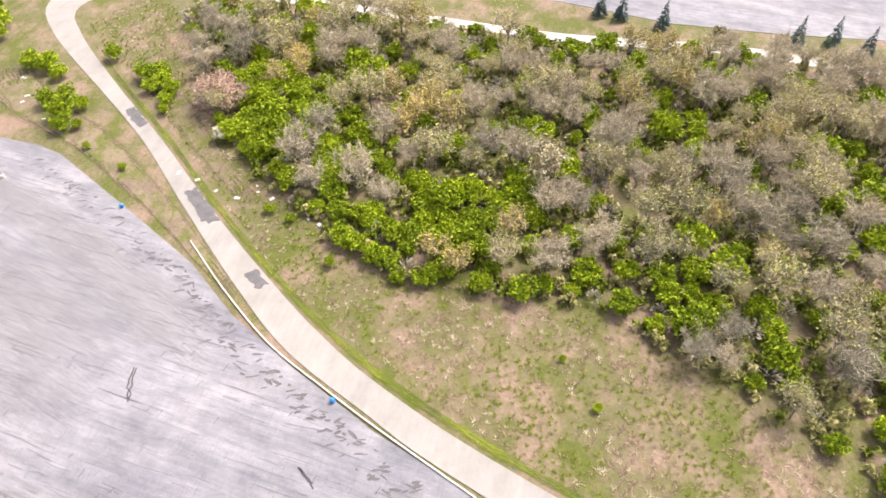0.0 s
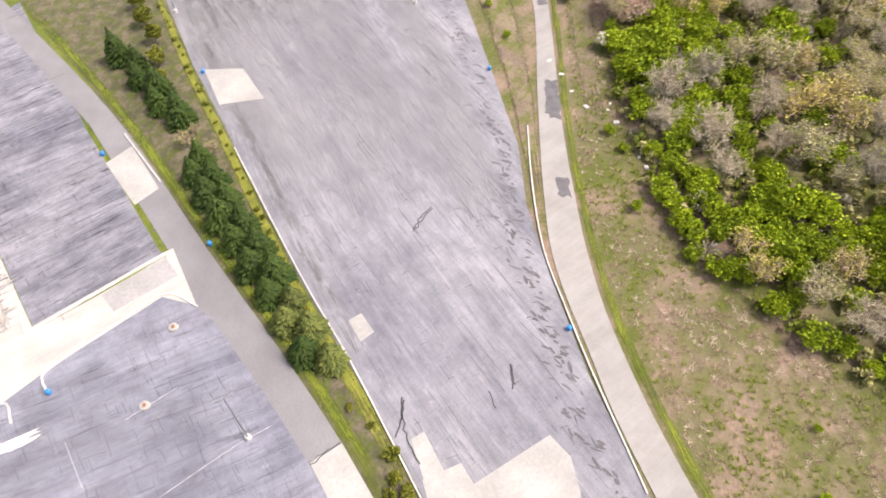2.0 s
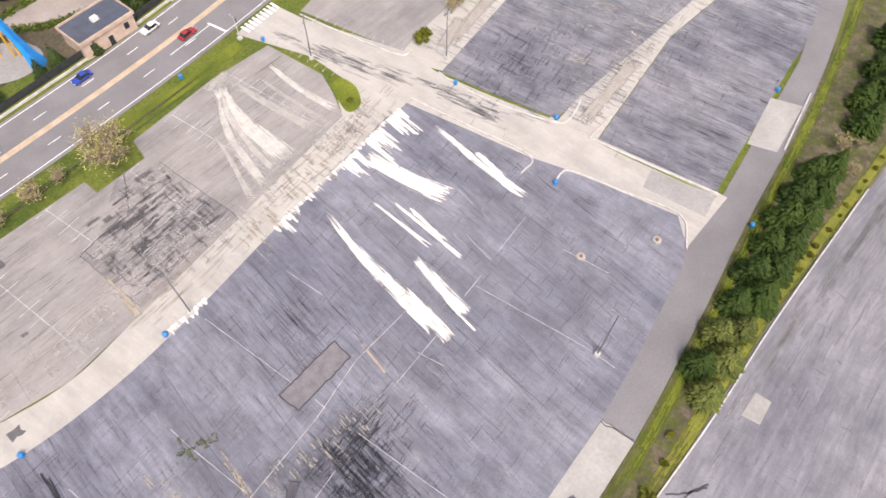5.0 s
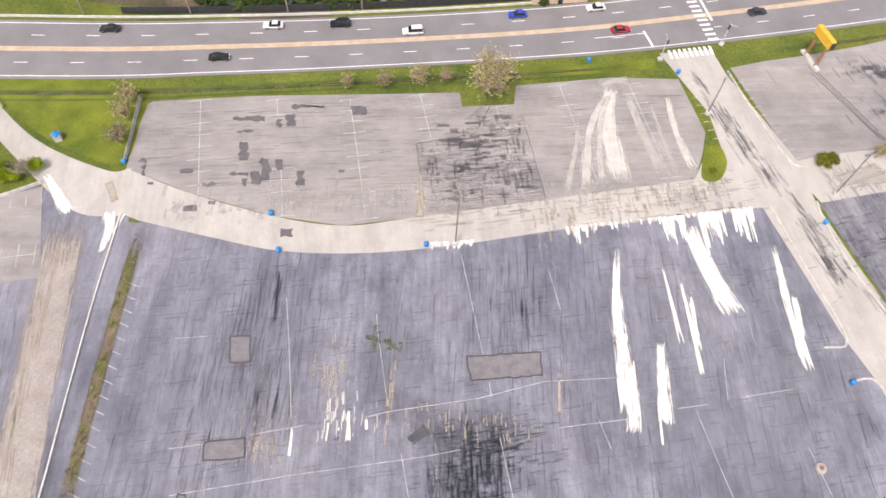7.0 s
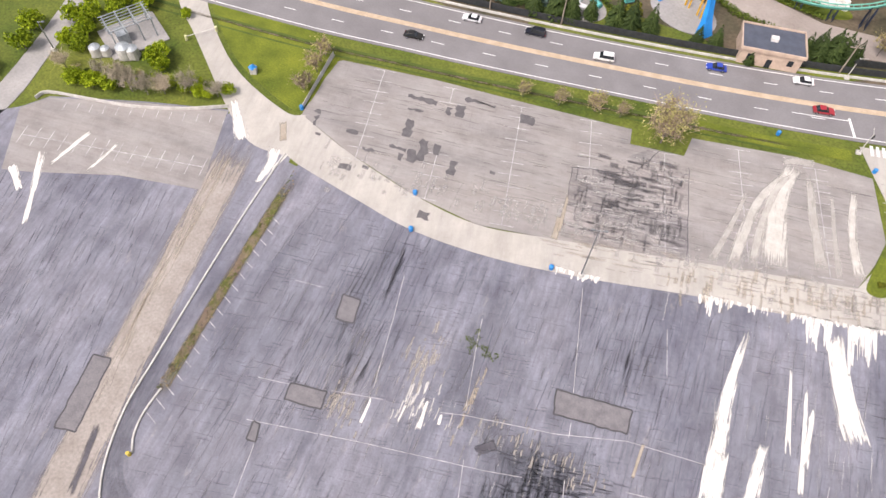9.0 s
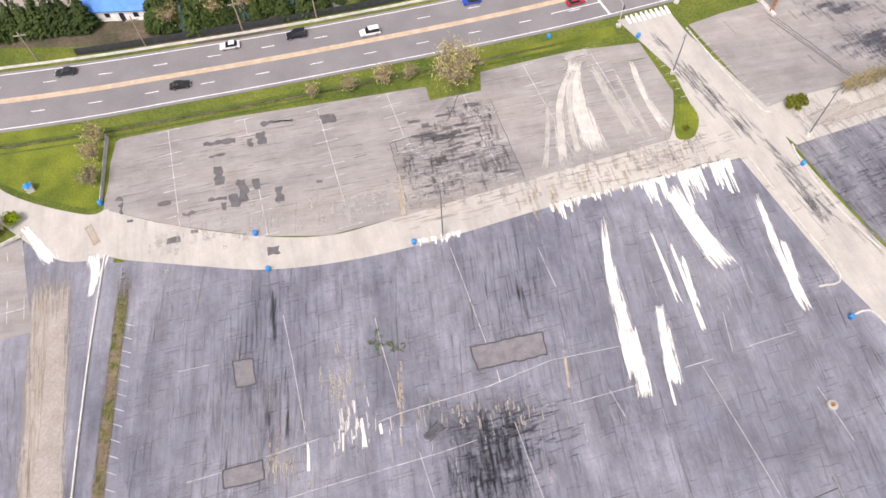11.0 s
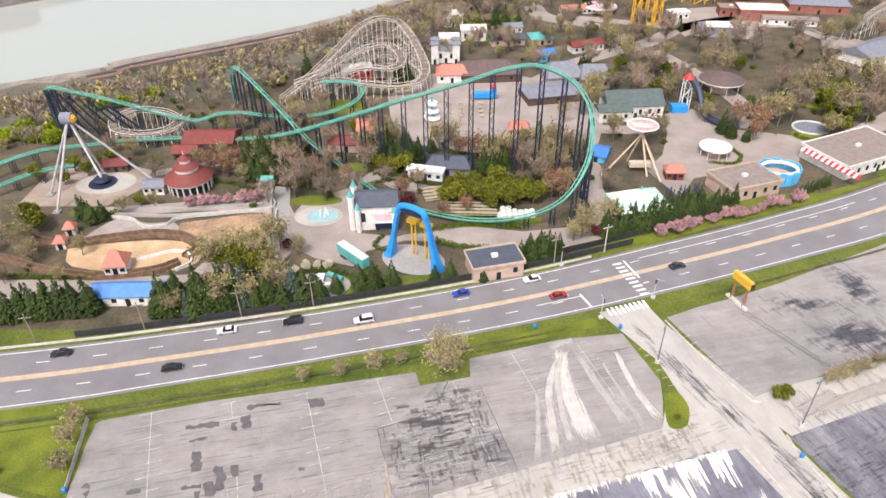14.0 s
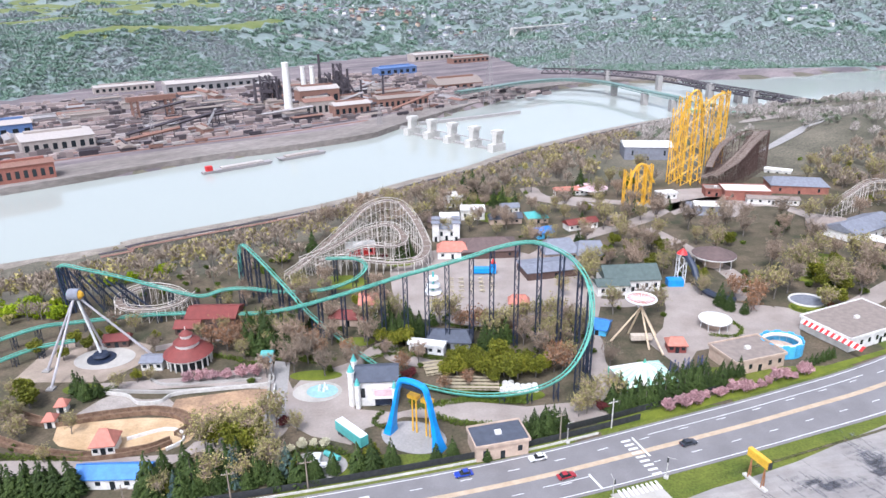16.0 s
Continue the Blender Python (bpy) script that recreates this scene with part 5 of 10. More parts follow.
def grow_leafy(seed, h, r, clumps=22, per=46, size=0.34, low=0.25):
    """Trunk with limbs, and a crown of leaf clumps with gaps."""
    rng = np.random.default_rng(seed)
    z0 = h * low
    bits = [rod((0, 0, 0), (rng.normal() * 0.2, rng.normal() * 0.2, h * 0.6), 0.035 * h, 0.015 * h, 6)]
    pts = []
    for i in range(clumps):
        u = rng.normal(size=3)
        u /= np.linalg.norm(u)
        u[2] = u[2] * 0.5 + 0.5 * rng.uniform(-0.6, 1)
        c = np.array([u[0] * r * rng.uniform(0.35, 0.8), u[1] * r * rng.uniform(0.35, 0.8), z0 + (h - z0) * (0.5 + 0.42 * u[2])])
        if i % 3 == 0:
            bits.append(rod((0, 0, h * rng.uniform(0.2, 0.45)), c, 0.013 * h, 0.005 * h, 4))
        rc = r * rng.uniform(0.28, 0.45)
        d = rng.normal(size=(per, 3))
        d /= np.linalg.norm(d, axis=1)[:, None]
        pts.append(c + d * rc * rng.uniform(0.55, 1.05, (per, 1)) * (1, 1, 0.8))
    return joined(bits), tri_leaves(rng, np.concatenate(pts), size)


def grow_bare(seed, h, r, limbs=11, twigs=8, width=0.045, buds=0, bud=0.2):
    """Trunk and limbs, with a haze of thin twigs; buds adds small leaves."""
    rng = np.random.default_rng(seed)
    lean = rng.normal(size=2) * 0.04 * h
    top = np.array([lean[0], lean[1], h * 0.75])
    bits = [rod((0, 0, 0), top, 0.024 * h, 0.008 * h, 6)]
    tv, ends = [], []
    for i in range(limbs):
        f = rng.uniform(0.25, 0.95)
        a = top * f
        az = i * 2.4 + rng.uniform(-0.5, 0.5)
        out = r * rng.uniform(0.6, 1.0) * (1.15 - 0.45 * f)
        e = a + np.array([np.cos(az) * out, np.sin(az) * out, (h - a[2]) * rng.uniform(0.5, 1.0)])
        bits.append(rod(a, e, 0.009 * h, 0.003 * h, 4))
        for j in range(6):
            g = a + (e - a) * rng.uniform(0.25, 1.0)
            k = g + rng.normal(size=3) * (0.17 * r, 0.17 * r, 0.1 * h) + (0, 0, 0.05 * h)
            bits.append(rod(g, k, 0.0035 * h, 0.002 * h, 3))
            for q in range(twigs):
                s = g + (k - g) * rng.uniform(0.2, 1.0)
                d = rng.normal(size=3) * 0.2 * r + (0, 0, 0.12 * r)
                w = np.cross(d, rng.normal(size=3))
                w *= width / (np.linalg.norm(w) + 1e-6)
                tv += [s + w, s - w, s + d]
                ends.append(s + d)
    tv = np.array(tv)
    crown = (tv, np.arange(len(tv)).reshape(-1, 3))
    if buds:
        ends = np.array(ends)
        pick = ends[rng.integers(0, len(ends), buds)] + rng.normal(size=(buds, 3)) * 0.25
        return joined(bits), crown, tri_leaves(rng, pick, bud)
    return joined(bits), crown


def grow_far(seed, h, r, n=110, width=0.3, leaves=0, leaf=0.7):
    """A tree for woods seen from far off: a trunk and a dome of twigs."""
    g = np.random.default_rng(seed)
    bits = [rod((0, 0, 0), (0, 0, h * 0.6), 0.03 * h, 0.012 * h, 3)]
    d = g.normal(size=(n, 3))
    d /= np.linalg.norm(d, axis=1)[:, None]
    d[:, 2] = np.abs(d[:, 2]) - 0.15
    tip = d * (r, r, h * 0.5) * g.uniform(0.6, 1.05, (n, 1)) + (0, 0, h * 0.5)
    root = tip * (0.45, 0.45, 1) - (0, 0, 0.18) * np.array(h)
    w = np.cross(tip - root, g.normal(size=(n, 3)))
    w *= width / np.linalg.norm(w, axis=1)[:, None]
    tv = np.stack([tip + w * 0.6, root, tip - w * 0.6 + g.normal(size=(n, 3)) * 0.3], 1).reshape(-1, 3)
    crown = (tv, np.arange(3 * n).reshape(-1, 3))
    if leaves:
        return joined(bits), crown, tri_leaves(g, tip[g.integers(0, n, leaves)], leaf)
    return joined(bits), crown


def grow_conifer(seed, h, r, tiers=15, per=20, size=0.5):
    rng = np.random.default_rng(seed)
    bits = [rod((0, 0, 0), (0, 0, h * 0.97), 0.022 * h, 0.004 * h, 6)]
    tv = []
    for i in range(tiers):
        f = (i + 0.6) / tiers
        z = h * (0.06 + 0.92 * f)
        rr = r * (1.02 - f) ** 0.85
        for k in range(max(5, int(per * (1.1 - f)))):
            az = rng.uniform(0, 2 * np.pi)
            o = rr * rng.uniform(0.75, 1.1)
            d = np.array([np.cos(az), np.sin(az), 0])
            s = np.array([-d[1], d[0], 0])
            a = d * o * 0.25 + (0, 0, z + 0.03 * h)
            e = d * o + (0, 0, z - 0.035 * h + rng.normal() * 0.012 * h)
            w = size * rng.uniform(0.5, 1.0) * (0.4 + 0.6 * (1 - f))
            m = a + (e - a) * 0.65
            tv += [a, m + s * w + (0, 0, -0.1), e, a, e, m - s * w + (0, 0, -0.1)]
            up = m + (0, 0, 0.3 * w)
            tv += [m + s * w * 0.7, e, up]
    tv = np.array(tv)
    return joined(bits), (tv, np.arange(len(tv)).reshape(-1, 3))


def arr_ob(name, vf, material, parent=None):
    me = bpy.data.meshes.new(name)
    me.from_pydata(vf[0].tolist(), [], vf[1].tolist())
    me.materials.append(material)
    ob = new(name, me)
    ob.parent = parent
    return ob


class Kind:
    """One kind of tree in a few shapes, planted by copying."""

    def __init__(self, name, label, category, group, shapes, mats):
        self.name, self.label, self.category, self.group, self.shapes, self.mats = name, label, category, group, shapes, mats
        self.first = [None] * len(shapes)
        self.rng = random.Random(name)

    def plant(self, x, y, s=1.0, z=None, tall=1.0):
        i = self.rng.randrange(len(self.shapes))
        z = float(land(x, y)) if z is None else z
        m = Matrix.LocRotScale((x, y, z), Euler((0, 0, self.rng.uniform(0, 6.28))), (s, s, s * tall))
        if self.first[i] is None:
            root = thing(self.name, 0, 0, 0, 0, self.label, self.category, self.group)
            for nm, vf, mt in zip(("trunk", "crown", "foliage"), self.shapes[i], self.mats):
                arr_ob(nm, vf, mt, root)
            root.matrix_basis = m
            self.first[i] = root
            return root
        ob = copy_thing(self.first[i], Matrix.Identity(4))
        ob.matrix_basis = m
        return ob


def wood(name, label, spots, shapes, mats, category="woodland"):
    """A whole wood as one thing nobody could count; each material is one mesh of it."""
    root = thing(name, 0, 0, 0, 0, label, category, kind="stuff")
    rng = np.random.default_rng(len(spots))
    sets = {}
    for x, y, z, s, k in spots:
        shape, mt = shapes[k], mats[k]
        a = rng.uniform(0, 6.28)
        rot = np.array([[np.cos(a), -np.sin(a), 0], [np.sin(a), np.cos(a), 0], [0, 0, 1]])
        for vf, m in zip(shape, mt):
            sets.setdefault(m.name, (m, []))[1].append((vf[0] @ rot.T * s + (x, y, z), vf[1]))
    for m, bits in sets.values():
        arr_ob("foliage" if m is not BARK else "trunks", joined(bits), m, root)
    return root


BARE = Kind("bare_tree", "grey-brown deciduous tree in bare twig on the wooded slope", "tree", "trees of the wooded slope",
            [grow_bare(s, 9.0, 5.0, 14, 17, 0.055) for s in (1, 2, 3, 4)], (BARK, TWIG))
BUDDING = Kind("budding_tree", "deciduous tree hazed with olive spring buds", "tree", "trees of the wooded slope",
               [grow_bare(s, 9.0, 4.4, 12, 10, 0.05, 800, 0.22) for s in (11, 12, 13)], (BARK, TWIG, LEAF_OLIVE))
GOLDEN = Kind("golden_tree", "tree in yellow-brown early leaf", "tree", "trees of the wooded slope",
              [grow_bare(s, 8.5, 4.2, 11, 6, 0.07, 1000, 0.24) for s in (15, 16)], (BARK, TWIG_PINK, LEAF_GOLD))
GREEN = Kind("green_shrub", "rounded shrub in bright fresh green leaf", "shrub", "green shrubs of the slope",
             [grow_leafy(s, 5.0, 3.0, 24, 52, 0.3, 0.05) for s in (21, 22, 23)], (BARK, LEAF_BRIGHT))
PINE_OLIVE = Kind("olive_conifer", "olive-green conifer at the end of a planted row", "conifer", "conifer row beside the lane",
                  [grow_conifer(s, 7.0, 3.0, 17, 34, 0.6) for s in (33,)], (BARK, leaf_mat("olive_needles", (0.035, 0.055, 0.01), (0.13, 0.15, 0.035))))
PINE = Kind("pine_tree", "dark green conifer in a planted row", "conifer", "conifer row beside the lane",
            [grow_conifer(s, 8.0, 3.2, 19, 34, 0.6) for s in (31, 32)], (BARK, leaf_mat("pine_needles", (0.012, 0.032, 0.004), (0.052, 0.085, 0.012))))

rng = random.Random(5)
FOREST_EDGE = ((-70, -36, -22, -11, 2, 17, 35, 57, 79, 111, 135, 165, 190), (-68, -76, -79, -82, -83, -87, -78, -70, -70, -79, -90, -112, -125))
BACK_ROAD = ((-90, -11, 29, 74, 109, 151, 210), (-236, -212, -199.5, -177, -165, -151, -128))


def spread(count, x0, x1, y0, y1, gap, ok, rnd, tries=30):
    got = []
    cells = {}
    for _ in range(count * tries):
        if len(got) >= count:
            break
        x, y = rnd.uniform(x0, x1), rnd.uniform(y0, y1)
        if not ok(x, y):
            continue
        cx, cy = int(x // gap), int(y // gap)
        if any((x - a) ** 2 + (y - b) ** 2 < gap * gap for i in (-1, 0, 1) for j in (-1, 0, 1) for a, b in cells.get((cx + i, cy + j), ())):
            continue
        cells.setdefault((cx, cy), []).append((x, y))
        got.append((x, y))
    return got


def in_forest(x, y):
    return np.interp(x, *BACK_ROAD) + 5 < y < np.interp(x, *FOREST_EDGE) - 1.5


trees = spread(500, -70, 175, -215, -66, 4.7, in_forest, rng)
deep = []
for x, y in trees:
    into = np.interp(x, *FOREST_EDGE) - y
    g = noise.noise(Vector((x * 0.045, y * 0.045, 7.0)))
    h = noise.noise(Vector((x * 0.12, y * 0.12, 3.0)))
    if h + 0.35 * g > ((-0.3 if into < 30 else -0.06) if 44 < x < 126 else -0.14 if into < 10 else -0.06 if into < 26 else 0.1):
        kind = GREEN
    elif noise.noise(Vector((x * 0.04, y * 0.04, 1.0))) > 0.05:
        kind = GOLDEN if rng.random() < 0.35 else BUDDING
    else:
        kind = BARE if rng.random() < 0.85 else BUDDING
    s = rng.uniform(0.75, 1.25)
    if kind is GREEN:
        s *= rng.uniform(0.85, 1.35)
    if into < 8:
        s *= 0.75
    if into > 52 and kind is not GREEN:
        deep.append((x, y, float(land(x, y)), s, (BARE, BUDDING, GOLDEN).index(kind)))
    else:
        kind.plant(x, y, s)
for x, y in spread(75, 40, 128, -118, -66, 3.0, lambda x, y: 0.5 < np.interp(x, *FOREST_EDGE) - y < 30 and noise.noise(Vector((x * 0.07, y * 0.07, 9))) > -0.15, rng):
    GREEN.plant(x, y, rng.uniform(0.7, 1.15))
wood("hill_woodland", "bare and budding trees deep in the hillside wood", deep, [BARE.shapes[0], BUDDING.shapes[0], GOLDEN.shapes[0]], [BARE.mats, BUDDING.mats, GOLDEN.mats])
under = []
for x, y in spread(1900, -75, 180, -220, -66, 1.9, in_forest, rng):
    under.append((x, y, float(land(x, y)), rng.uniform(0.7, 1.3), rng.choice((0, 0, 0, 2, 2, 1))))
wood("undergrowth", "low tangled brush and saplings under the trees", under,
     [grow_leafy(41, 2.8, 2.1, 6, 13, 0.5, 0.02), grow_far(42, 4.0, 2.3, 60, 0.12), grow_leafy(43, 2.4, 2.1, 6, 13, 0.5, 0.02)],
     [(BARK, LEAF_OLIVE), (BARK, TWIG), (BARK, LEAF_MOSS)], "undergrowth")
# pines in two staggered lines beside the perimeter lane
for i in range(17):
    t = i / 16
    x, y = 57 + t * 56, 3.2 + t * 16
    (PINE_OLIVE if i < 5 and i != 1 else PINE).plant(x + (1.3 if i % 2 else -1.3) * -0.3, y + (1.5 if i % 2 else -1.5), rng.uniform(1.0, 1.3), tall=0.95)
for i in range(6):
    PINE.plant(128 + i * 5.5, 21.5 + i * 2.0 + (1.5 if i % 2 else -1.0), rng.uniform(1.0, 1.35))

# ---- the highway's furniture and traffic ----
def across(f, x):
    """A point on the highway: f of the way over it, near the given x, with the road's heading."""
    line = between(f)
    for a, b in zip(line, line[1:]):
        if a.x <= x <= b.x:
            d = b - a
            return a.lerp(b, (x - a.x) / d.x), math.degrees(math.atan2(d.y, d.x))
    return line[0], 0.0


def bars(x0, y0, x1, y1, count, length, width, angle):
    """A zebra crossing."""
    for i in range(count):
        t = i / (count - 1)
        c = Vector((x0 + (x1 - x0) * t, y0 + (y1 - y0) * t, 0))
        d = Vector((math.cos(radians(angle)), math.sin(radians(angle)), 0)) * length / 2
        ribbon("crosswalk_bar", [c - d, c + d], width, 0.065, ROAD_WHITE, highway)


bars(45.5, 144.0, 49.8, 131.5, 9, 2.6, 0.7, 17)
bars(39.5, 124.5, 49.0, 127.6, 9, 2.8, 0.65, 105)
for a, b in (((47.5, 145.5), (50.0, 138.0)), ((33.5, 131.5), (35.6, 126.5))):
    ribbon("stop_line", [a, b], 0.55, 0.065, ROAD_WHITE, highway)
ribbon("turn_lane_line", [across(0.79, x)[0] for x in range(52, 130, 6)], 0.2, 0.06, ROAD_WHITE, highway)
ribbon("turn_lane_line", [across(0.3, x)[0] for x in (22, 28, 34)], 0.2, 0.06, ROAD_WHITE, highway)
slab("road_junction", [(36, 131.5), (49.5, 137.5), (51, 134.5), (39, 129.5)], 0.062, ASPHALT_ROAD, "grey asphalt of the junction", "road", deep=0.01)
ribbon("guard_wall", [p + Vector((0, 1.2)) if len(p) == 2 else Vector((p[0], p[1] + 1.2, 0)) for p in hwy_n[10:34]], 0.35, 0.0, KERB, None, 0.55, "low pale roadside barrier", "barrier", "")
DARK_FENCE = surface("dark_mesh_fence", (0.02, 0.022, 0.025), (0.04, 0.042, 0.045), 1.0, 0.7)


def mesh_fence(pts, label):
    """A screen of dark mesh panels between posts."""
    root = thing("fence", 0, 0, 0, 0, label, "fence")
    for a, b in zip(pts, pts[1:]):
        n = max(1, int(math.hypot(b[0] - a[0], b[1] - a[1]) / 4))
        for k in range(n):
            p, q = (a[0] + (b[0] - a[0]) * k / n, a[1] + (b[1] - a[1]) * k / n), (a[0] + (b[0] - a[0]) * (k + 1) / n, a[1] + (b[1] - a[1]) * (k + 1) / n)
            ribbon("panel", [p, q], 0.08, 0.05, DARK_FENCE, root, 1.85)
            bm = bmesh.new()
            tube(bm, (p[0], p[1], 0), (p[0], p[1], 2.05), 0.07, None, 5)
            part("post", bm, DARK_FENCE, root)


mesh_fence([(p[0], p[1] + 2.6) for p in hwy_n[14:36]], "dark mesh fence along the highway")
mesh_fence([(29, 148), (44, 153.5), (60.5, 160), (80, 167.5)], "dark mesh fence behind the verge")
DITCH = surface("dark_ditch_grass", (0.045, 0.075, 0.008), (0.09, 0.125, 0.018), 0.2, 0.95, 0, 3.0, 0.3)
for f, w in ((-0.2, 0.9), (-0.33, 0.5)):
    ribbon("ditch", [Vector((p[0], p[1], 0)) for p in between(f)[8:34]], w, 0.016, DITCH, None, 0, "shallow ditch line in the verge", "ditch")

GLASS = surface("car_glass", (0.015, 0.018, 0.022), (0.03, 0.034, 0.04), 1.0, 0.1)
TYRE = surface("tyre_rubber", (0.015, 0.015, 0.015), (0.03, 0.03, 0.03), 3.0, 0.9)
CHROME = surface("wheel_rim_metal", (0.4, 0.4, 0.42), (0.55, 0.55, 0.57), 3.0, 0.3, 0.8)
LIGHT_RED = surface("tail_light_red", (0.3, 0.01, 0.01), (0.4, 0.02, 0.02), 3.0, 0.3)
LIGHT_CLEAR = surface("headlight_glass", (0.6, 0.6, 0.62), (0.75, 0.75, 0.78), 3.0, 0.2)


def car(x, y, turn, colour, label, suv=False):
    root = thing("car", x, y, 0.06, turn, label, "car", "cars on the highway")
    mat = surface("car_paint", colour, tuple(min(1, c * 1.15) for c in colour), 0.6, 0.3, 0.0, 8.0, 0.05)
    L, W, h0, h1 = (4.8, 1.9, 1.0, 1.8) if suv else (4.6, 1.8, 0.85, 1.45)
    bm = bmesh.new()
    prof = [(-L / 2, 0.35), (-L / 2, h0 * 0.9), (-L / 2 + 0.15, h0), (L / 2 - 1.2, h0), (L / 2 - 0.1, h0 * 0.78), (L / 2, 0.35)]
    a = [bm.verts.new((px, -W / 2, pz)) for px, pz in prof]
    b = [bm.verts.new((px, W / 2, pz)) for px, pz in prof]
    bm.faces.new(a)
    bm.faces.new(b[::-1])
    for i in range(len(prof)):
        j = (i + 1) % len(prof)
        bm.faces.new((a[i], b[i], b[j], a[j]))
    bmesh.ops.bevel(bm, geom=bm.edges[:], offset=0.07, segments=2, affect="EDGES")
    body = part("body", bm, mat, root)
    bm = bmesh.new()
    x0, x1, x2, x3 = (-L / 2 + 0.15, -L / 2 + 0.35, L / 2 - 2.1, L / 2 - 1.35) if suv else (-L / 2 + 0.55, -L / 2 + 1.15, L / 2 - 2.2, L / 2 - 1.35)
    lo, hi = [], []
    for px, py in ((x0, -W / 2 + 0.06), (x3, -W / 2 + 0.06), (x3, W / 2 - 0.06), (x0, W / 2 - 0.06)):
        lo.append(bm.verts.new((px, py, h0 - 0.02)))
    for px, py in ((x1, -W / 2 + 0.25), (x2, -W / 2 + 0.25), (x2, W / 2 - 0.25), (x1, W / 2 - 0.25)):
        hi.append(bm.verts.new((px, py, h1 - 0.06)))
    for i in range(4):
        j = (i + 1) % 4
        bm.faces.new((lo[i], lo[j], hi[j], hi[i]))
    bm.faces.new(hi)
    part("window_band", bm, GLASS, root)
    bm = bmesh.new()
    box(bm, x1 - 0.04, x2 + 0.04, -W / 2 + 0.22, W / 2 - 0.22, h1 - 0.07, h1)
    bmesh.ops.bevel(bm, geom=bm.edges[:], offset=0.03, segments=1, affect="EDGES")
    part("roof", bm, mat, root)
    for sx in (-L / 2 + 0.85, L / 2 - 0.9):
        for sy in (-W / 2 + 0.08, W / 2 - 0.08):
            bm = bmesh.new()
            tube(bm, (sx, sy - 0.11, 0.33), (sx, sy + 0.11, 0.33), 0.33, None, 14)
            wheel = part("wheel", bm, TYRE, root)
            bm = bmesh.new()
            tube(bm, (sx, sy - 0.12, 0.33), (sx, sy + 0.12, 0.33), 0.2, None, 10)
            part("rim", bm, CHROME, wheel)
    for sy in (-W / 2 + 0.3, W / 2 - 0.3):
        for nm, px, mt in (("headlight", L / 2 - 0.06, LIGHT_CLEAR), ("tail_light", -L / 2 + 0.03, LIGHT_RED)):
            bm = bmesh.new()
            box(bm, px - 0.08, px + 0.06, sy - 0.2, sy + 0.2, h0 * 0.62, h0 * 0.78)
            part(nm, bm, mt, root)
    return root


for x, f, colour, label, back, suv in ((-37, 0.83, (0.01, 0.012, 0.02), "black pickup-sized car on the highway", True, True), (-20, 0.62, (0.6, 0.6, 0.6), "white estate car near the median", True, True), 
                                  (3.5, 0.83, (0.02, 0.05, 0.32), "bright blue saloon car on the highway", True, False), (28, 0.38, (0.3, 0.02, 0.03), "dark red car waiting at the stop line", False, False), (22, 0.84, (0.65, 0.65, 0.65), "white saloon car in the kerb lane", True, False), 
                                  (61, 0.42, (0.03, 0.035, 0.05), "dark grey car past the junction", False, False), (-61, 0.28, (0.015, 0.014, 0.013), "black saloon in the far lane", False, False), (-88, 0.83, (0.02, 0.02, 0.025), "dark estate car on the highway", True, False), (-52, 0.84, (0.6, 0.6, 0.62), "white hatchback car on the highway", True, False)):
    p, a = across(f, x)
    car(p.x, p.y, a + (180 if back else 0), colour, label, suv)

WOOD_POLE = surface("weathered_pole_timber", (0.2, 0.16, 0.13), (0.32, 0.27, 0.22), 1.0, 0.9, 0, 6.0, 0.2)


def utility_pole(x, y, h, turn, bright=False):
    root = thing("utility_pole", x, y, 0, turn, "weathered roadside utility pole with a crossarm", "utility pole", "poles along the highway")
    bm = bmesh.new()
    tube(bm, (0, 0, 0), (0, 0, h), 0.2, 0.13, 8)
    part("pole", bm, KERB if bright else WOOD_POLE, root)
    bm = bmesh.new()
    box(bm, -1.4, 1.4, -0.08, 0.08, h - 1.2, h - 1.0)
    arm = part("crossarm", bm, KERB if bright else WOOD_POLE, root)
    for sx in (-1.2, -0.5, 0.5, 1.2):
        bm = bmesh.new()
        drum(bm, sx, 0, h - 1.0, h - 0.75, 0.07, 0.05, 6)
        part("insulator", bm, CHROME, arm)
    return root


for x in (-96, -72, -50, -33, 28.8):
    p, a = across(1.13, x)
    utility_pole(p.x, p.y, 8.5, a)
utility_pole(43.2, 149.8, 9, 20, True)


def signal(x, y, turn):
    root = thing("traffic_signal", x, y, 0, turn, "roadside traffic signal post on a white base", "traffic light", "junction signals")
    bm = bmesh.new()
    box(bm, -0.5, 0.5, -0.5, 0.5, 0, 0.5)
    part("footing", bm, KERB, root)
    bm = bmesh.new()
    tube(bm, (0, 0, 0.5), (0, 0, 6.0), 0.12, 0.09, 8)
    part("post", bm, KERB, root)
    bm = bmesh.new()
    box(bm, -0.2, 0.2, -0.35, -0.1, 4.6, 5.8)
    head = part("signal_head", bm, DARK_FENCE, root)
    bm = bmesh.new()
    tube(bm, (0, 0, 5.8), (1.8, 0, 6.0), 0.06, None, 5)
    part("arm", bm, KERB, root)
    return root


signal(37, 122.5, 100)
signal(51.5, 130.0, -30)
signal(30.5, 143.8, 20)


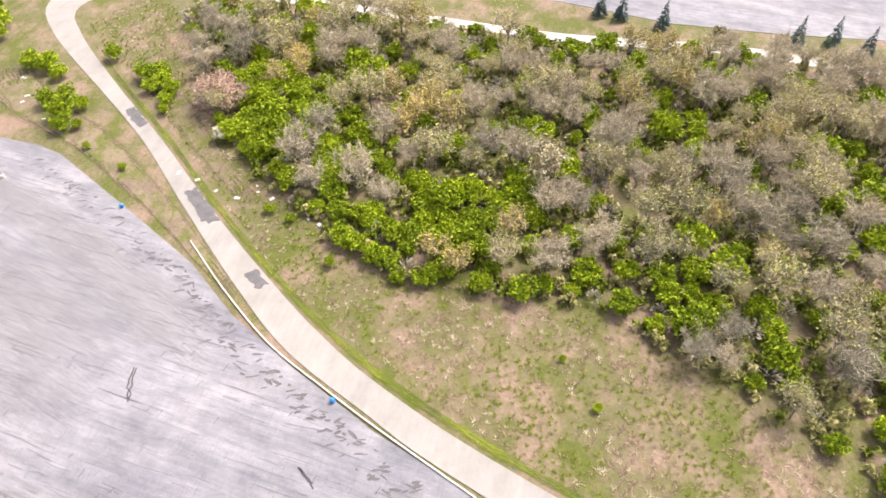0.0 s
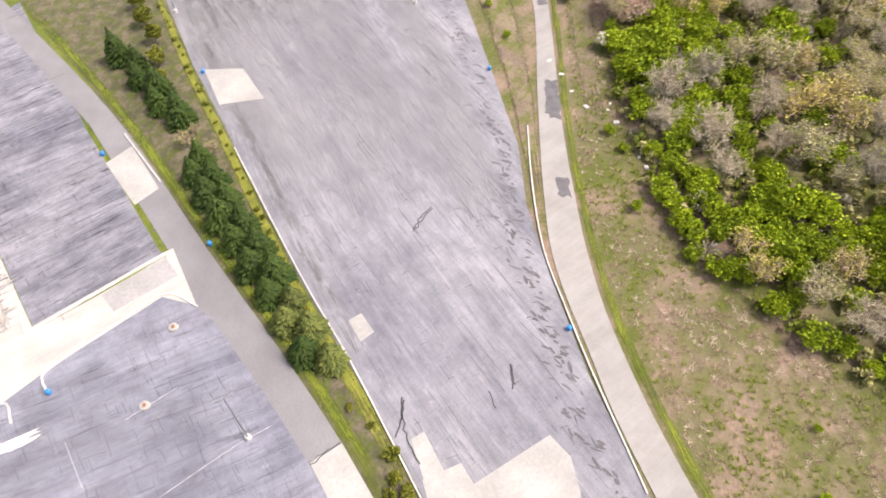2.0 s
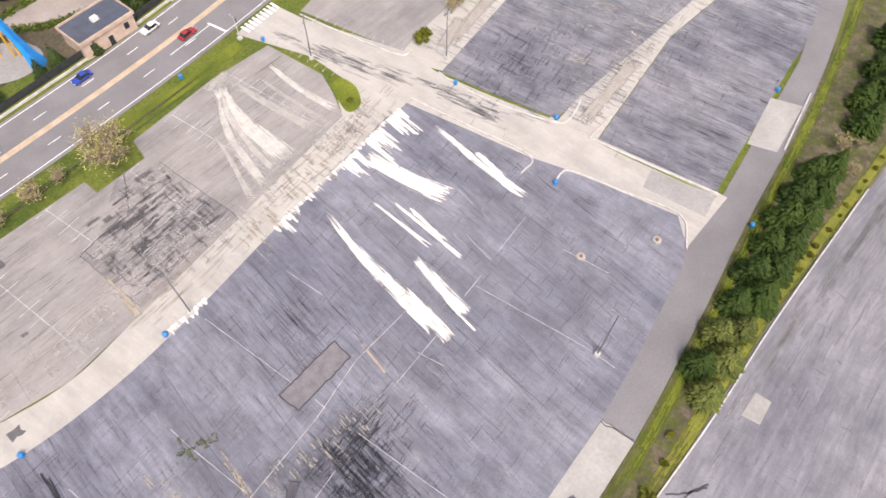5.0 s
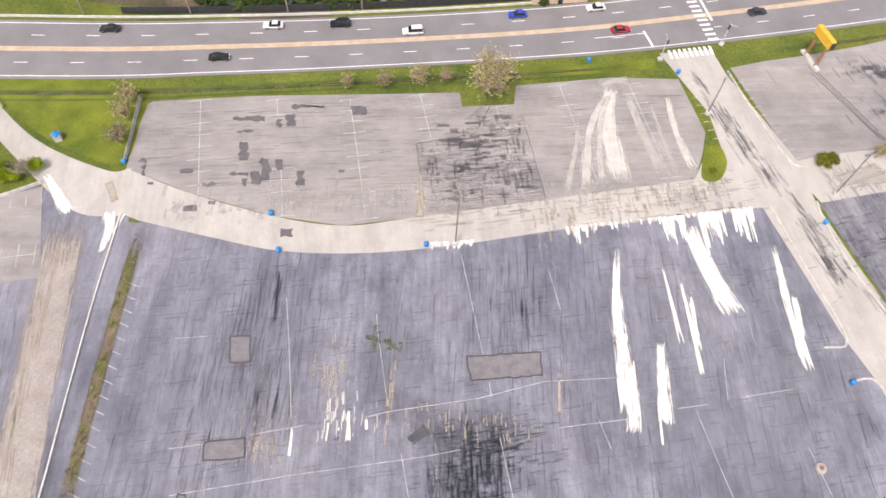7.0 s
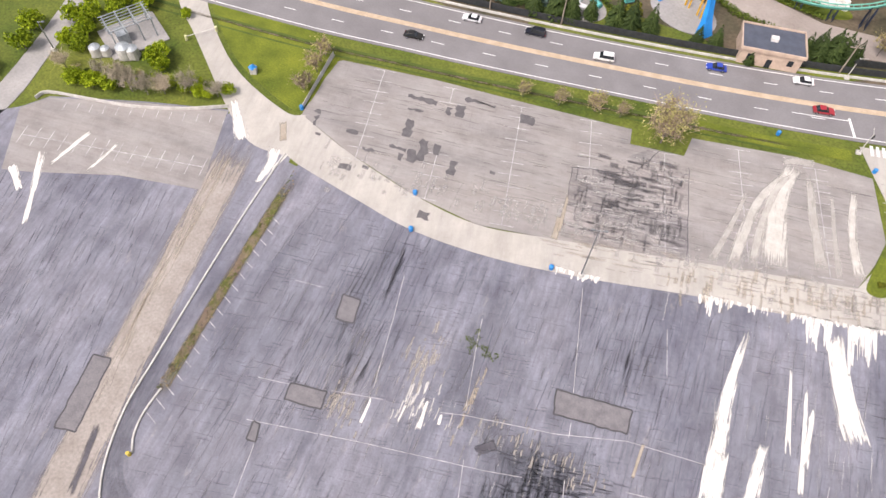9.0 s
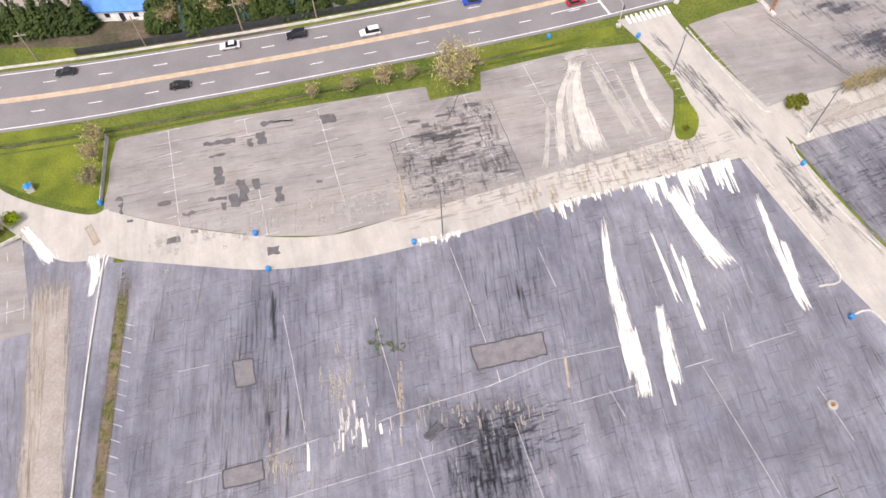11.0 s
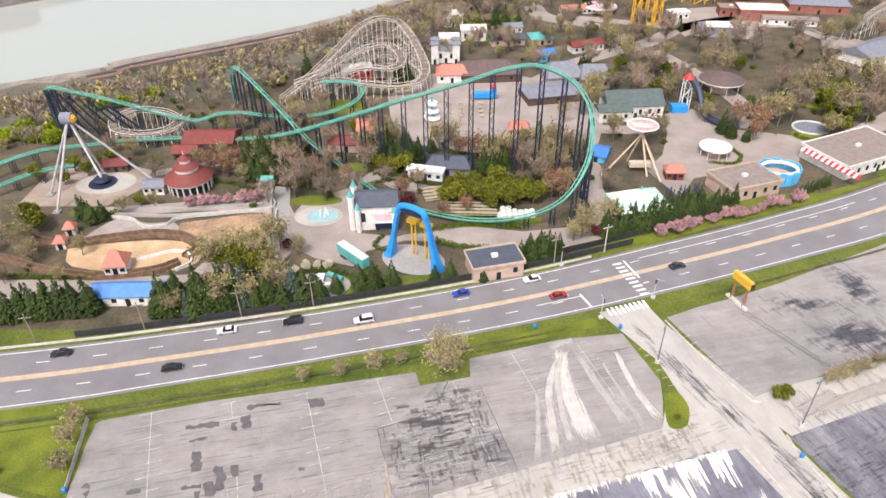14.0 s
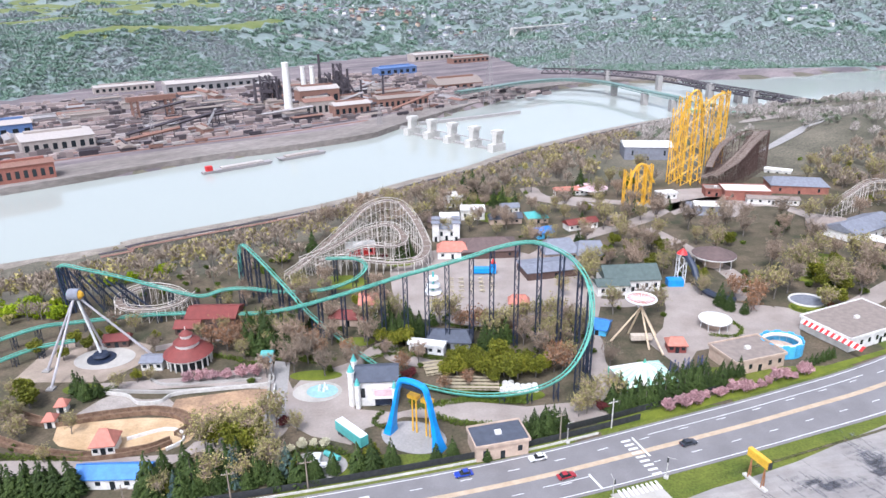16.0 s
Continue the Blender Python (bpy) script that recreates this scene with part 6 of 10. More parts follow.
def gantry(x0, y0, x1, y1):
    """A gold beam on two rusty braced legs, standing on a white sill."""
    turn = math.degrees(math.atan2(y1 - y0, x1 - x0))
    root = thing("sign_gantry", (x0 + x1) / 2, (y0 + y1) / 2, 0, turn, "gold sign beam on two rusty legs over a white sill", "sign")
    L = math.hypot(x1 - x0, y1 - y0) / 2
    bm = bmesh.new()
    box(bm, -L - 0.8, L + 0.8, -0.5, 0.5, 0, 0.5)
    part("sill", bm, KERB, root)
    for s in (-1, 1):
        bm = bmesh.new()
        tube(bm, (s * L * 0.75, -0.35, 0.5), (s * L * 0.75, 0, 6), 0.16, None, 6)
        tube(bm, (s * L * 0.75, 0.5, 0.5), (s * L * 0.75, 0, 6), 0.16, None, 6)
        part("leg", bm, FLUME_RUST, root)
    bm = bmesh.new()
    box(bm, -L - 0.4, L + 0.4, -0.6, 0.6, 6, 8.2)
    bmesh.ops.bevel(bm, geom=bm.edges[:], offset=0.12, segments=1, affect="EDGES")
    part("beam", bm, surface("gold_sign_panel", (0.62, 0.36, 0.03), (0.75, 0.46, 0.05), 1.0, 0.5), root)
    bm = bmesh.new()
    box(bm, L + 0.4, L + 0.7, -0.5, 0.5, 6.2, 7.9)
    part("end_plate", bm, DARK_FENCE, root)
    return root


gantry(70.6, 130.2, 72.5, 125.3)

# the west corner: gate, kiosk, substation, tanks, barrier
root = thing("pipe_gate", -103.2, 82.6, 0, 0, "white pipe gate across the drive with yellow-capped posts", "gate")
for x, y in ((-2, -2.8), (2, 2.9)):
    bm = bmesh.new()
    drum(bm, x, y, 0, 1.3, 0.3, 0.3, 10)
    part("post", bm, surface("pale_yellow_cap", (0.6, 0.58, 0.3), (0.7, 0.68, 0.4), 2.0), root)
bm = bmesh.new()
tube(bm, (-2, -2.8, 1.0), (2, 2.9, 1.0), 0.1, None, 6)
part("bar", bm, KERB, root)
root = thing("blue_kiosk", -86, 79, 0, 30, "small blue and white booth on the lawn", "kiosk")
bm = bmesh.new()
box(bm, -0.7, 0.7, -0.7, 0.7, 0, 1.6)
part("wall", bm, KERB, root)
bm = bmesh.new()
drum(bm, 0, 0, 1.6, 2.2, 1.1, 0.2, 4)
part("roof", bm, BARREL_BLUE, root)
GALV = surface("galvanised_frame", (0.3, 0.33, 0.35), (0.45, 0.48, 0.5), 1.0, 0.5, 0.3)
root = thing("substation", -116.5, 75, 0, 62, "small electrical substation with a galvanised frame", "substation")
bm = bmesh.new()
box(bm, -6.5, 6.5, -5.5, 5.5, 0, 0.15)
part("pad", bm, CONCRETE_GREY, root)
for i in range(4):
    for sy in (-3, 3):
        bm = bmesh.new()
        box(bm, -4.6 + i * 3, -4.35 + i * 3, sy - 0.12, sy + 0.12, 0.1, 5)
        part("post", bm, GALV, root)
    bm = bmesh.new()
    box(bm, -4.6 + i * 3, -4.35 + i * 3, -3.4, 3.4, 4.8, 5.05)
    part("cross_beam", bm, GALV, root)
for k in range(7):
    bm = bmesh.new()
    box(bm, -5.2, 5.2, -3.1 + k, -2.95 + k, 5.05, 5.2)
    part("bus_bar", bm, GALV, root)
bm = bmesh.new()
box(bm, -3.5, -1, -2, 1, 0.1, 2.6)
part("transformer", bm, GALV, root)
for x, y, s in ((-119, 66.3, 1.2), (-117.2, 67.4, 1.0), (-113.2, 69.0, 1.5), (-111.6, 69.8, 1.3)):
    root = thing("white_tank", x, y, 0, 30, "rounded white metal tank behind the substation", "tank", "white tanks")
    bm = bmesh.new()
    drum(bm, 0, 0, 0.3, 2.0 * s, 1.1 * s, 1.05 * s, 14)
    part("shell", bm, KERB, root)
    bm = bmesh.new()
    drum(bm, 0, 0, 2.0 * s, 2.4 * s, 1.05 * s, 0.4, 14)
    part("cap", bm, GALV, root)
    bm = bmesh.new()
    box(bm, -0.9 * s, 0.9 * s, -0.9 * s, 0.9 * s, 0, 0.3)
    part("cradle", bm, CONCRETE_GREY, root)
ribbon("guard_rail", smooth([(-121, 50, 0), (-119.9, 52.5, 0), (-111.9, 55, 0), (-102.2, 58, 0), (-92.7, 62.5, 0), (-84.5, 68, 0)], 4), 0.25, 0.0, KERB, None, 0.8, "pale guard rail along the end of the lot", "guard rail", "")
slab("side_road", smooth([(-124, 40), (-125, 50), (-128.5, 62), (-133, 80), (-140, 100)], 4) + smooth([(-147, 98), (-139, 78), (-133.5, 60), (-130, 44), (-130, 36)], 4), 0.0, CONCRETE_GREY, "grey side road below the lot", "road")
lamp_post(-128.2, 62.6, 8, 30, 1)
ribbon("fence_rail", [(-73.9, 92.4), (-70.7, 75.5)], 0.12, 0.0, KERB, None, 1.1, "pale rail fence beside the upper lot", "fence", "")

# ---- the amusement park across the highway ----
def paint(name, c, rough=0.5, metal=0.0, worn=0.12):
    return surface(name, tuple(v * 0.82 for v in c), tuple(min(v * 1.1, 0.9) for v in c), 0.6, rough, metal, 5.0, worn, (1, 1, 1), 0, 0.05)


GREEN_STEEL = paint("sea_green_steel", (0.12, 0.4, 0.32))
DARK_STEEL = paint("dark_blue_steel", (0.02, 0.03, 0.06))
WHITE_STEEL = paint("white_steel", (0.72, 0.72, 0.72))
WHITE_WALL = paint("white_wall", (0.7, 0.68, 0.65), 0.8)
WHITE_WOOD = paint("white_painted_timber", (0.62, 0.57, 0.52), 0.8)
BROWN_WOOD = paint("dark_brown_timber", (0.1, 0.06, 0.05), 0.85)
YELLOW_STEEL = paint("yellow_steel", (0.75, 0.42, 0.03))
BLUE_PAINT = paint("bright_blue_paint", (0.02, 0.28, 0.75), 0.35)
SKY_BLUE = paint("sky_blue_panel", (0.1, 0.45, 0.75), 0.4)
RED_ROOF = paint("dark_red_roof", (0.19, 0.042, 0.036), 0.7)
CORAL_ROOF = paint("coral_roof", (0.5, 0.19, 0.14), 0.75)
BLUE_ROOF = paint("blue_metal_roof", (0.05, 0.2, 0.55), 0.5)
SLATE = paint("slate_grey_roof", (0.075, 0.085, 0.115), 0.7)
GREY_ROOF = paint("weathered_grey_roof", (0.2, 0.21, 0.25), 0.8)
BROWN_ROOF = paint("brown_shingle_roof", (0.13, 0.09, 0.085), 0.85)
GREEN_ROOF = paint("grey_green_roof", (0.09, 0.12, 0.115), 0.8)
TAUPE_ROOF = paint("taupe_flat_roof", (0.25, 0.205, 0.18), 0.85)
BEIGE_WALL = paint("beige_wall", (0.5, 0.38, 0.3), 0.85)
PINK_WALL = paint("pale_pink_wall", (0.65, 0.45, 0.48), 0.8)
MINT = paint("mint_canvas", (0.4, 0.68, 0.56), 0.7)
MINT_DARK = paint("green_canvas_stripe", (0.1, 0.42, 0.3), 0.7)
TEAL = paint("teal_panel", (0.1, 0.4, 0.38), 0.5)
RED_PAINT = paint("red_paint", (0.55, 0.03, 0.03), 0.5)
BRICK_WALL = paint("red_brick_wall", (0.3, 0.12, 0.09), 0.9)
DARK_GLASS = paint("dark_window_glass", (0.02, 0.025, 0.03), 0.15)
POOL = paint("painted_pool_floor", (0.3, 0.48, 0.5), 0.3)
RUST_BED = surface("dry_orange_pond_bed", (0.2, 0.13, 0.09), (0.52, 0.34, 0.2), 0.12, 0.95, 0, 1.2, 0.3)
FLUME_BED = surface("tan_flume_basin", (0.42, 0.28, 0.15), (0.58, 0.42, 0.26), 0.15, 0.95, 0, 1.5, 0.2)
PAVING = surface("pinkish_park_paving", (0.26, 0.218, 0.195), (0.36, 0.31, 0.28), 0.1, 0.9, 0, 1.5, 0.12)
HEDGE = leaf_mat("clipped_hedge_leaves", (0.04, 0.07, 0.01), (0.11, 0.15, 0.02))


def path(pts, width, z=0.02):
    return ribbon("pavement", smooth(pts), width, z, PAVING, label="pale paved park walkway", category="walkway")


slab("pavement_plaza", [(-126, 131), (-110, 131.5), (-70, 136), (-64, 142), (-46, 143), (-43, 150), (-42, 163), (-48, 176), (-52, 186), (-78, 178), (-104, 175), (-106, 170), (-70, 173), (-54, 171), (-51, 150), (-66, 146), (-68, 141), (-92, 139.5), (-126, 139)], 0.0, PAVING, "pale paving round the water ride", "walkway")
slab("pavement_pool", [(-48, 163), (-44, 176), (-36, 182), (-27, 188), (-22, 178), (-27, 170), (-26, 160), (-14, 158), (2, 164), (22, 160), (42, 163), (44, 156), (32, 152), (12, 152), (0, 155), (-12, 156), (-22, 151), (-25, 144), (-36, 148), (-44, 154)], 0.012, PAVING, "curving pale park walkway", "walkway")
slab("pavement_midway", smooth([(-23.5, 259.9), (-7.3, 282.5), (18.2, 285.1), (42.2, 273.7), (59.7, 251.1), (56.1, 222.3), (45.0, 194.3), (34.0, 194.6), (21.1, 205.6), (5.8, 210.3), (-8.1, 215.0), (-19.3, 232.0), (-23.5, 259.9)], 3)[:-1], 0.008, PAVING, "paved midway inside the coaster loop", "walkway")
slab("pavement_centre", smooth([(-20, 232), (-10, 224), (4, 218), (14, 224), (24, 232), (36, 236), (34, 262), (14, 276), (-8, 268), (-16, 248), (-20, 232)], 4)[:-1], 0.014, PAVING, "wide paved midway", "walkway")
slab("pavement_east", [(72, 178), (80, 190), (98, 195), (116, 196), (124, 212), (118, 222), (102, 226), (96, 244), (84, 240), (80, 222), (74, 206), (66, 196)], 0.016, PAVING, "paved midway between rides", "walkway")
path([(40, 159), (47, 170), (46, 184), (48, 198), (46, 214), (52, 226), (66, 226), (78, 230)], 7)
path([(118, 218), (134, 213), (150, 222), (175, 240)], 8)
path([(112, 226), (116, 250), (108, 280), (98, 310)], 8)
path([(30, 262), (60, 296), (98, 322), (122, 345), (160, 362)], 9)
path([(-27, 187), (-20, 196), (-16, 188), (-2, 184), (12, 183)], 6)
path([(-96, 196), (-86, 200), (-70, 204), (-62, 196), (-58, 184)], 4)
slab("pavement_swing", [(-132, 176), (-104, 176), (-97, 186), (-98, 198), (-110, 204), (-132, 200)], 0.0, surface("sandy_paving", (0.24, 0.19, 0.15), (0.36, 0.29, 0.235), 0.15, 0.95, 0, 1.5, 0.15), "sandy ground under the swing ride", "ground")
slab("lawn_verge", [(31, 143), (37, 147.5), (58.6, 154.5), (112, 175), (140, 187.5), (141, 190), (110, 177.5), (58, 158), (33, 149), (15, 142), (17, 139)], -0.02, GRASS, "mown grass verge beside the highway", "grass")


def oval(cx, cy, rx, ry, turn=0.0, n=28):
    c, s = math.cos(radians(turn)), math.sin(radians(turn))
    return [(cx + rx * math.cos(a) * c - ry * math.sin(a) * s, cy + rx * math.cos(a) * s + ry * math.sin(a) * c) for a in (2 * math.pi * i / n for i in range(n))]


for cx, cy, rx, ry in ((-42, 249, 10, 7), (-20, 270, 7, 5), (12, 169, 14, 3), (26, 361, 13, 9), (-30, 199, 6, 3), (-108, 172, 6, 3), (28, 330, 12, 9), (150, 250, 14, 8), (158, 268, 12, 6), (134, 220, 10, 6), (16, 166, 12, 4), (-40, 178, 8, 3)):
    slab("lawn", oval(cx, cy, rx, ry), 0.03, GRASS, "small bright green park lawn", "grass")


# water ride: dry ponds, flume, walls and kiosks
slab("pond_bed", smooth([(-78.3, 165.9), (-53.0, 170.7), (-50.8, 157.9), (-68.8, 154.8), (-76.8, 159.8), (-78.3, 165.9)], 3)[:-1], 0.03, RUST_BED, "drained pond with orange-brown bed", "pond")
slab("pond_bed_sand", smooth([(-104, 158), (-98, 168.5), (-88, 166), (-80, 166), (-76, 159), (-86, 161), (-104, 158)], 3)[:-1], 0.025, SAND, "sandy drained pond", "pond")
slab("pond_bed_flume", smooth([(-106, 154), (-84, 157), (-70, 155), (-67, 149), (-70, 144), (-81, 142), (-101, 145), (-106, 154)], 3)[:-1], 0.035, FLUME_BED, "tan basin inside the log flume loop", "pond")


def walled(name, pts, width, high, material, label, category, n=6):
    return ribbon(name, smooth(pts, n), width, 0.0, material, None, high, label, category, "")


walled("balustrade", [(-101, 169), (-93, 167.5), (-88, 163.5), (-82, 164), (-79, 168), (-66, 170.5), (-52.7, 173.2), (-54, 180), (-54.7, 184)], 0.4, 1.1, KERB, "white stone balustrade round the pond terrace", "balustrade")
walled("balustrade", [(-51, 172), (-50, 165), (-49.5, 157)], 0.35, 1.1, KERB, "white stone balustrade beside a walkway", "balustrade")
walled("balustrade", [(-84, 147), (-76, 151), (-71, 150), (-69, 146), (-72, 142.5)], 0.5, 0.9, WHITE_WALL, "low white wall round the flume turn", "balustrade")
FLUME = surface("brown_flume_timber", (0.12, 0.07, 0.045), (0.24, 0.155, 0.1), 0.8, 0.85, 0, 4.0, 0.25)


def flume(pts, wide=2.6):
    root = thing("log_flume", 0, 0, 0, 0, "brown timber log flume trough, empty of water", "flume")
    line = smooth(pts, 6)
    off = []
    for side in (-1, 1):
        edge = []
        for i, p in enumerate(line):
            d = (line[min(i + 1, len(line) - 1)] - line[max(i - 1, 0)]).normalized()
            edge.append((p.x - d.y * side * wide / 2, p.y + d.x * side * wide / 2))
        ribbon("side_wall", edge, 0.3, 0.05, FLUME, root, 1.3)
    ribbon("trough", [(p.x, p.y) for p in line], wide, 0.3, FLUME, root)
    return root


flume([(-150, 168, 0), (-126, 161, 0), (-109, 154.6, 0), (-95, 157.5, 0), (-83, 159.5, 0), (-74, 157.5, 0), (-69, 152.5, 0), (-71, 148, 0)])
flume([(-150, 150, 0), (-125, 149, 0), (-108, 143, 0), (-92, 139.8, 0), (-78, 142.2, 0), (-72, 146, 0)], 2.0)


def house(name, label, cx, cy, w, d, h, rh, turn, wall, roof, kind="gable", category="building", hip=0.0, windows=3, over=0.5):
    """Walls on a plinth, a pitched, hipped or flat roof, a door and windows."""
    root = thing(name, cx, cy, 0, turn, label, category)
    bm = bmesh.new()
    box(bm, -w / 2, w / 2, -d / 2, d / 2, 0, h)
    part("wall", bm, wall, root)
    bm = bmesh.new()
    if kind == "flat":
        box(bm, -w / 2 - 0.3, w / 2 + 0.3, -d / 2 - 0.3, d / 2 + 0.3, h, h + 0.35)
        part("roof", bm, roof, root)
        for x0, x1, y0, y1 in ((-w / 2 - 0.4, w / 2 + 0.4, -d / 2 - 0.45, -d / 2 - 0.15), (-w / 2 - 0.4, w / 2 + 0.4, d / 2 + 0.15, d / 2 + 0.45), (-w / 2 - 0.45, -w / 2 - 0.15, -d / 2, d / 2), (w / 2 + 0.15, w / 2 + 0.45, -d / 2, d / 2)):
            bm = bmesh.new()
            box(bm, x0, x1, y0, y1, h - 0.1, h + 0.75)
            part("parapet", bm, wall, root)
        bm = bmesh.new()
        box(bm, -0.8, 0.8, -0.6, 0.6, h + 0.35, h + 1.2)
        part("roof_unit", bm, WHITE_WALL, root)
    else:
        gable(bm, -w / 2, w / 2, -d / 2, d / 2, h, h + rh, over, 0.25, hip)
        part("roof", bm, roof, root)
        bm = bmesh.new()
        box(bm, -w / 2 - over + hip, w / 2 + over - hip, -0.12, 0.12, h + rh - 0.05, h + rh + 0.12)
        part("ridge_cap", bm, roof, root)
    bm = bmesh.new()
    box(bm, -0.6, 0.6, -d / 2 - 0.08, -d / 2 + 0.05, 0, min(2.3, h * 0.75))
    part("door", bm, DARK_GLASS, root)
    for i in range(windows):
        x = -w / 2 + w * (i + 0.5) / windows
        if abs(x) < 1.2:
            continue
        bm = bmesh.new()
        box(bm, x - 0.6, x + 0.6, -d / 2 - 0.06, -d / 2 + 0.05, h * 0.35, h * 0.72)
        part("window", bm, DARK_GLASS, root)
    return root


house("office_building", "beige flat-roofed office building beside the highway", 12.5, 141.8, 13.5, 8, 4.2, 0, 14, BEIGE_WALL, SLATE, "flat")
funhouse = house("funhouse", "white and pink funhouse with a slate roof", -20, 166, 11.5, 9, 8, 2.2, 3, WHITE_WALL, SLATE, "gable", hip=0.0)
bm = bmesh.new()
box(bm, -0.6, 5.9, -5.5, -4.56, 3.6, 5.6)
part("pink_band", bm, PINK_WALL, funhouse, "pale pink fascia over the entrance")
bm = bmesh.new()
box(bm, -1.2, 6.1, -6.2, -4.56, 3.2, 3.5)
part("porch_roof", bm, WHITE_WALL, funhouse)
bm = bmesh.new()
box(bm, -0.4, 5.6, -4.9, -4.56, 0.4, 3.0)
part("dark_entrance", bm, DARK_STEEL, funhouse, "dark open entrance under the porch")
house("ride_station", "long open station under a dark red roof", -82, 215, 17, 11, 4.2, 2.2, 0, BROWN_WOOD, RED_ROOF)
house("snack_pavilion", "long pavilion with a bright blue roof", -79, 131, 17, 5.5, 3.2, 2.0, 1, WHITE_WALL, BLUE_ROOF, windows=5)
house("flume_pavilion", "small pavilion with a steep coral roof", -87.5, 143.5, 5.5, 5.5, 3, 3.2, 8, WHITE_WALL, CORAL_ROOF, hip=2.2)
for x, y in ((-108, 161), (-107.5, 154)):
    house("kiosk", "little white kiosk with a coral roof", x, y, 2.6, 2.6, 2.4, 1.6, 10, WHITE_WALL, CORAL_ROOF, category="kiosk", hip=1.2, windows=0)
house("log_hut", "dark red hut beside the swing ride", -109.5, 199, 7.5, 4, 2.6, 1.6, 8, BROWN_WOOD, RED_ROOF)
house("ticket_hut", "small dark red-roofed hut", -89, 208, 8, 5, 2.6, 1.8, 0, BROWN_WOOD, RED_ROOF)
house("teal_kiosk", "small bright teal kiosk on the walkway", -56.6, 187, 3, 2.5, 3, 0.8, 0, SKY_BLUE, TEAL, category="kiosk", windows=0)
house("red_roof_house", "low building with a red roof under the coaster", -34, 213, 13, 6, 3, 2, -8, BEIGE_WALL, RED_ROOF)
house("red_gable_house", "white house with a coral gable roof", -28, 220, 6, 6, 5, 3, 0, WHITE_WALL, CORAL_ROOF)
house("slate_hall", "wide low hall with a slate blue roof", 1, 197, 14, 9, 3, 2.2, -6, GREY_ROOF, SLATE, hip=2)
house("white_trailer", "long white service trailer", -6.4, 191.5, 11.5, 2.8, 3, 0, -14, WHITE_STEEL, WHITE_WALL, "flat", "trailer", windows=4)
house("coral_cottage", "small cottage with a coral roof", 26.4, 223, 7, 5, 3, 2.4, -4, BEIGE_WALL, CORAL_ROOF, hip=1.5)
house("blue_tent", "bright blue tented stall", 52, 205, 6, 8, 2.4, 1.6, -25, SKY_BLUE, BLUE_ROOF, category="tent", windows=0)
house("green_roof_hall", "white hall with a grey-green gable roof", 71, 242, 21, 13, 5, 4, 4, WHITE_WALL, GREEN_ROOF, windows=6)
house("green_roof_annex", "low white annex with a grey-green roof", 63, 236, 12, 7, 4.2, 1.6, 4, WHITE_WALL, GREEN_ROOF)
house("red_hut", "small red-roofed ride hut", 73.4, 191, 5.5, 4.5, 2.8, 1.8, -4, RED_ROOF, CORAL_ROOF, hip=1.2)
house("games_hall", "flat taupe-roofed games hall beside the blossom", 92.5, 183, 18, 12, 4.2, 0, 18, BEIGE_WALL, TAUPE_ROOF, "flat", windows=5)
house("arcade_hall", "long taupe-roofed arcade with a striped awning", 137, 202, 30, 18, 4.5, 0, 24, WHITE_WALL, TAUPE_ROOF, "flat", windows=8)
house("white_villa", "white villa with square corner turrets", 0.5, 300, 12, 7, 6, 1.2, 0, WHITE_WALL, GREY_ROOF, windows=5)
house("red_roof_cafe", "cafe with a wide coral roof", 3, 277, 13, 9, 3.6, 3, 0, WHITE_WALL, CORAL_ROOF, hip=2.5)
house("brown_hall", "low hall under a sprawling brown shingle roof", 19, 281, 25, 17, 3.5, 3.4, 4, BROWN_WOOD, BROWN_ROOF, hip=6)
house("grey_hall", "hall with a steep grey hipped roof", 49, 274, 15, 13, 4, 4.5, 8, BEIGE_WALL, GREY_ROOF, hip=3)
house("grey_pavilion", "pavilion under a pale grey-blue roof", 62, 272, 12, 14, 4, 4, 0, BEIGE_WALL, GREY_ROOF, hip=2)
house("white_red_station", "white station with a flat red-edged roof", -38, 282, 12, 8, 4, 1, 12, RED_PAINT, WHITE_WALL)
house("white_warehouse", "large white shed near the river", 140, 462, 32, 22, 9, 2, -6, GREY_ROOF, WHITE_WALL)
house("brick_hall", "red brick hall with a pale roof", 166, 360, 24, 14, 5, 0, -8, BRICK_WALL, WHITE_WALL, "flat")
house("grey_roof_hall", "long hall with a blue-grey roof", 200, 372, 30, 18, 5, 3, -12, BRICK_WALL, GREY_ROOF, hip=3)
house("long_shed", "long low shed with a weathered grey roof", 195, 300, 34, 16, 4, 3.5, 30, WHITE_WALL, GREY_ROOF)
house("white_shop", "white flat-roofed shop by the garden", 14, 330, 12, 8, 5, 0, 0, WHITE_WALL, WHITE_WALL, "flat")
house("slate_shop", "long low shop with a slate roof", 30, 322, 16, 7, 3, 2, 6, BEIGE_WALL, SLATE)
house("teal_shop", "round-cornered shop with a teal roof", 46, 324, 10, 10, 3, 2, 6, BEIGE_WALL, TEAL, hip=4)
house("blue_shed", "small bright blue shed", 46, 300, 8, 6, 3, 2, 20, SKY_BLUE, BLUE_ROOF)


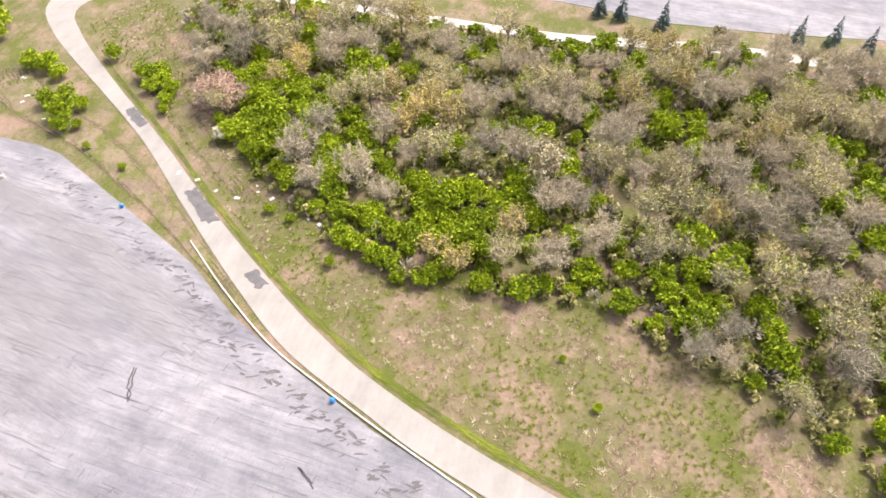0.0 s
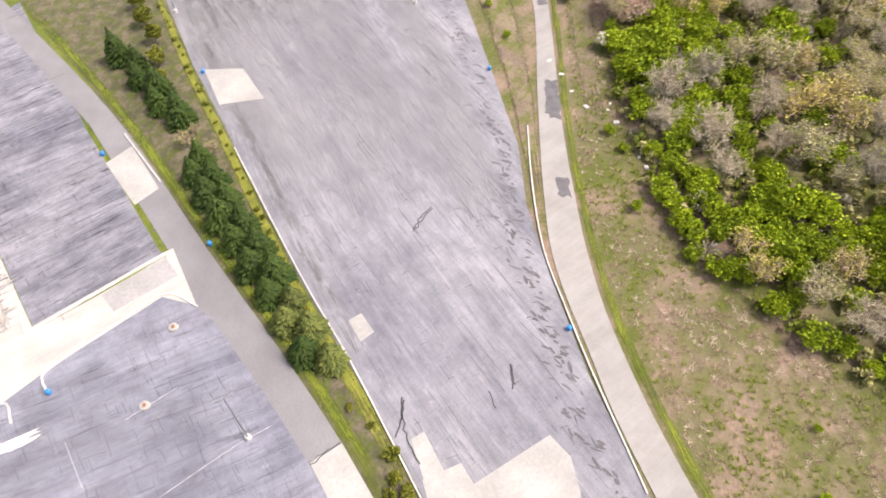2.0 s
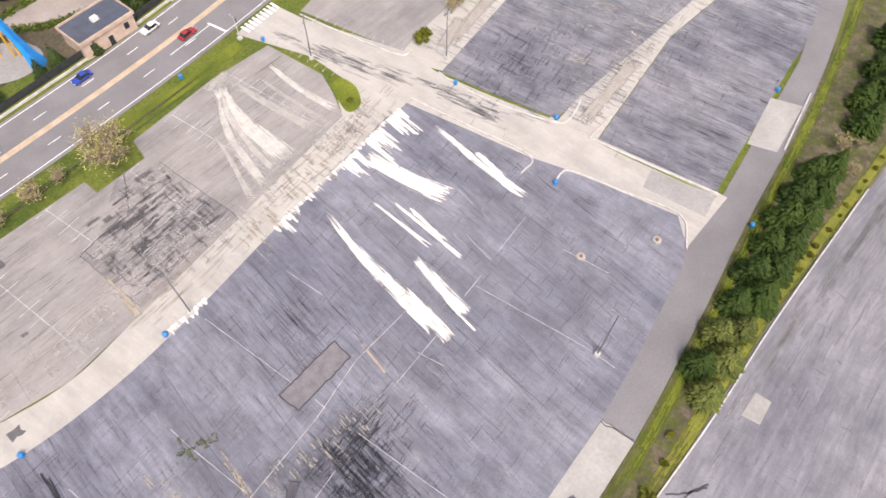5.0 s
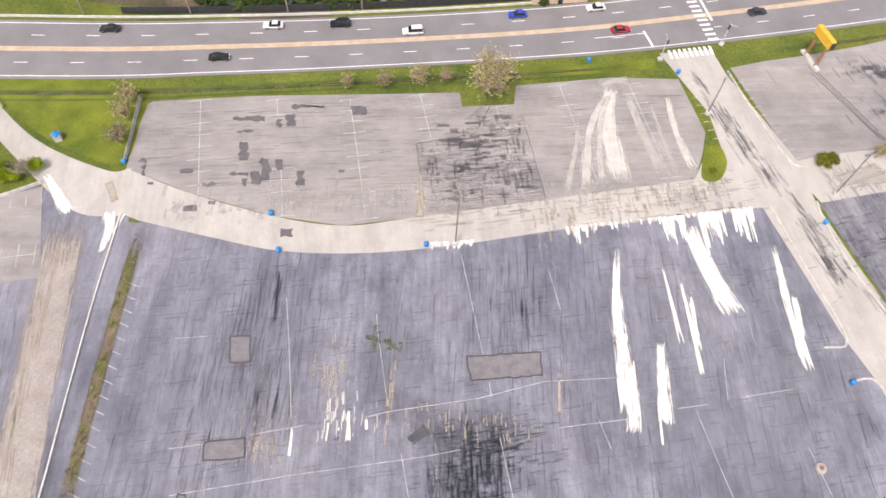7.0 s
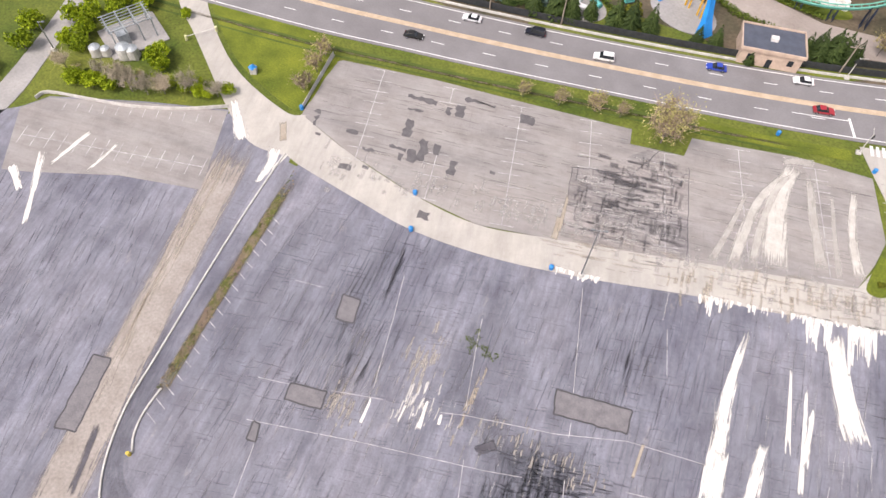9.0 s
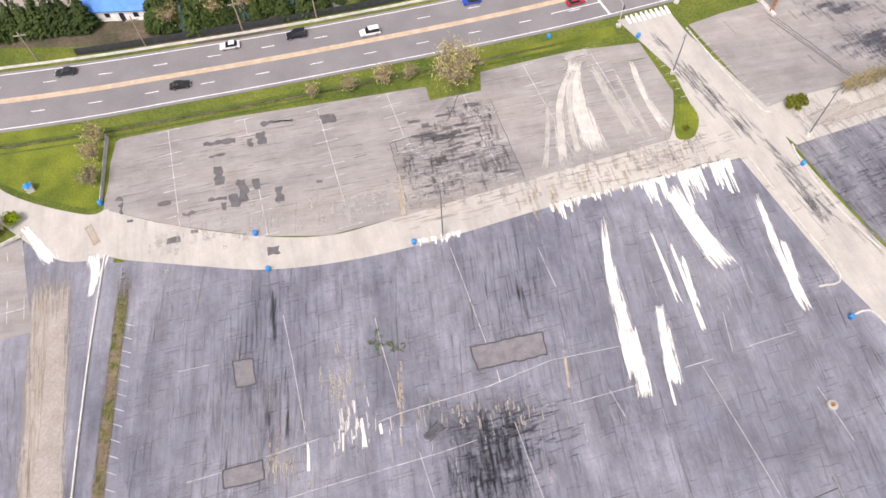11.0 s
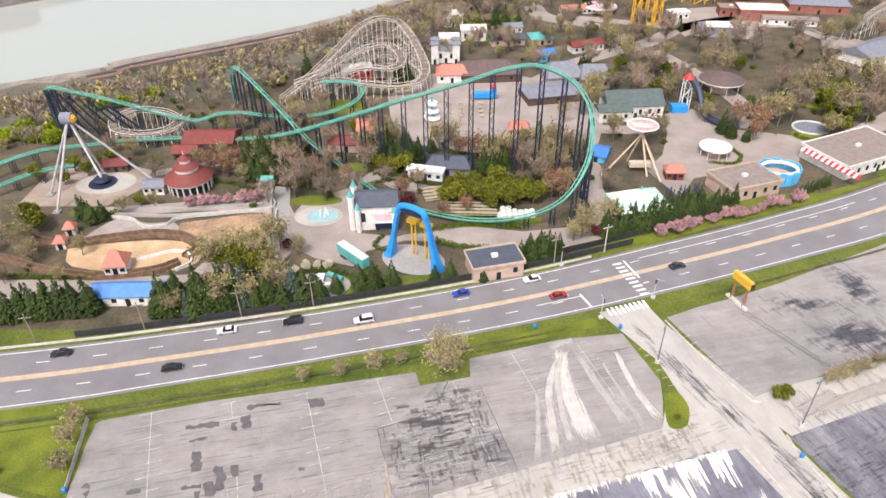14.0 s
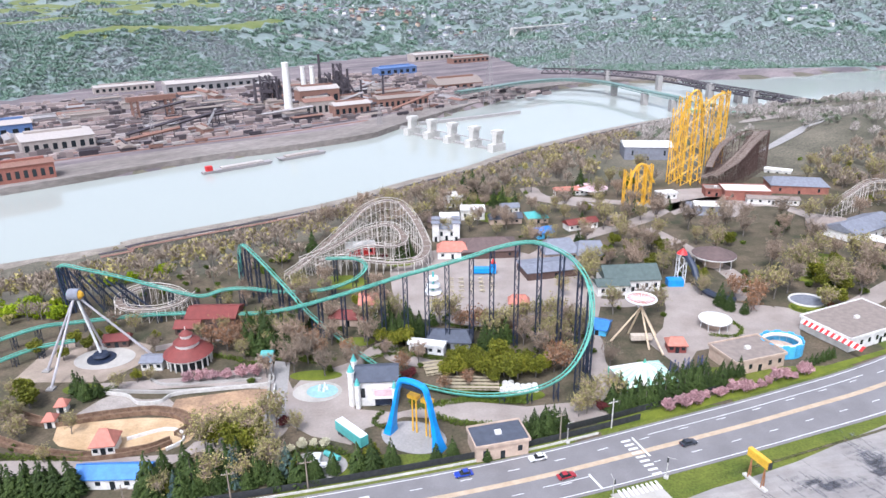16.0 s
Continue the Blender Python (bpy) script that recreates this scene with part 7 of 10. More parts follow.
slab("pavement_far_plaza", smooth([(118, 330), (128, 336), (148, 325), (165, 343), (182, 338), (190, 324), (216, 322), (220, 352), (198, 364), (174, 360), (154, 371), (131, 366), (116, 362), (118, 330)], 3)[:-1], 0.02, PAVING, "wide pale plaza before the far rides", "walkway")
slab("pavement_garden_walk", smooth([(44, 384), (54, 386), (58, 368), (80, 352), (82, 344), (66, 350), (48, 362), (44, 384)], 3)[:-1], 0.02, PAVING, "pinkish walk past the garden", "walkway")
path([(60, 366), (88, 356), (118, 344)], 8)
path([(196, 300), (186, 322), (180, 338)], 7)
house("awning_arcade", "low arcade under a red and white awning roof", 72, 371, 19, 6, 3, 1.5, 8, WHITE_WALL, CORAL_ROOF, windows=7)
house("pale_shelter", "small shelter with a pale flat roof", 123, 361, 10, 6, 3, 0, 12, WHITE_WALL, WHITE_WALL, "flat")
house("pale_shelter", "long shelter with a pale blue-white roof", 139, 338, 17, 7, 3.2, 1.6, -6, GREY_ROOF, WHITE_WALL)
house("white_shelter", "white flat-roofed queue shelter", 207, 408, 15, 5, 3, 0, -32, WHITE_WALL, WHITE_WALL, "flat")
house("tan_pavilion", "broad pavilion under a tan hipped roof", 184, 303, 21, 14, 3, 3.4, -20, BEIGE_WALL, TAUPE_ROOF, hip=6)
house("white_roof_stand", "stand with a long white roof", 196, 279, 14, 6, 3, 1.4, -50, BEIGE_WALL, WHITE_WALL)
house("white_block", "white two-storey block beside the garden", 4, 352, 10, 7, 6, 0, 6, WHITE_WALL, WHITE_WALL, "flat", windows=4)
house("white_block", "white two-storey block with a pale roof", 2, 315, 9, 7, 6, 0, 0, WHITE_WALL, WHITE_WALL, "flat", windows=4)


def rotunda(x, y):
    root = thing("rotunda", x, y, 0, 0, "white arcaded rotunda with a tiered dark red roof", "pavilion")
    bm = bmesh.new()
    drum(bm, 0, 0, 0, 3.6, 6.2, None, 20)
    part("wall", bm, DARK_GLASS, root)
    for i in range(20):
        a = 2 * math.pi * i / 20
        bm = bmesh.new()
        drum(bm, 6.7 * math.cos(a), 6.7 * math.sin(a), 0, 3.4, 0.28, None, 8)
        part("column", bm, WHITE_WALL, root)
    for nm, z0, z1, r0, r1, m in (("cornice", 3.3, 3.9, 7.2, 7.3, WHITE_WALL), ("lower_roof", 3.9, 6.4, 7.6, 4.2, RED_ROOF), ("gallery", 6.4, 7.6, 3.6, 3.7, WHITE_WALL),
                                  ("middle_roof", 7.6, 9.0, 4.1, 2.1, RED_ROOF), ("lantern", 9.0, 10.0, 1.7, 1.8, WHITE_WALL), ("upper_roof", 10.0, 11.6, 2.1, 0.3, RED_ROOF), ("finial", 11.6, 12.8, 0.18, 0.05, WHITE_WALL)):
        bm = bmesh.new()
        drum(bm, 0, 0, z0, z1, r0, r1, 24)
        part(nm, bm, m, root)
    return root


rotunda(-81.5, 187)
house("rotunda_wing", "small white wing with a grey roof beside the rotunda", -91.5, 184.5, 6.5, 5, 3, 1, 0, WHITE_WALL, GREY_ROOF)


SILVER = paint("grey_silver_steel", (0.4, 0.38, 0.4), 0.45)


def giant_swing(x, y):
    """Four white legs, a round hub high up, and a pendulum with a seat ring over a dark round pit."""
    root = thing("swing_ride", x, y, 0, 0, "tall silver four-legged swing ride with an orange hub", "ride")
    top = 22.5
    for lx, ly in ((-13.5, -7.5), (-6.5, -18), (17, 0.5), (-2.5, 7)):
        bm = bmesh.new()
        tube(bm, (lx, ly, 0), (-4.2, 0.2, top), 0.42, 0.3, 8)
        leg = part("leg", bm, SILVER, root)
        bm = bmesh.new()
        box(bm, lx - 1.1, lx + 1.1, ly - 1.1, ly + 1.1, 0, 0.5)
        part("footing", bm, CONCRETE_GREY, leg)
    bm = bmesh.new()
    tube(bm, (-5.9, 0.2, top), (-2.5, 0.2, top), 1.9, None, 16)
    hub = part("hub", bm, GREY_ROOF, root)
    bm = bmesh.new()
    tube(bm, (-2.5, 0.0, top), (-1.6, 0.0, top), 1.5, 0.7, 14)
    part("hub_cap", bm, YELLOW_STEEL, hub)
    bm = bmesh.new()
    tube(bm, (-4.0, 0, top), (0, 0, 2.2), 0.38, None, 8)
    part("pendulum_arm", bm, WHITE_STEEL, root)
    bm = bmesh.new()
    drum(bm, 0, 0, 1.2, 2.0, 2.6, 2.2, 20)
    part("seat_ring", bm, DARK_STEEL, root)
    bm = bmesh.new()
    drum(bm, 0, 0, 0.02, 0.35, 4.4, 4.3, 28)
    part("pit_floor", bm, DARK_STEEL, root)
    return root


giant_swing(-111, 190)
slab("pavement_ring", oval(-110, 190, 9.5, 7), 0.05, CONCRETE, "pale concrete apron round the swing ride", "pavement")


# steel coaster
def sweep(bm, line, r, off=(0, 0), k=6):
    rings = []
    for i, p in enumerate(line):
        d = (line[min(i + 1, len(line) - 1)] - line[max(i - 1, 0)]).normalized()
        s = d.cross(Vector((0, 0, 1)))
        s = s.normalized() if s.length > 0.05 else Vector((1, 0, 0))
        u = s.cross(d)
        c = p + s * off[0] + u * off[1]
        rings.append([bm.verts.new(c + (s * math.cos(a) + u * math.sin(a)) * r) for a in (2 * math.pi * j / k for j in range(k))])
    for a, b in zip(rings, rings[1:]):
        for j in range(k):
            bm.faces.new((a[j], a[(j + 1) % k], b[(j + 1) % k], b[j]))


def lattice(bm, x, y, z0, z1, w, r, step=4.0, tilt=(0, 0)):
    """A braced column of four thin legs."""
    n = max(1, int((z1 - z0) / step))
    c = [(-w / 2, -w / 2), (w / 2, -w / 2), (w / 2, w / 2), (-w / 2, w / 2)]
    for cx, cy in c:
        tube(bm, (x + cx + tilt[0], y + cy + tilt[1], z0), (x + cx, y + cy, z1), r, r, 4)
    for i in range(n):
        a, b = z0 + (z1 - z0) * i / n, z0 + (z1 - z0) * (i + 1) / n
        for j in range(4):
            p, q = c[j], c[(j + 1) % 4]
            if i % 2:
                p, q = q, p
            f, g = 1 - i / n, 1 - (i + 1) / n
            tube(bm, (x + p[0] + tilt[0] * f, y + p[1] + tilt[1] * f, a), (x + q[0] + tilt[0] * g, y + q[1] + tilt[1] * g, b), r * 0.6, None, 3)


def steel_track(name, label, pts, rails, spine, columns, colmat, every=9.0, skip=(), cw=1.3):
    root = thing(name, 0, 0, 0, 0, label, "roller coaster")
    line = smooth(pts, 7)
    for nm, off, r in (("rail", (-0.65, 0.2), 0.16), ("rail", (0.65, 0.2), 0.16), ("spine", (0, -0.45), 0.34)):
        bm = bmesh.new()
        sweep(bm, line, r, off)
        part(nm, bm, rails if nm == "rail" else spine, root, soft=True)
    bm = bmesh.new()
    for i in range(0, len(line) - 1):
        d = (line[i + 1] - line[i]).normalized()
        s = d.cross(Vector((0, 0, 1)))
        s = s.normalized() if s.length > 0.05 else Vector((1, 0, 0))
        tube(bm, line[i] - s * 0.75, line[i] + s * 0.75, 0.12, None, 4)
    tagged(part("cross_tie", bm, rails, root), kind="stuff")
    if columns:
        run = every / 2
        for a, b in zip(line, line[1:]):
            run += (b - a).xy.length
            if run > every and a.z > 2.2:
                run = 0
                bm = bmesh.new()
                base = float(land(a.x, a.y))
                lattice(bm, a.x, a.y, base, a.z - 0.5, cw, 0.12 if a.z < 12 else 0.15, 3.2)
                part("support_column", bm, colmat, root)
    return root


steel_track("steel_coaster", "sea-green steel coaster on dark lattice columns",
            [(-80, 242, 4), (-79, 240, 14), (-77, 238, 20.6), (-70, 231, 18.6), (-58, 219.5, 12), (-47, 208, 6), (-36, 198, 2.4), (-27, 187, 1.6), (-17, 176, 1.5), (-5, 168, 1.6), (9, 163.4, 1.8), (23, 162.2, 3.8), (33, 164, 8), (39, 168, 15), (41.5, 173, 22), (41.5, 180, 28.5), (38.5, 188, 32.5), (33, 192.5, 35), (26, 194.5, 36.3), (17, 195.5, 34.5), (8, 195.6, 31.5), (-3, 196, 28), (-15, 197.5, 24), (-29, 200, 18.5), (-47, 204, 11.6), (-60, 207, 7.5), (-72, 211, 5)],
            GREEN_STEEL, GREEN_STEEL, True, DARK_STEEL, 6.5)
steel_track("steel_coaster", "sea-green coaster hill on a dark blue frame",
            [(-140, 228, 2), (-140.5, 226, 12), (-139, 224.5, 18.6), (-130, 224, 17.2), (-119, 224, 14.4), (-108, 224, 11), (-98, 224.5, 7.5), (-90, 226, 5.2), (-82, 227, 7.2), (-73, 227, 7.5), (-62, 228, 5.6), (-48, 230, 5.0), (-36, 234, 7), (-31, 241, 9.5), (-36, 248, 10.5), (-48, 250, 10)],
            GREEN_STEEL, GREEN_STEEL, True, DARK_STEEL, 7.5)
steel_track("steel_coaster", "low sea-green coaster run beside the woods",
            [(-165, 182, 3), (-152, 189, 4), (-144, 196, 5), (-136, 202, 5.6), (-129, 207, 4.4), (-118, 212, 3.4), (-104, 215, 3.2), (-92, 216, 3.2)],
            GREEN_STEEL, GREEN_STEEL, True, DARK_STEEL, 7.0)
steel_track("steel_coaster", "low sea-green coaster turn over shrubs",
            [(-150, 176, 2), (-142, 181, 3), (-132, 190, 4), (-122, 196, 3.5)], GREEN_STEEL, GREEN_STEEL, True, DARK_STEEL, 6.0)
# raking struts of the first hill
root = thing("coaster_frame", -139, 224, 0, 0, "dark blue raking struts under the coaster hill", "roller coaster")
for i in range(7):
    bm = bmesh.new()
    tube(bm, (i * 3.2, 0, 17.5 - i * 0.9), (i * 3.2 + 7.5 + i * 0.4, 3, 0), 0.38, None, 6)
    part("strut", bm, DARK_STEEL, root)
for i in range(4):
    bm = bmesh.new()
    tube(bm, (i * 0.9 - 1.4, 0.6 * i, 18), (i * 0.9 + 0.6, 0.6 * i - 1, 0), 0.42, None, 6)
    part("strut", bm, DARK_STEEL, root)


def wooden_coaster(name, label, pts, material, deck, gap=2.6, wide=3.4):
    """Timber bents close together, each with posts, ledgers and a cross brace, under a double track."""
    root = thing(name, 0, 0, 0, 0, label, "roller coaster")
    line = smooth(pts, 8)
    bm = bmesh.new()
    run, last = gap, None
    for i, p in enumerate(line):
        q = line[min(i + 1, len(line) - 1)]
        d = (q - line[max(i - 1, 0)])
        d.z = 0
        d.normalize()
        s = Vector((-d.y, d.x, 0)) * wide / 2
        run += (q - p).xy.length
        if run < gap:
            continue
        run = 0
        z0 = float(land(p.x, p.y))
        a, b = p + s, p - s
        fa, fb = (a.x + s.x * 0.35, a.y + s.y * 0.35, z0), (b.x - s.x * 0.35, b.y - s.y * 0.35, z0)
        for top, foot in ((a, fa), (b, fb)):
            tube(bm, foot, top, 0.14, None, 4)
        n = max(1, int((p.z - z0) / 3.5))
        lv = []
        for k in range(n + 1):
            f = k / n
            u, v = Vector(fa).lerp(a, f), Vector(fb).lerp(b, f)
            lv.append((u, v))
            tube(bm, u, v, 0.09, None, 3)
            if k and k % 2:
                tube(bm, lv[k - 1][0], v, 0.08, None, 3)
            if last and k < len(last) and f > 0:
                tube(bm, last[min(k, len(last) - 1)][0], u, 0.08, None, 3)
                tube(bm, last[min(k, len(last) - 1)][1], v, 0.08, None, 3)
        last = lv
    tagged(part("timber_frame", bm, material, root), kind="stuff")
    for off in (-0.55, 0.55):
        bm = bmesh.new()
        sweep(bm, line, 0.14, (off, 0.25), 4)
        part("rail", bm, deck, root)
    for off in (-wide / 2, wide / 2):
        bm = bmesh.new()
        sweep(bm, line, 0.13, (off, 0.9), 4)
        part("handrail", bm, material, root)
    ribbon_v, ribbon_f = ribbon_mesh([(p.x, p.y) for p in line], wide * 0.85, 0.0)
    verts = [Vector((v.x, v.y, line[i // 2].z)) for i, v in enumerate(ribbon_v)]
    mesh_ob("walkway_deck", verts, ribbon_f, deck, root)
    return root


DECK = surface("weathered_deck_timber", (0.16, 0.12, 0.1), (0.26, 0.21, 0.18), 0.8, 0.9, 0, 4.0, 0.3)
wooden_coaster("wooden_coaster", "white-painted wooden coaster with a brown deck",
               [(-64, 250, 3), (-57, 258, 6), (-50, 268, 10), (-43, 280, 14), (-37, 291, 17.5), (-29, 299, 19), (-21, 298, 18), (-15, 290, 14.5), (-10.5, 280, 10), (-8, 270, 6.5), (-11, 262, 4.5), (-20, 259, 4), (-32, 259, 5), (-44, 258, 7), (-52, 252, 8)], WHITE_WOOD, DECK)
wooden_coaster("wooden_coaster", "lower white timber coaster hills",
               [(-60, 258, 6), (-50, 263, 8.5), (-42, 272, 10.5), (-33, 280, 12.5), (-24, 283, 12.5), (-18, 276, 9), (-22, 268, 8), (-34, 266, 9), (-46, 262, 6)], WHITE_WOOD, DECK)
wooden_coaster("wooden_coaster", "low white timber coaster spiral",
               [(-96, 226, 5), (-104, 232, 5.5), (-114, 233, 6), (-120, 227, 5), (-117, 220, 4), (-107, 217, 4), (-98, 220, 4.5), (-95, 230, 5)], WHITE_WOOD, DECK, 2.2)
wooden_coaster("wooden_coaster", "distant white timber coaster loops",
               [(190, 318, 6), (206, 330, 10), (224, 342, 13), (242, 344, 10), (250, 332, 7), (238, 322, 9), (220, 318, 7)], WHITE_WOOD, DECK, 2.6)
wooden_coaster("wooden_coaster", "dark brown wooden coaster with a steep stacked drop",
               [(150, 382, 6), (163, 386, 10), (178, 398, 17), (190, 412, 22), (197, 424, 24), (188, 432, 20), (176, 424, 15), (166, 408, 12), (158, 394, 9)], BROWN_WOOD, DECK, 2.0, 4.5)
wooden_coaster("wooden_coaster", "dark brown timber coaster run",
               [(156, 380, 7), (172, 388, 14), (186, 402, 21), (200, 418, 25), (206, 432, 22), (198, 440, 16)], BROWN_WOOD, DECK, 2.0, 4.5)

def turret(x, y, h, r, wall, roof):
    root = thing("turret", x, y, 0, 0, "slim white turret with a pointed teal roof", "turret", "turrets of the funhouse")
    bm = bmesh.new()
    drum(bm, 0, 0, 0, h, r, r * 0.95, 10)
    part("shaft", bm, wall, root)
    bm = bmesh.new()
    drum(bm, 0, 0, h, h + 0.4, r * 1.25, r * 1.2, 10)
    part("cornice", bm, wall, root)
    bm = bmesh.new()
    drum(bm, 0, 0, h + 0.4, h + 2.6, r * 1.1, 0.05, 10)
    part("spire", bm, roof, root)
    return root


turret(-26.8, 162.0, 10.5, 0.95, WHITE_WALL, TEAL)
turret(-26.9, 169.5, 9.5, 0.85, WHITE_WALL, TEAL)
turret(-25.0, 160.6, 7.0, 0.8, WHITE_WALL, TEAL)
turret(-14.8, 160.6, 6.0, 0.7, WHITE_WALL, TEAL)
for x, y in ((-4.5, 296.5), (5.0, 296.5), (-4.5, 303.0), (5.0, 303.0)):
    house("villa_tower", "square white corner tower of the villa", x, y, 3.2, 3.2, 9, 0.8, 0, WHITE_WALL, GREY_ROOF, category="tower", windows=1, hip=1.4)
house("ride_shelter", "long grey-purple ride roof beside the midway", 43, 257, 24, 14, 3.4, 1.2, 12, BROWN_WOOD, GREY_ROOF, hip=3, windows=0)
house("food_stand", "low brown-roofed food stand among the trees", -2, 318, 14, 7, 3.2, 2.0, 5, BEIGE_WALL, BROWN_ROOF, hip=1.5)
house("garden_stand", "small grey-roofed stand by the garden ride", 34, 340, 9, 6, 3, 1.6, 8, WHITE_WALL, GREY_ROOF)
house("game_stall", "row of game stalls with a red roof", 66, 312, 16, 6, 3.2, 1.8, 20, WHITE_WALL, RED_ROOF, windows=5)
house("game_stall", "pale-roofed game stall by the walkway", 84, 318, 10, 6, 3.2, 1.2, 20, BEIGE_WALL, TAUPE_ROOF, windows=3)
house("brick_annex", "brick annex with a pale flat roof by the brown coaster", 152, 366, 12, 9, 4, 0, -8, BRICK_WALL, TAUPE_ROOF, "flat")
house("white_station", "long white loading station under the brown coaster", 176, 348, 26, 6, 3.2, 1.0, -12, WHITE_WALL, TAUPE_ROOF, windows=6)
slab("pavement_north", smooth([(120, 338), (150, 350), (186, 344), (214, 356), (206, 386), (176, 380), (150, 380), (126, 372), (120, 338)], 4)[:-1], 0.012, PAVING, "pale paving round the brown coaster", "walkway")

# yellow steel ride
root = thing("yellow_coaster", 0, 0, 0, 0, "tall yellow steel coaster of braced towers", "roller coaster")
for x, y, h, w in ((136, 392, 44, 5), (142, 388, 54, 6), (149, 392, 50, 6), (141, 398, 50, 5), (172, 428, 46, 4), (180, 436, 48, 4), (98, 350, 19, 3.5), (104, 347, 22, 4), (109, 350, 22, 3)):
    bm = bmesh.new()
    lattice(bm, x, y, 0, h, w, 0.3, 3.6)
    tagged(part("tower", bm, YELLOW_STEEL, root))
for pts in ([(98, 348, 10), (101, 348, 20), (106, 349, 22), (112, 350, 12)], [(136, 390, 20), (139, 391, 44), (143, 391, 54), (147, 391, 52), (150, 392, 36), (152, 393, 10)], [(150, 394, 40), (160, 408, 46), (172, 426, 47), (182, 438, 44), (184, 442, 20)]):
    for off in (-0.7, 0.7):
        bm = bmesh.new()
        sweep(bm, smooth([Vector(p) for p in pts], 6), 0.35, (off, 0))
        part("rail", bm, YELLOW_STEEL, root)
bm = bmesh.new()
tube(bm, (156, 400, 8), (150, 394, 46), 0.9, None, 6)
part("dark_spine", bm, DARK_STEEL, root)


def blue_arch(x0, y0, x1, y1, h):
    """A tall blue inverted-U ride: two raking legs and a bowed top beam, with yellow loading masts."""
    root = thing("arch_ride", (x0 + x1) / 2, (y0 + y1) / 2, 0, math.degrees(math.atan2(y1 - y0, x1 - x0)), "bright blue arch ride with yellow masts", "ride")
    L = math.hypot(x1 - x0, y1 - y0) / 2
    for s, nm in ((-1, "leg"), (1, "leg")):
        bm = bmesh.new()
        v = []
        for z, w, x in ((0, 2.3, L + 0.3), (h * 0.2, 1.5, L - 0.4), (h * 0.45, 1.05, L - 1.3), (h * 0.8, 0.9, L - 2.6), (h * 0.97, 0.95, L - 3.6)):
            v.append([bm.verts.new((s * (x + dx * w * 0.5), dy * w * 0.75, z)) for dx, dy in ((-1, -1), (1, -1), (1, 1), (-1, 1))])
        for a, b in zip(v, v[1:]):
            for j in range(4):
                bm.faces.new((a[j], a[(j + 1) % 4], b[(j + 1) % 4], b[j]))
        bm.faces.new(v[0])
        bm.faces.new(v[-1])
        part(nm, bm, BLUE_PAINT, root)
    bm = bmesh.new()
    line = [Vector((-L + 3.2, 0, h * 0.92)), Vector((-L + 4.2, 0, h)), Vector((0, 0, h + 0.5)), Vector((L - 4.2, 0, h)), Vector((L - 3.2, 0, h * 0.92))]
    sweep(bm, smooth(line, 4), 0.85, (0, 0), 8)
    part("top_beam", bm, BLUE_PAINT, root)
    for x in (-2.6, -1.4, 1.6, 2.8):
        bm = bmesh.new()
        tube(bm, (x, 3.2, 0), (x, 3.2, h * 0.62), 0.22, None, 6)
        part("mast", bm, YELLOW_STEEL, root)
    for x in (-2.0, 2.2):
        bm = bmesh.new()
        box(bm, x - 1.5, x + 1.5, 2.2, 4.0, h * 0.62, h * 0.68)
        part("mast_head", bm, YELLOW_STEEL, root)
    bm = bmesh.new()
    box(bm, -L * 0.4, L * 0.4, -0.6, 0.6, h - 1.6, h - 0.8)
    part("seat_beam", bm, DARK_STEEL, root)
    return root


slab("pavement_arch", oval(-9, 147, 9, 6.5, -25), 0.03, CONCRETE_GREY, "grey concrete pad under the arch ride", "pavement")
blue_arch(-15, 149.3, -2.5, 141.5, 17)


def spinner(x, y):
    root = thing("swing_carousel", x, y, 0, 0, "white spoked swing carousel on raking tan legs", "ride")
    for lx, ly in ((-10, 0), (-3, 5), (4.5, -9.5), (6, 4), (1, -6)):
        bm = bmesh.new()
        tube(bm, (lx, ly, 0), (0, 3, 11), 0.35, 0.3, 6)
        part("leg", bm, surface("tan_steel", (0.5, 0.38, 0.25), (0.6, 0.48, 0.34), 1.0, 0.5), root)
    bm = bmesh.new()
    drum(bm, 0, 4, 10.5, 13.5, 0.9, None, 12)
    part("hub", bm, WHITE_STEEL, root)
    for i in range(20):
        a = 2 * math.pi * i / 20
        bm = bmesh.new()
        tube(bm, (0.8 * math.cos(a), 4 + 0.8 * math.sin(a), 13.4), (4.8 * math.cos(a), 4 + 4.8 * math.sin(a), 13.7), 0.11, None, 4)
        part("spoke", bm, WHITE_STEEL, root)
    bm = bmesh.new()
    ring = [Vector((4.9 * math.cos(2 * math.pi * i / 40), 4 + 4.9 * math.sin(2 * math.pi * i / 40), 13.6)) for i in range(41)]
    sweep(bm, ring, 0.28, (0, 0), 6)
    part("rim", bm, WHITE_STEEL, root)
    bm = bmesh.new()
    drum(bm, 0, 4, 13.2, 13.4, 4.6, None, 30)
    part("canopy", bm, paint("rose_canopy", (0.5, 0.25, 0.22)), root)
    bm = bmesh.new()
    box(bm, -4, 3, -2.5, -0.5, 1.5, 3.2)
    part("boat", bm, surface("cream_panel", (0.5, 0.42, 0.34), (0.62, 0.54, 0.45), 1.0, 0.6), root)
    return root


spinner(64, 197)


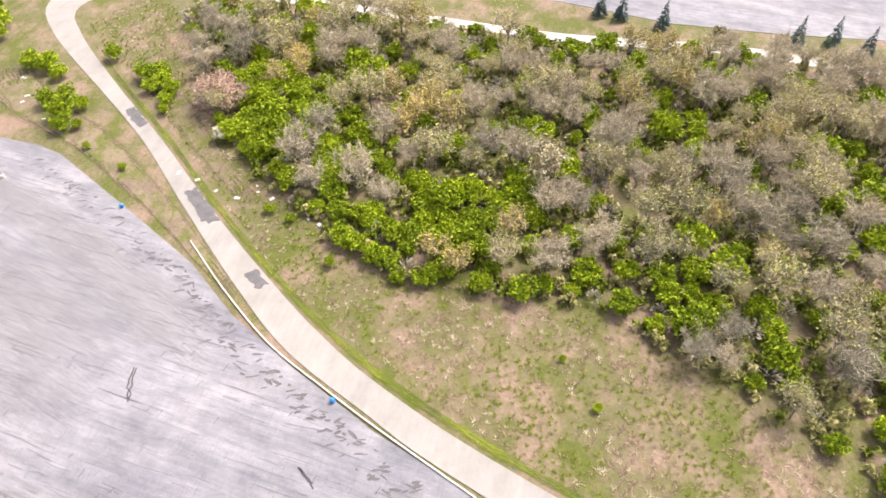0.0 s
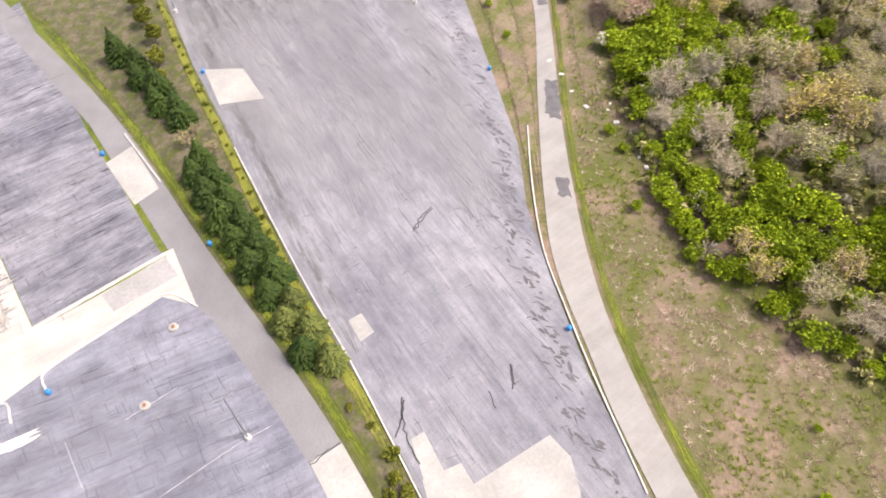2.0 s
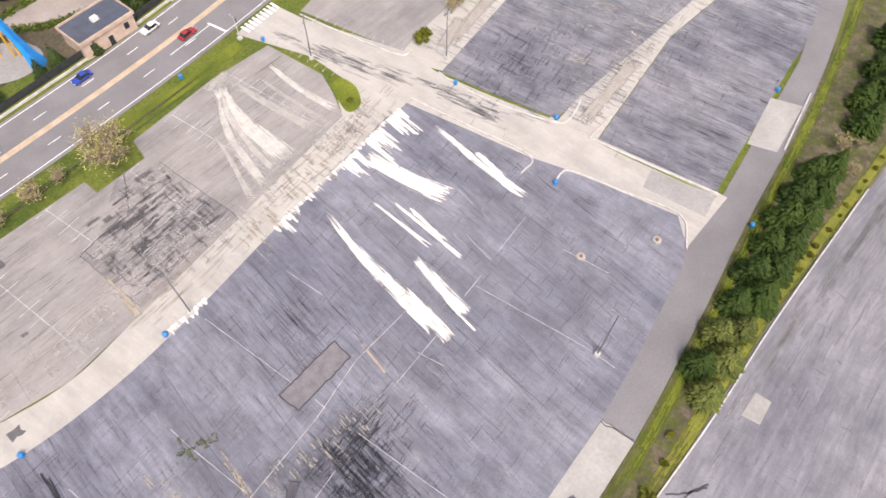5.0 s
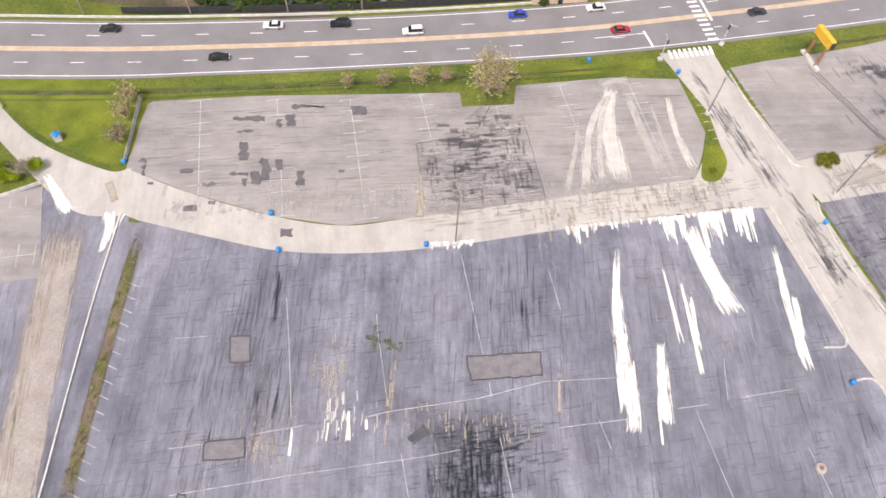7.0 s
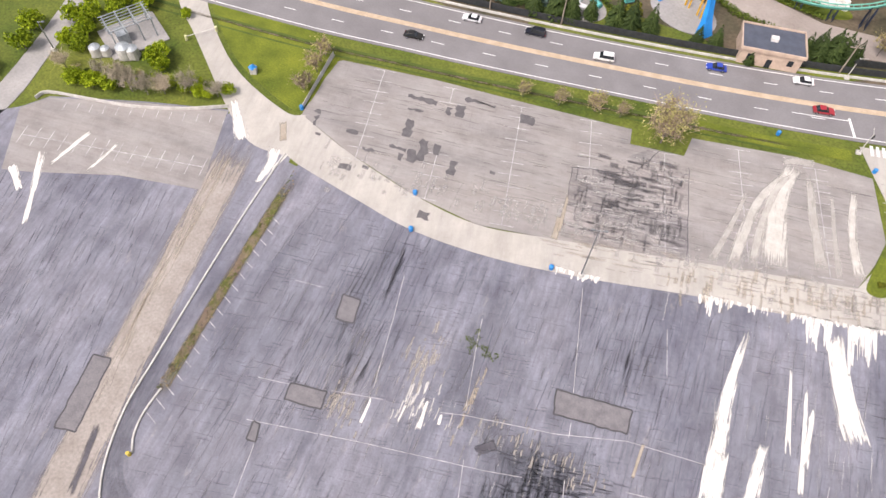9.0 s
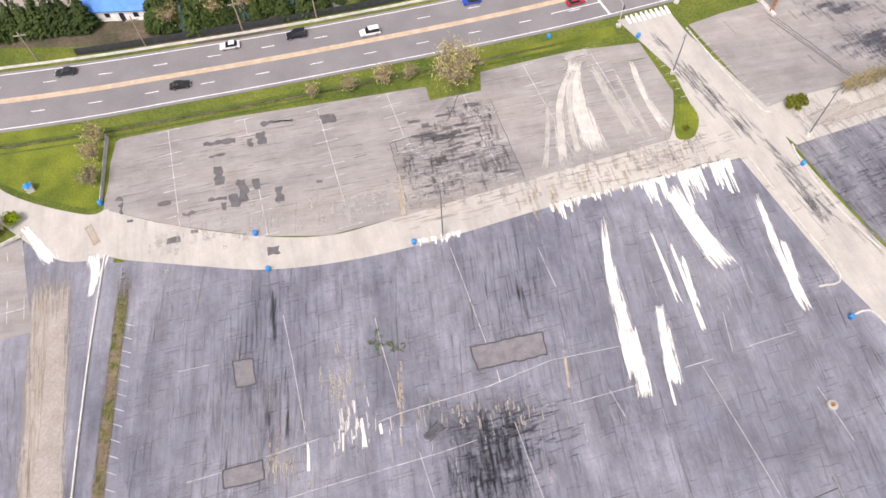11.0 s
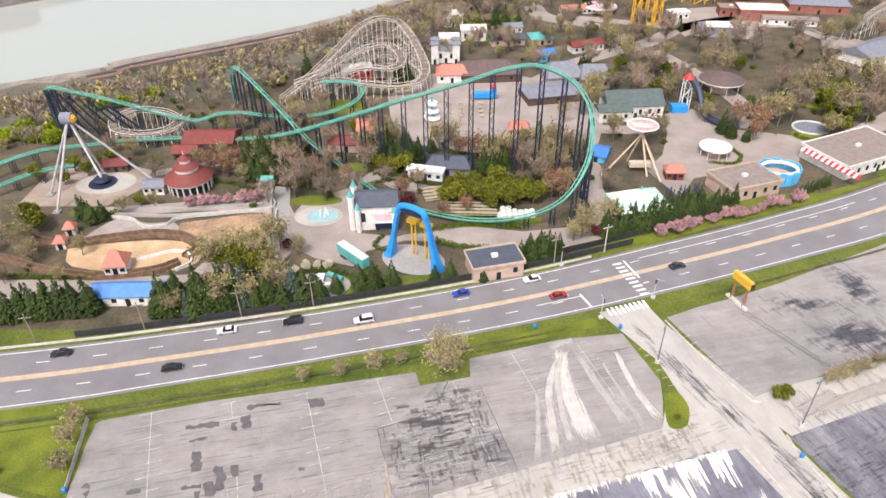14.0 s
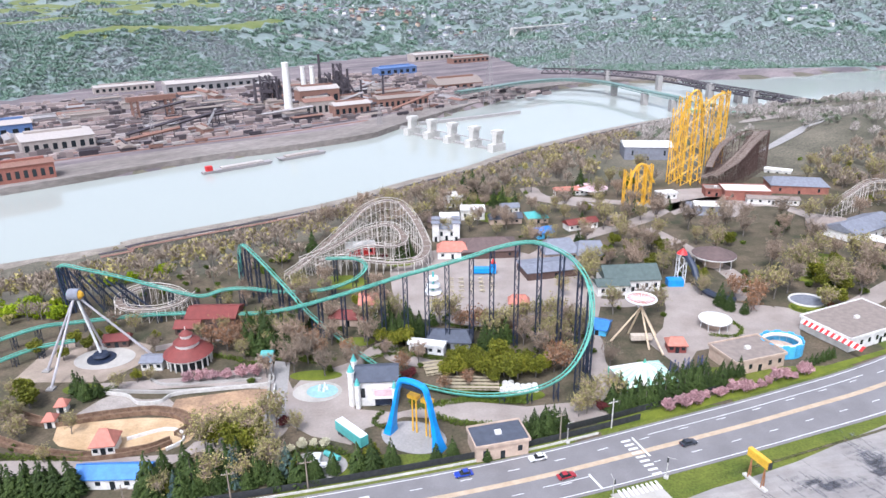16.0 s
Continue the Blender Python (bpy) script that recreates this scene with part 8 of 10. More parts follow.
def round_canopy(name, label, x, y, r, h, rh, mat, mat2=None):
    root = thing(name, x, y, 0, 0, label, "canopy")
    bm = bmesh.new()
    drum(bm, 0, 0, h, h + rh, r, r * 0.12, 20)
    part("canopy", bm, mat, root)
    bm = bmesh.new()
    drum(bm, 0, 0, h - 0.5, h, r * 1.0, r * 1.0, 20)
    part("valance", bm, mat2 or mat, root)
    for i in range(8):
        a = 2 * math.pi * i / 8
        bm = bmesh.new()
        drum(bm, r * 0.85 * math.cos(a), r * 0.85 * math.sin(a), 0, h, 0.14, None, 6)
        part("post", bm, WHITE_STEEL, root)
    bm = bmesh.new()
    drum(bm, 0, 0, 0, h * 0.6, r * 0.45, None, 14)
    part("centre_drum", bm, BEIGE_WALL, root)
    return root


round_canopy("ride_canopy", "round white canopy of a small ride", 91.5, 206, 5.4, 3.4, 1.5, WHITE_WALL)
round_canopy("carousel", "brown-roofed carousel with red and white trim", 112, 262, 9, 5, 3.0, BROWN_ROOF, WHITE_WALL)
round_canopy("round_stand", "round pink and white striped stand", 84, 372, 9, 3.6, 1.0, PINK_WALL, WHITE_WALL)


def tank_ride(x, y):
    root = thing("round_ride", x, y, 0, 0, "round sky-blue panelled ride with a white rim", "ride")
    n = 20
    for i in range(n):
        a0, a1 = 2 * math.pi * i / n, 2 * math.pi * (i + 0.93) / n
        bm = bmesh.new()
        v = [(6.8 * math.cos(a0), 5.6 * math.sin(a0)), (6.8 * math.cos(a1), 5.6 * math.sin(a1)), (6.5 * math.cos(a1), 5.3 * math.sin(a1)), (6.5 * math.cos(a0), 5.3 * math.sin(a0))]
        lo, hi = [bm.verts.new((*c, 0.2)) for c in v], [bm.verts.new((*c, 4.4 if i % 2 else 4.8)) for c in v]
        for j in range(4):
            bm.faces.new((lo[j], lo[(j + 1) % 4], hi[(j + 1) % 4], hi[j]))
        bm.faces.new(hi)
        part("panel", bm, SKY_BLUE, root)
    bm = bmesh.new()
    sweep(bm, [Vector((5.6 * math.cos(2 * math.pi * i / 32), 4.4 * math.sin(2 * math.pi * i / 32), 3.8)) for i in range(33)], 0.6, (0, 0), 6)
    part("rim", bm, WHITE_STEEL, root)
    bm = bmesh.new()
    drum(bm, 0, 0, 0, 1.4, 5.0, None, 24)
    part("floor", bm, BEIGE_WALL, root)
    return root


tank_ride(106, 189)


def mint_tent(x, y):
    root = thing("striped_tent", x, y, 0, 12, "mint and white striped pyramid tent", "tent")
    w, d, h, t = 8, 6, 4, 8.2
    c = [(-w, -d), (w, -d), (w, d), (-w, d)]
    for j in range(4):
        p, q = Vector((*c[j], h)), Vector((*c[(j + 1) % 4], h))
        for k in range(8):
            a, b = p.lerp(q, k / 8), p.lerp(q, (k + 1) / 8)
            bm = bmesh.new()
            top = Vector((0, 0, t))
            u = [bm.verts.new(z) for z in (a, b, b.lerp(top, 0.92), a.lerp(top, 0.92))]
            bm.faces.new(u)
            r = bmesh.ops.extrude_face_region(bm, geom=bm.faces[:])
            bmesh.ops.translate(bm, vec=(0, 0, -0.15), verts=[e for e in r["geom"] if isinstance(e, bmesh.types.BMVert)])
            part("canvas_strip", bm, MINT if k % 2 else WHITE_WALL, root)
        bm = bmesh.new()
        tube(bm, (c[j][0], c[j][1], 0), (c[j][0], c[j][1], h), 0.2, None, 6)
        part("post", bm, MINT_DARK, root)
    bm = bmesh.new()
    drum(bm, 0, 0, t - 1, t + 0.8, 0.7, 0.1, 8)
    part("cap", bm, MINT_DARK, root)
    return root


mint_tent(57, 170)
root = thing("climbing_frame", 72, 176, 0, 16, "blue steel frame of a small ride", "ride")
for i in range(6):
    bm = bmesh.new()
    lattice(bm, -6 + i * 2.4, (i % 2) * 3 - 1.5, 0, 4.2, 1.6, 0.14, 1.5)
    part("frame_bay", bm, paint("navy_steel", (0.04, 0.06, 0.16)), root)

# small pool with a white surround
slab("pool_deck", oval(-38, 169, 7.2, 5.4), 0.06, CONCRETE, "white deck round the little pool", "pool")
slab("pool_water", oval(-36.6, 169.2, 4.6, 3.6), 0.12, POOL, "pale blue painted pool", "pool")
root = thing("pool_slide", -36.5, 170, 0.1, 0, "white toy fountain in the little pool", "fountain")
for i in range(5):
    bm = bmesh.new()
    drum(bm, math.cos(i * 1.26) * 1.2, math.sin(i * 1.26) * 1.2, 0, 1.2 + 0.4 * (i % 2), 0.4, 0.2, 8)
    part("spout", bm, WHITE_STEEL, root)
slab("pond_water", oval(133.5, 226, 6.2, 5.4), 0.06, GREY_ROOF, "round grey pool with a pale rim", "pond")
walled("pond_rim", [(*p, 0) for p in oval(133.5, 226, 6.4, 5.6)] + [(139.9, 226, 0)], 0.6, 0.5, WHITE_WALL, "pale stone rim of a round pool", "kerb", 1)
slab("pool_water", [(121.9, 329), (141, 328), (147, 352), (132, 354)], 0.05, GREY_ROOF, "grey ride pool behind the trees", "pool")

# round children's ride behind a hedge
slab("pavement_round", oval(-33, 135.8, 8.2, 5.4), 0.04, CONCRETE_GREY, "round concrete floor of a small ride", "pavement")
root = thing("plane_ride", -33, 136, 0, 0, "little white aeroplane ride on grey decks", "ride")
bm = bmesh.new()
box(bm, -1.2, 1.2, -4, 3.5, 0, 1.2)
part("platform", bm, WHITE_STEEL, root)
bm = bmesh.new()
box(bm, -3.4, 3.4, -1.8, -0.4, 0.6, 1.4)
part("wing", bm, WHITE_STEEL, root)
bm = bmesh.new()
box(bm, -5.6, -4.4, -2, 1.5, 0, 1.4)
part("deck", bm, CONCRETE_GREY, root)
bm = bmesh.new()
tube(bm, (2, 4, 0.8), (6, 1.5, 0.8), 0.7, None, 8)
part("fuselage", bm, TEAL, root)


def trailer(x, y, turn, length, material, label):
    root = thing("box_trailer", x, y, 0, turn, label, "trailer")
    bm = bmesh.new()
    v = box(bm, -length / 2, length / 2, -1.25, 1.25, 1.0, 3.9)
    bmesh.ops.bevel(bm, geom=bm.edges[:], offset=0.08, segments=1, affect="EDGES")
    part("body", bm, material, root)
    bm = bmesh.new()
    box(bm, -length / 2 + 0.1, length / 2 - 0.1, -1.15, 1.15, 3.9, 4.0)
    part("roof", bm, WHITE_STEEL, root)
    for sx in (-length / 2 + 1.4, -length / 2 + 2.6, length / 2 - 2.0):
        for sy in (-1.05, 1.05):
            bm = bmesh.new()
            tube(bm, (sx, sy - 0.12, 0.5), (sx, sy + 0.12, 0.5), 0.5, None, 12)
            part("wheel", bm, TAR, root)
    return root


trailer(-25, 146, -46, 11, TEAL, "teal box trailer parked by the hedge")


# stacked picnic tables, umbrellas
def table(x, y, turn):
    root = thing("picnic_table", x, y, 0, turn, "weathered tan picnic table stored in rows", "table", "stored picnic tables")
    for nm, y0, y1, z in (("tabletop", -0.4, 0.4, 0.75), ("bench", -0.95, -0.65, 0.45), ("bench", 0.65, 0.95, 0.45)):
        bm = bmesh.new()
        box(bm, -1.0, 1.0, y0, y1, z - 0.06, z)
        part(nm, bm, TAN_WOOD, root)
    for sx in (-0.7, 0.7):
        bm = bmesh.new()
        tube(bm, (sx, -0.8, 0), (sx, 0.3, 0.72), 0.05, None, 4)
        tube(bm, (sx, 0.8, 0), (sx, -0.3, 0.72), 0.05, None, 4)
        part("leg", bm, TAN_WOOD, root)
    return root


TAN_WOOD = surface("tan_timber", (0.36, 0.3, 0.2), (0.52, 0.45, 0.32), 1.0, 0.85, 0, 5.0, 0.2)
first = table(-5.5, 177.5, 12)
for r in range(4):
    for c in range(6):
        if r + c:
            copy_thing(first, pose(-5.5 + c * 1.9 - r * 0.5, 177.5 + r * 2.0 + c * 0.5, 0, 0, 0, 12))
for r in range(4):
    for c in range(9):
        copy_thing(first, pose(-1 + c * 1.9, 169.6 + r * 1.9 - c * 0.1, 0, 0, 0, -6))
for r in range(4):
    for c in range(5):
        copy_thing(first, pose(2 + c * 4, 238 + r * 4, 0, 0, 0, 20 * c))
root = thing("folded_umbrella", 16, 168.2, 0, 0, "white folded umbrella laid in storage", "umbrella", "stored umbrellas")
bm = bmesh.new()
drum(bm, 0, 0, 0, 1.1, 1.0, 0.8, 8)
part("canopy", bm, WHITE_WALL, root)
bm = bmesh.new()
drum(bm, 0, 0, 1.1, 1.5, 0.1, 0.05, 5)
part("pole", bm, WHITE_STEEL, root)
for i in range(14):
    copy_thing(root, pose(17 + (i % 6) * 1.7, 167.4 + (i // 6) * 2.0 + (i % 3) * 0.3, 0))


def ring_tower(x, y):
    root = thing("kiddie_tower", x, y, 0, 0, "white tiered ring tower ride", "ride")
    for z, r in ((0.5, 3.4), (3.2, 2.8), (6.0, 2.2)):
        bm = bmesh.new()
        drum(bm, 0, 0, z, z + 0.9, r, r * 0.9, 18)
        part("ring", bm, WHITE_STEEL, root)
    bm = bmesh.new()
    drum(bm, 0, 0, 0, 9, 0.6, 0.4, 10)
    part("mast", bm, TEAL, root)
    return root


ring_tower(-5, 237)
root = thing("boat_ride", 16, 256, 0, 0, "small bright blue boat ride", "ride")
bm = bmesh.new()
box(bm, -4.5, 4.5, -1.5, 1.5, 0.6, 2.6)
box(bm, 2, 4.5, -1.2, 1.2, 2.6, 4.5)
part("hull", bm, BLUE_PAINT, root)
bm = bmesh.new()
drum(bm, 3.4, 0, 4.5, 6.5, 1.2, 0.2, 8)
part("cone_roof", bm, RED_PAINT, root)

# slide tower with a dark chute
root = thing("water_slide", 92.5, 245, 0, 0, "red and white slide tower with a dark chute", "ride")
bm = bmesh.new()
lattice(bm, 0, 0, 0, 12, 3, 0.2, 3)
part("tower", bm, WHITE_STEEL, root)
bm = bmesh.new()
drum(bm, 0, 0, 12, 14, 2.4, 0.3, 8)
part("tower_roof", bm, RED_PAINT, root)
bm = bmesh.new()
sweep(bm, smooth([(1, 0, 12), (3, -5, 8), (4, -11, 3), (8, -16, 1.2), (14, -20, 0.8)], 6), 1.3, (0, 0), 8)
part("chute", bm, DARK_STEEL, root)
bm = bmesh.new()
box(bm, -6, 0, -5, -1, 0, 2.6)
part("base_hut", bm, BLUE_PAINT, root)

# low pale walls stepping down round the water ride
for pts, high in (([(-101.3, 170.6), (-91, 169.6), (-80.2, 169.4), (-67, 171), (-54, 172.8)], 0.9), ([(-55.3, 186), (-53, 172.8), (-48.8, 152)], 1.0), ([(-89.7, 176.6), (-84, 173.4), (-70, 174.6), (-56, 176)], 0.7)):
    ribbon("garden_wall", smooth(pts, 3), 0.8, 0.0, CONCRETE_MID, None, high, "low pale concrete wall round the water ride", "wall")
slab("walk_fountain", [(-54.6, 187), (-49.6, 186), (-44, 152), (-48, 151)], 0.02, CONCRETE_GREY, "grey concrete walk beside the water ride", "pavement")

# striped awning of the arcade
root = thing("striped_awning", 124.5, 193, 0, -66, "red and white striped awning on the arcade front", "awning")
for i in range(22):
    bm = bmesh.new()
    v = [bm.verts.new(c) for c in ((-11 + i, 0, 4.4), (-10 + i, 0, 4.4), (-10 + i, -1.6, 3.2), (-11 + i, -1.6, 3.2))]
    bm.faces.new(v)
    r = bmesh.ops.extrude_face_region(bm, geom=bm.faces[:])
    bmesh.ops.translate(bm, vec=(0, 0, -0.12), verts=[e for e in r["geom"] if isinstance(e, bmesh.types.BMVert)])
    part("stripe", bm, RED_PAINT if i % 2 else WHITE_WALL, root)

# ---- planting in and round the park ----
PARK_CONIFER = Kind("conifer_tree", "dark green conifer screening the park", "conifer", "conifers of the park",
                    [grow_conifer(s, 8.0, 2.7, 15, 30, 0.6) for s in (51, 52, 54)], (BARK, NEEDLE))
SPRUCE = Kind("spruce_tree", "blue-green spruce in the park", "conifer", "conifers of the park",
              [grow_conifer(53, 8.5, 2.4, 14, 22, 0.5)], (BARK, NEEDLE_BLUE))
ROUND = Kind("round_tree", "rounded tree in yellow-green spring leaf", "tree", "leafing trees of the park",
             [grow_leafy(s, 7.2, 3.1, 26, 70, 0.32, 0.06) for s in (61, 62)], (BARK, LEAF_GOLD_LEAFY))
CHERRY = Kind("cherry_tree", "small cherry tree covered in pink blossom", "tree", "pink cherry trees",
              [grow_leafy(s, 4.2, 2.6, 20, 55, 0.28, 0.2) for s in (65, 66)], (BARK, BLOSSOM))
CREAM = Kind("blossom_tree", "small tree in cream-white blossom", "tree", "white blossom trees",
             [grow_leafy(s, 4.6, 2.4, 18, 50, 0.28, 0.15) for s in (67,)], (BARK, WHITE_BLOSSOM))
REDLEAF = Kind("red_shrub", "dark red-leaved ornamental shrub", "shrub", "red shrubs",
               [grow_leafy(69, 3.2, 2.0, 14, 45, 0.26, 0.05)], (BARK, LEAF_RED))
LEAF_BUFF = leaf_mat("buff_buds", (0.15, 0.145, 0.045), (0.42, 0.38, 0.17))
PARK_BARE = Kind("park_tree", "tall park tree still in bare twig", "tree", "bare trees of the park",
                 [grow_bare(s, 11.5, 5.4, 14, 13, 0.1) for s in (71, 72, 73)], (BARK, TWIG_PARK))
PARK_BUD = Kind("park_tree", "tall park tree hazed with tan buds", "tree", "budding trees of the park",
                [grow_bare(s, 11.0, 5.0, 12, 7, 0.1, 800, 0.32) for s in (75, 76)], (BARK, TWIG_PARK, LEAF_BUFF))
SHRUB = Kind("shrub", "low green park shrub", "shrub", "park shrubs",
             [grow_leafy(s, 2.2, 1.7, 12, 40, 0.26, 0.02) for s in (78, 79)], (BARK, HEDGE))
rng = random.Random(11)

for i in range(7):
    PARK_CONIFER.plant(-106 + i * 3.1, 123.5 + i * 0.55 + rng.uniform(-0.6, 0.6), rng.uniform(1.15, 1.5), 0)
for i in range(24):
    p, a = across(1.32, -71 + i * 1.7)
    if i in (3, 4, 9, 13, 17, 20):
        (PARK_BUD if i % 2 else ROUND).plant(p.x, p.y + rng.uniform(0, 3), rng.uniform(0.6, 0.95), 0)
    else:
        (SPRUCE if i % 7 == 5 else PARK_CONIFER).plant(p.x, p.y + rng.uniform(-1.2, 3.0), rng.uniform(0.85, 1.6), 0)
for x, y, s in ((-62, 143, 0.9), (-57, 146, 0.85), (-50, 144, 1.0), (-46, 141, 0.8), (-100, 150, 0.5), (-112, 147, 0.6), (-118, 152, 0.7), (-97, 171, 0.5), (-40, 150, 0.5)):
    PARK_BUD.plant(x, y, s, 0)
for x, y, s in ((-28, 133.5, 0.7), (-22, 134, 0.9), (-18.5, 134.5, 0.95), (-14, 136, 0.85), (-3, 137.5, 0.6), (1, 138.5, 0.7), (23, 146, 0.75), (26, 147.5, 0.9), (29, 148.5, 0.8), (9.5, 137.2, 0.5)):
    PARK_CONIFER.plant(x, y, s * 1.2, 0)
for i in range(18):
    t = i / 17
    PARK_CONIFER.plant(45 + t * 34, 157 + t * 12 + rng.uniform(-1, 1.2), rng.uniform(0.85, 1.2), 0)
for i in range(6):
    PARK_CONIFER.plant(109 + i * 2.3, 179 + i * 1.2, rng.uniform(0.45, 0.6), 0)
for x, y, s in ((-67, 202, 1.1), (-63, 205, 1.2), (-58.5, 203, 1.25), (-54, 205, 1.1), (-60, 210, 1.1), (-66, 211, 1.0), (-50, 209, 0.9), (-16, 203, 1.15), (-12.5, 207, 1.2), (-9, 203.5, 1.1), (-19, 208, 1.0), (-5, 210, 0.9), (13.5, 192, 1.0), (16, 194, 0.9), (-43, 292, 1.1), (-107.5, 170, 0.9), (-16, 277, 1.1),
                (26, 345, 1.4), (31, 349, 1.5), (37, 344, 1.3), (93, 330, 1.3), (98, 334, 1.1), (158, 302, 1.3), (163, 306, 1.1), (150, 238, 1.0), (153, 241, 0.9), (78, 372, 1.2), (84, 376, 1.1), (72, 368, 1.0), (118, 340, 0.9)):
    PARK_CONIFER.plant(x, y, s, 0)
for x, y, s in ((3, 176, 1.05), (7.5, 178, 1.0), (11, 175.5, 1.05), (15.5, 177.5, 0.95), (18.5, 173, 1.1), (22.5, 177, 1.0), (26.5, 175.5, 0.95), (13.5, 181, 0.9), (19, 181, 0.9), (-22, 196.5, 0.85), (-17, 194, 0.9), (-13.5, 195.5, 1.0), (-49, 196, 0.9), (-118, 162, 1.1), (-60, 144, 1.15), (-53.5, 142, 1.3), (-48.5, 140.5, 1.35), (-51, 147, 1.2), (-19, 136.5, 0.8), (92, 282, 1.1), (84, 276, 1.0), (76, 284, 1.0), (143, 236, 1.2), (150, 232, 1.0), (102, 246, 0.8), (100, 252, 0.8), (-33, 226, 0.7)):
    ROUND.plant(x, y, s, 0)
for x, y in ((-77.6, 174.5), (-74, 175), (-70.5, 175.5), (-66.5, 176.3), (-62, 177.2), (-58.5, 178)):
    CHERRY.plant(x, y, rng.uniform(0.8, 1.0), 0)
for i in range(17):
    t = i / 16
    CHERRY.plant(61 + t * 48 + rng.uniform(-0.8, 0.8), 158 + t * 17.4 + rng.uniform(-0.9, 0.9), rng.uniform(0.55, 1.0), 0)
for i in range(7):
    a = 0.5 + i * 0.32
    CREAM.plant(-33 + 9.5 * math.cos(a + 0.9), 135.8 + 7.2 * math.sin(a + 0.9), rng.uniform(0.55, 0.75), 0)
for x, y in ((137.5, 220), (-12.5, 174.5), (-10.8, 176), (42, 157.5), (-27, 273), (-44, 152)):
    REDLEAF.plant(x, y, rng.uniform(0.8, 1.1), 0)

slab("mulch_bed", smooth([(10.8, 201.2), (17, 191.4), (27.9, 180), (37.4, 182), (47.3, 193.2), (49.8, 210), (40, 216), (26, 213), (14, 214), (10.8, 201.2)], 3)[:-1], 0.03, MULCH, "dark mulched bed under the loop of track", "bed")
for x, y, s in ((14, 203, 0.7), (20, 200, 0.9), (25, 195, 0.8), (31, 200, 0.7), (36, 194, 0.9), (41, 204, 0.8), (34, 208, 0.8), (24, 207, 0.7), (44, 197, 0.7), (29, 187, 0.8)):
    (PARK_BARE if int(x) % 2 else PARK_BUD).plant(x, y, s, 0)
for i in range(40):
    SHRUB.plant(rng.uniform(15, 46), rng.uniform(190, 212), rng.uniform(0.4, 0.9), 0)
for x, y in ((15.5, 196.5), (17.5, 195), (19.3, 197.5), (16.5, 199)):
    PARK_CONIFER.plant(x, y, rng.uniform(1.0, 1.3), 0)

# rounded trees and dark screens by the loop of track and along the fence
for x, y, s in ((1.5, 179.5, 1.1), (5, 182, 1.1), (9, 181.5, 1.1), (0, 175, 0.9), (24, 179.5, 1.0), (29, 178, 0.9), (17, 176, 1.1), (21, 174.5, 1.0), (14, 172.5, 0.8)):
    ROUND.plant(x, y, s, 0)
for i in range(15):
    t = i / 14
    PARK_CONIFER.plant(46 + t * 30 + rng.uniform(-0.5, 0.5), 159 + t * 11.5 + rng.uniform(0.6, 3.2), rng.uniform(0.75, 1.15), 0)
for x, y, s in ((20, 147, 0.8), (22.5, 148.6, 0.95), (25.5, 149.6, 1.0), (28, 150.8, 0.9), (31, 151.4, 0.7), (12, 139.2, 0.55), (-68, 131.5, 1.2), (-63, 132.4, 1.3), (-57, 133.4, 1.25), (-51, 134.6, 1.3), (-46, 135.4, 1.15), (-92, 127.5, 1.2), (-97, 126.4, 1.3), (-102, 126.0, 1.2),
                (81, 172.5, 0.9), (84, 174, 0.8), (87, 174.6, 0.9), (-104, 166.5, 1.0), (-101.5, 168, 0.9)):
    PARK_CONIFER.plant(x, y, s, 0)
for x, y, s in ((-46, 152, 0.8), (-49, 155, 0.7), (40, 159, 0.8), (38, 156.5, 0.7), (35.5, 155, 0.6), (47, 163, 0.7)):
    PARK_BUD.plant(x, y, s, 0)

# dark stands, rusty young leaves and underbrush round the rides
for x, y, s in ((-65.7, 194.5, 1.3), (-62.6, 192, 1.2), (-59.6, 190, 1.25), (-57, 192.5, 1.3), (-54.8, 190, 1.1), (-52.5, 193, 1.3), (-50, 189.5, 1.0), (-66.6, 201.9, 1.4), (-59.6, 198, 1.5), (-54.8, 200, 1.4), (-62, 206, 1.4), (-107.9, 168.7, 1.1), (-105.5, 167, 0.7),
                (-23.9, 203.5, 1.1), (-21.1, 201, 1.2), (-17.9, 199.8, 1.3), (-14.8, 200, 1.3), (-11.7, 201, 1.3), (-9.3, 203, 1.2), (-19.7, 207.5, 1.4), (-13.9, 207.3, 1.4), (12.3, 193.6, 1.3), (15, 192.6, 1.25), (33.4, 219.2, 1.0), (-51.7, 212.5, 1.2), (-48.8, 211, 1.1),
                (11, 377, 1.7), (16, 379, 1.8), (21.7, 373, 1.6), (-19.5, 270.3, 1.3), (80, 386, 1.5), (-59.8, 283, 1.4), (101.9, 219, 1.0), (100, 223, 1.2), (106, 216, 0.8)):
    PARK_CONIFER.plant(x, y, s, 0)
RUSTY = Kind("rusty_tree", "small tree in rust-brown young leaf", "tree", "rusty young trees",
             [grow_bare(s, 7.0, 3.4, 11, 7, 0.09, 700, 0.28) for s in (93, 94)], (BARK, TWIG_PARK, leaf_mat("rust_brown_leaves", (0.14, 0.075, 0.04), (0.34, 0.19, 0.11))))
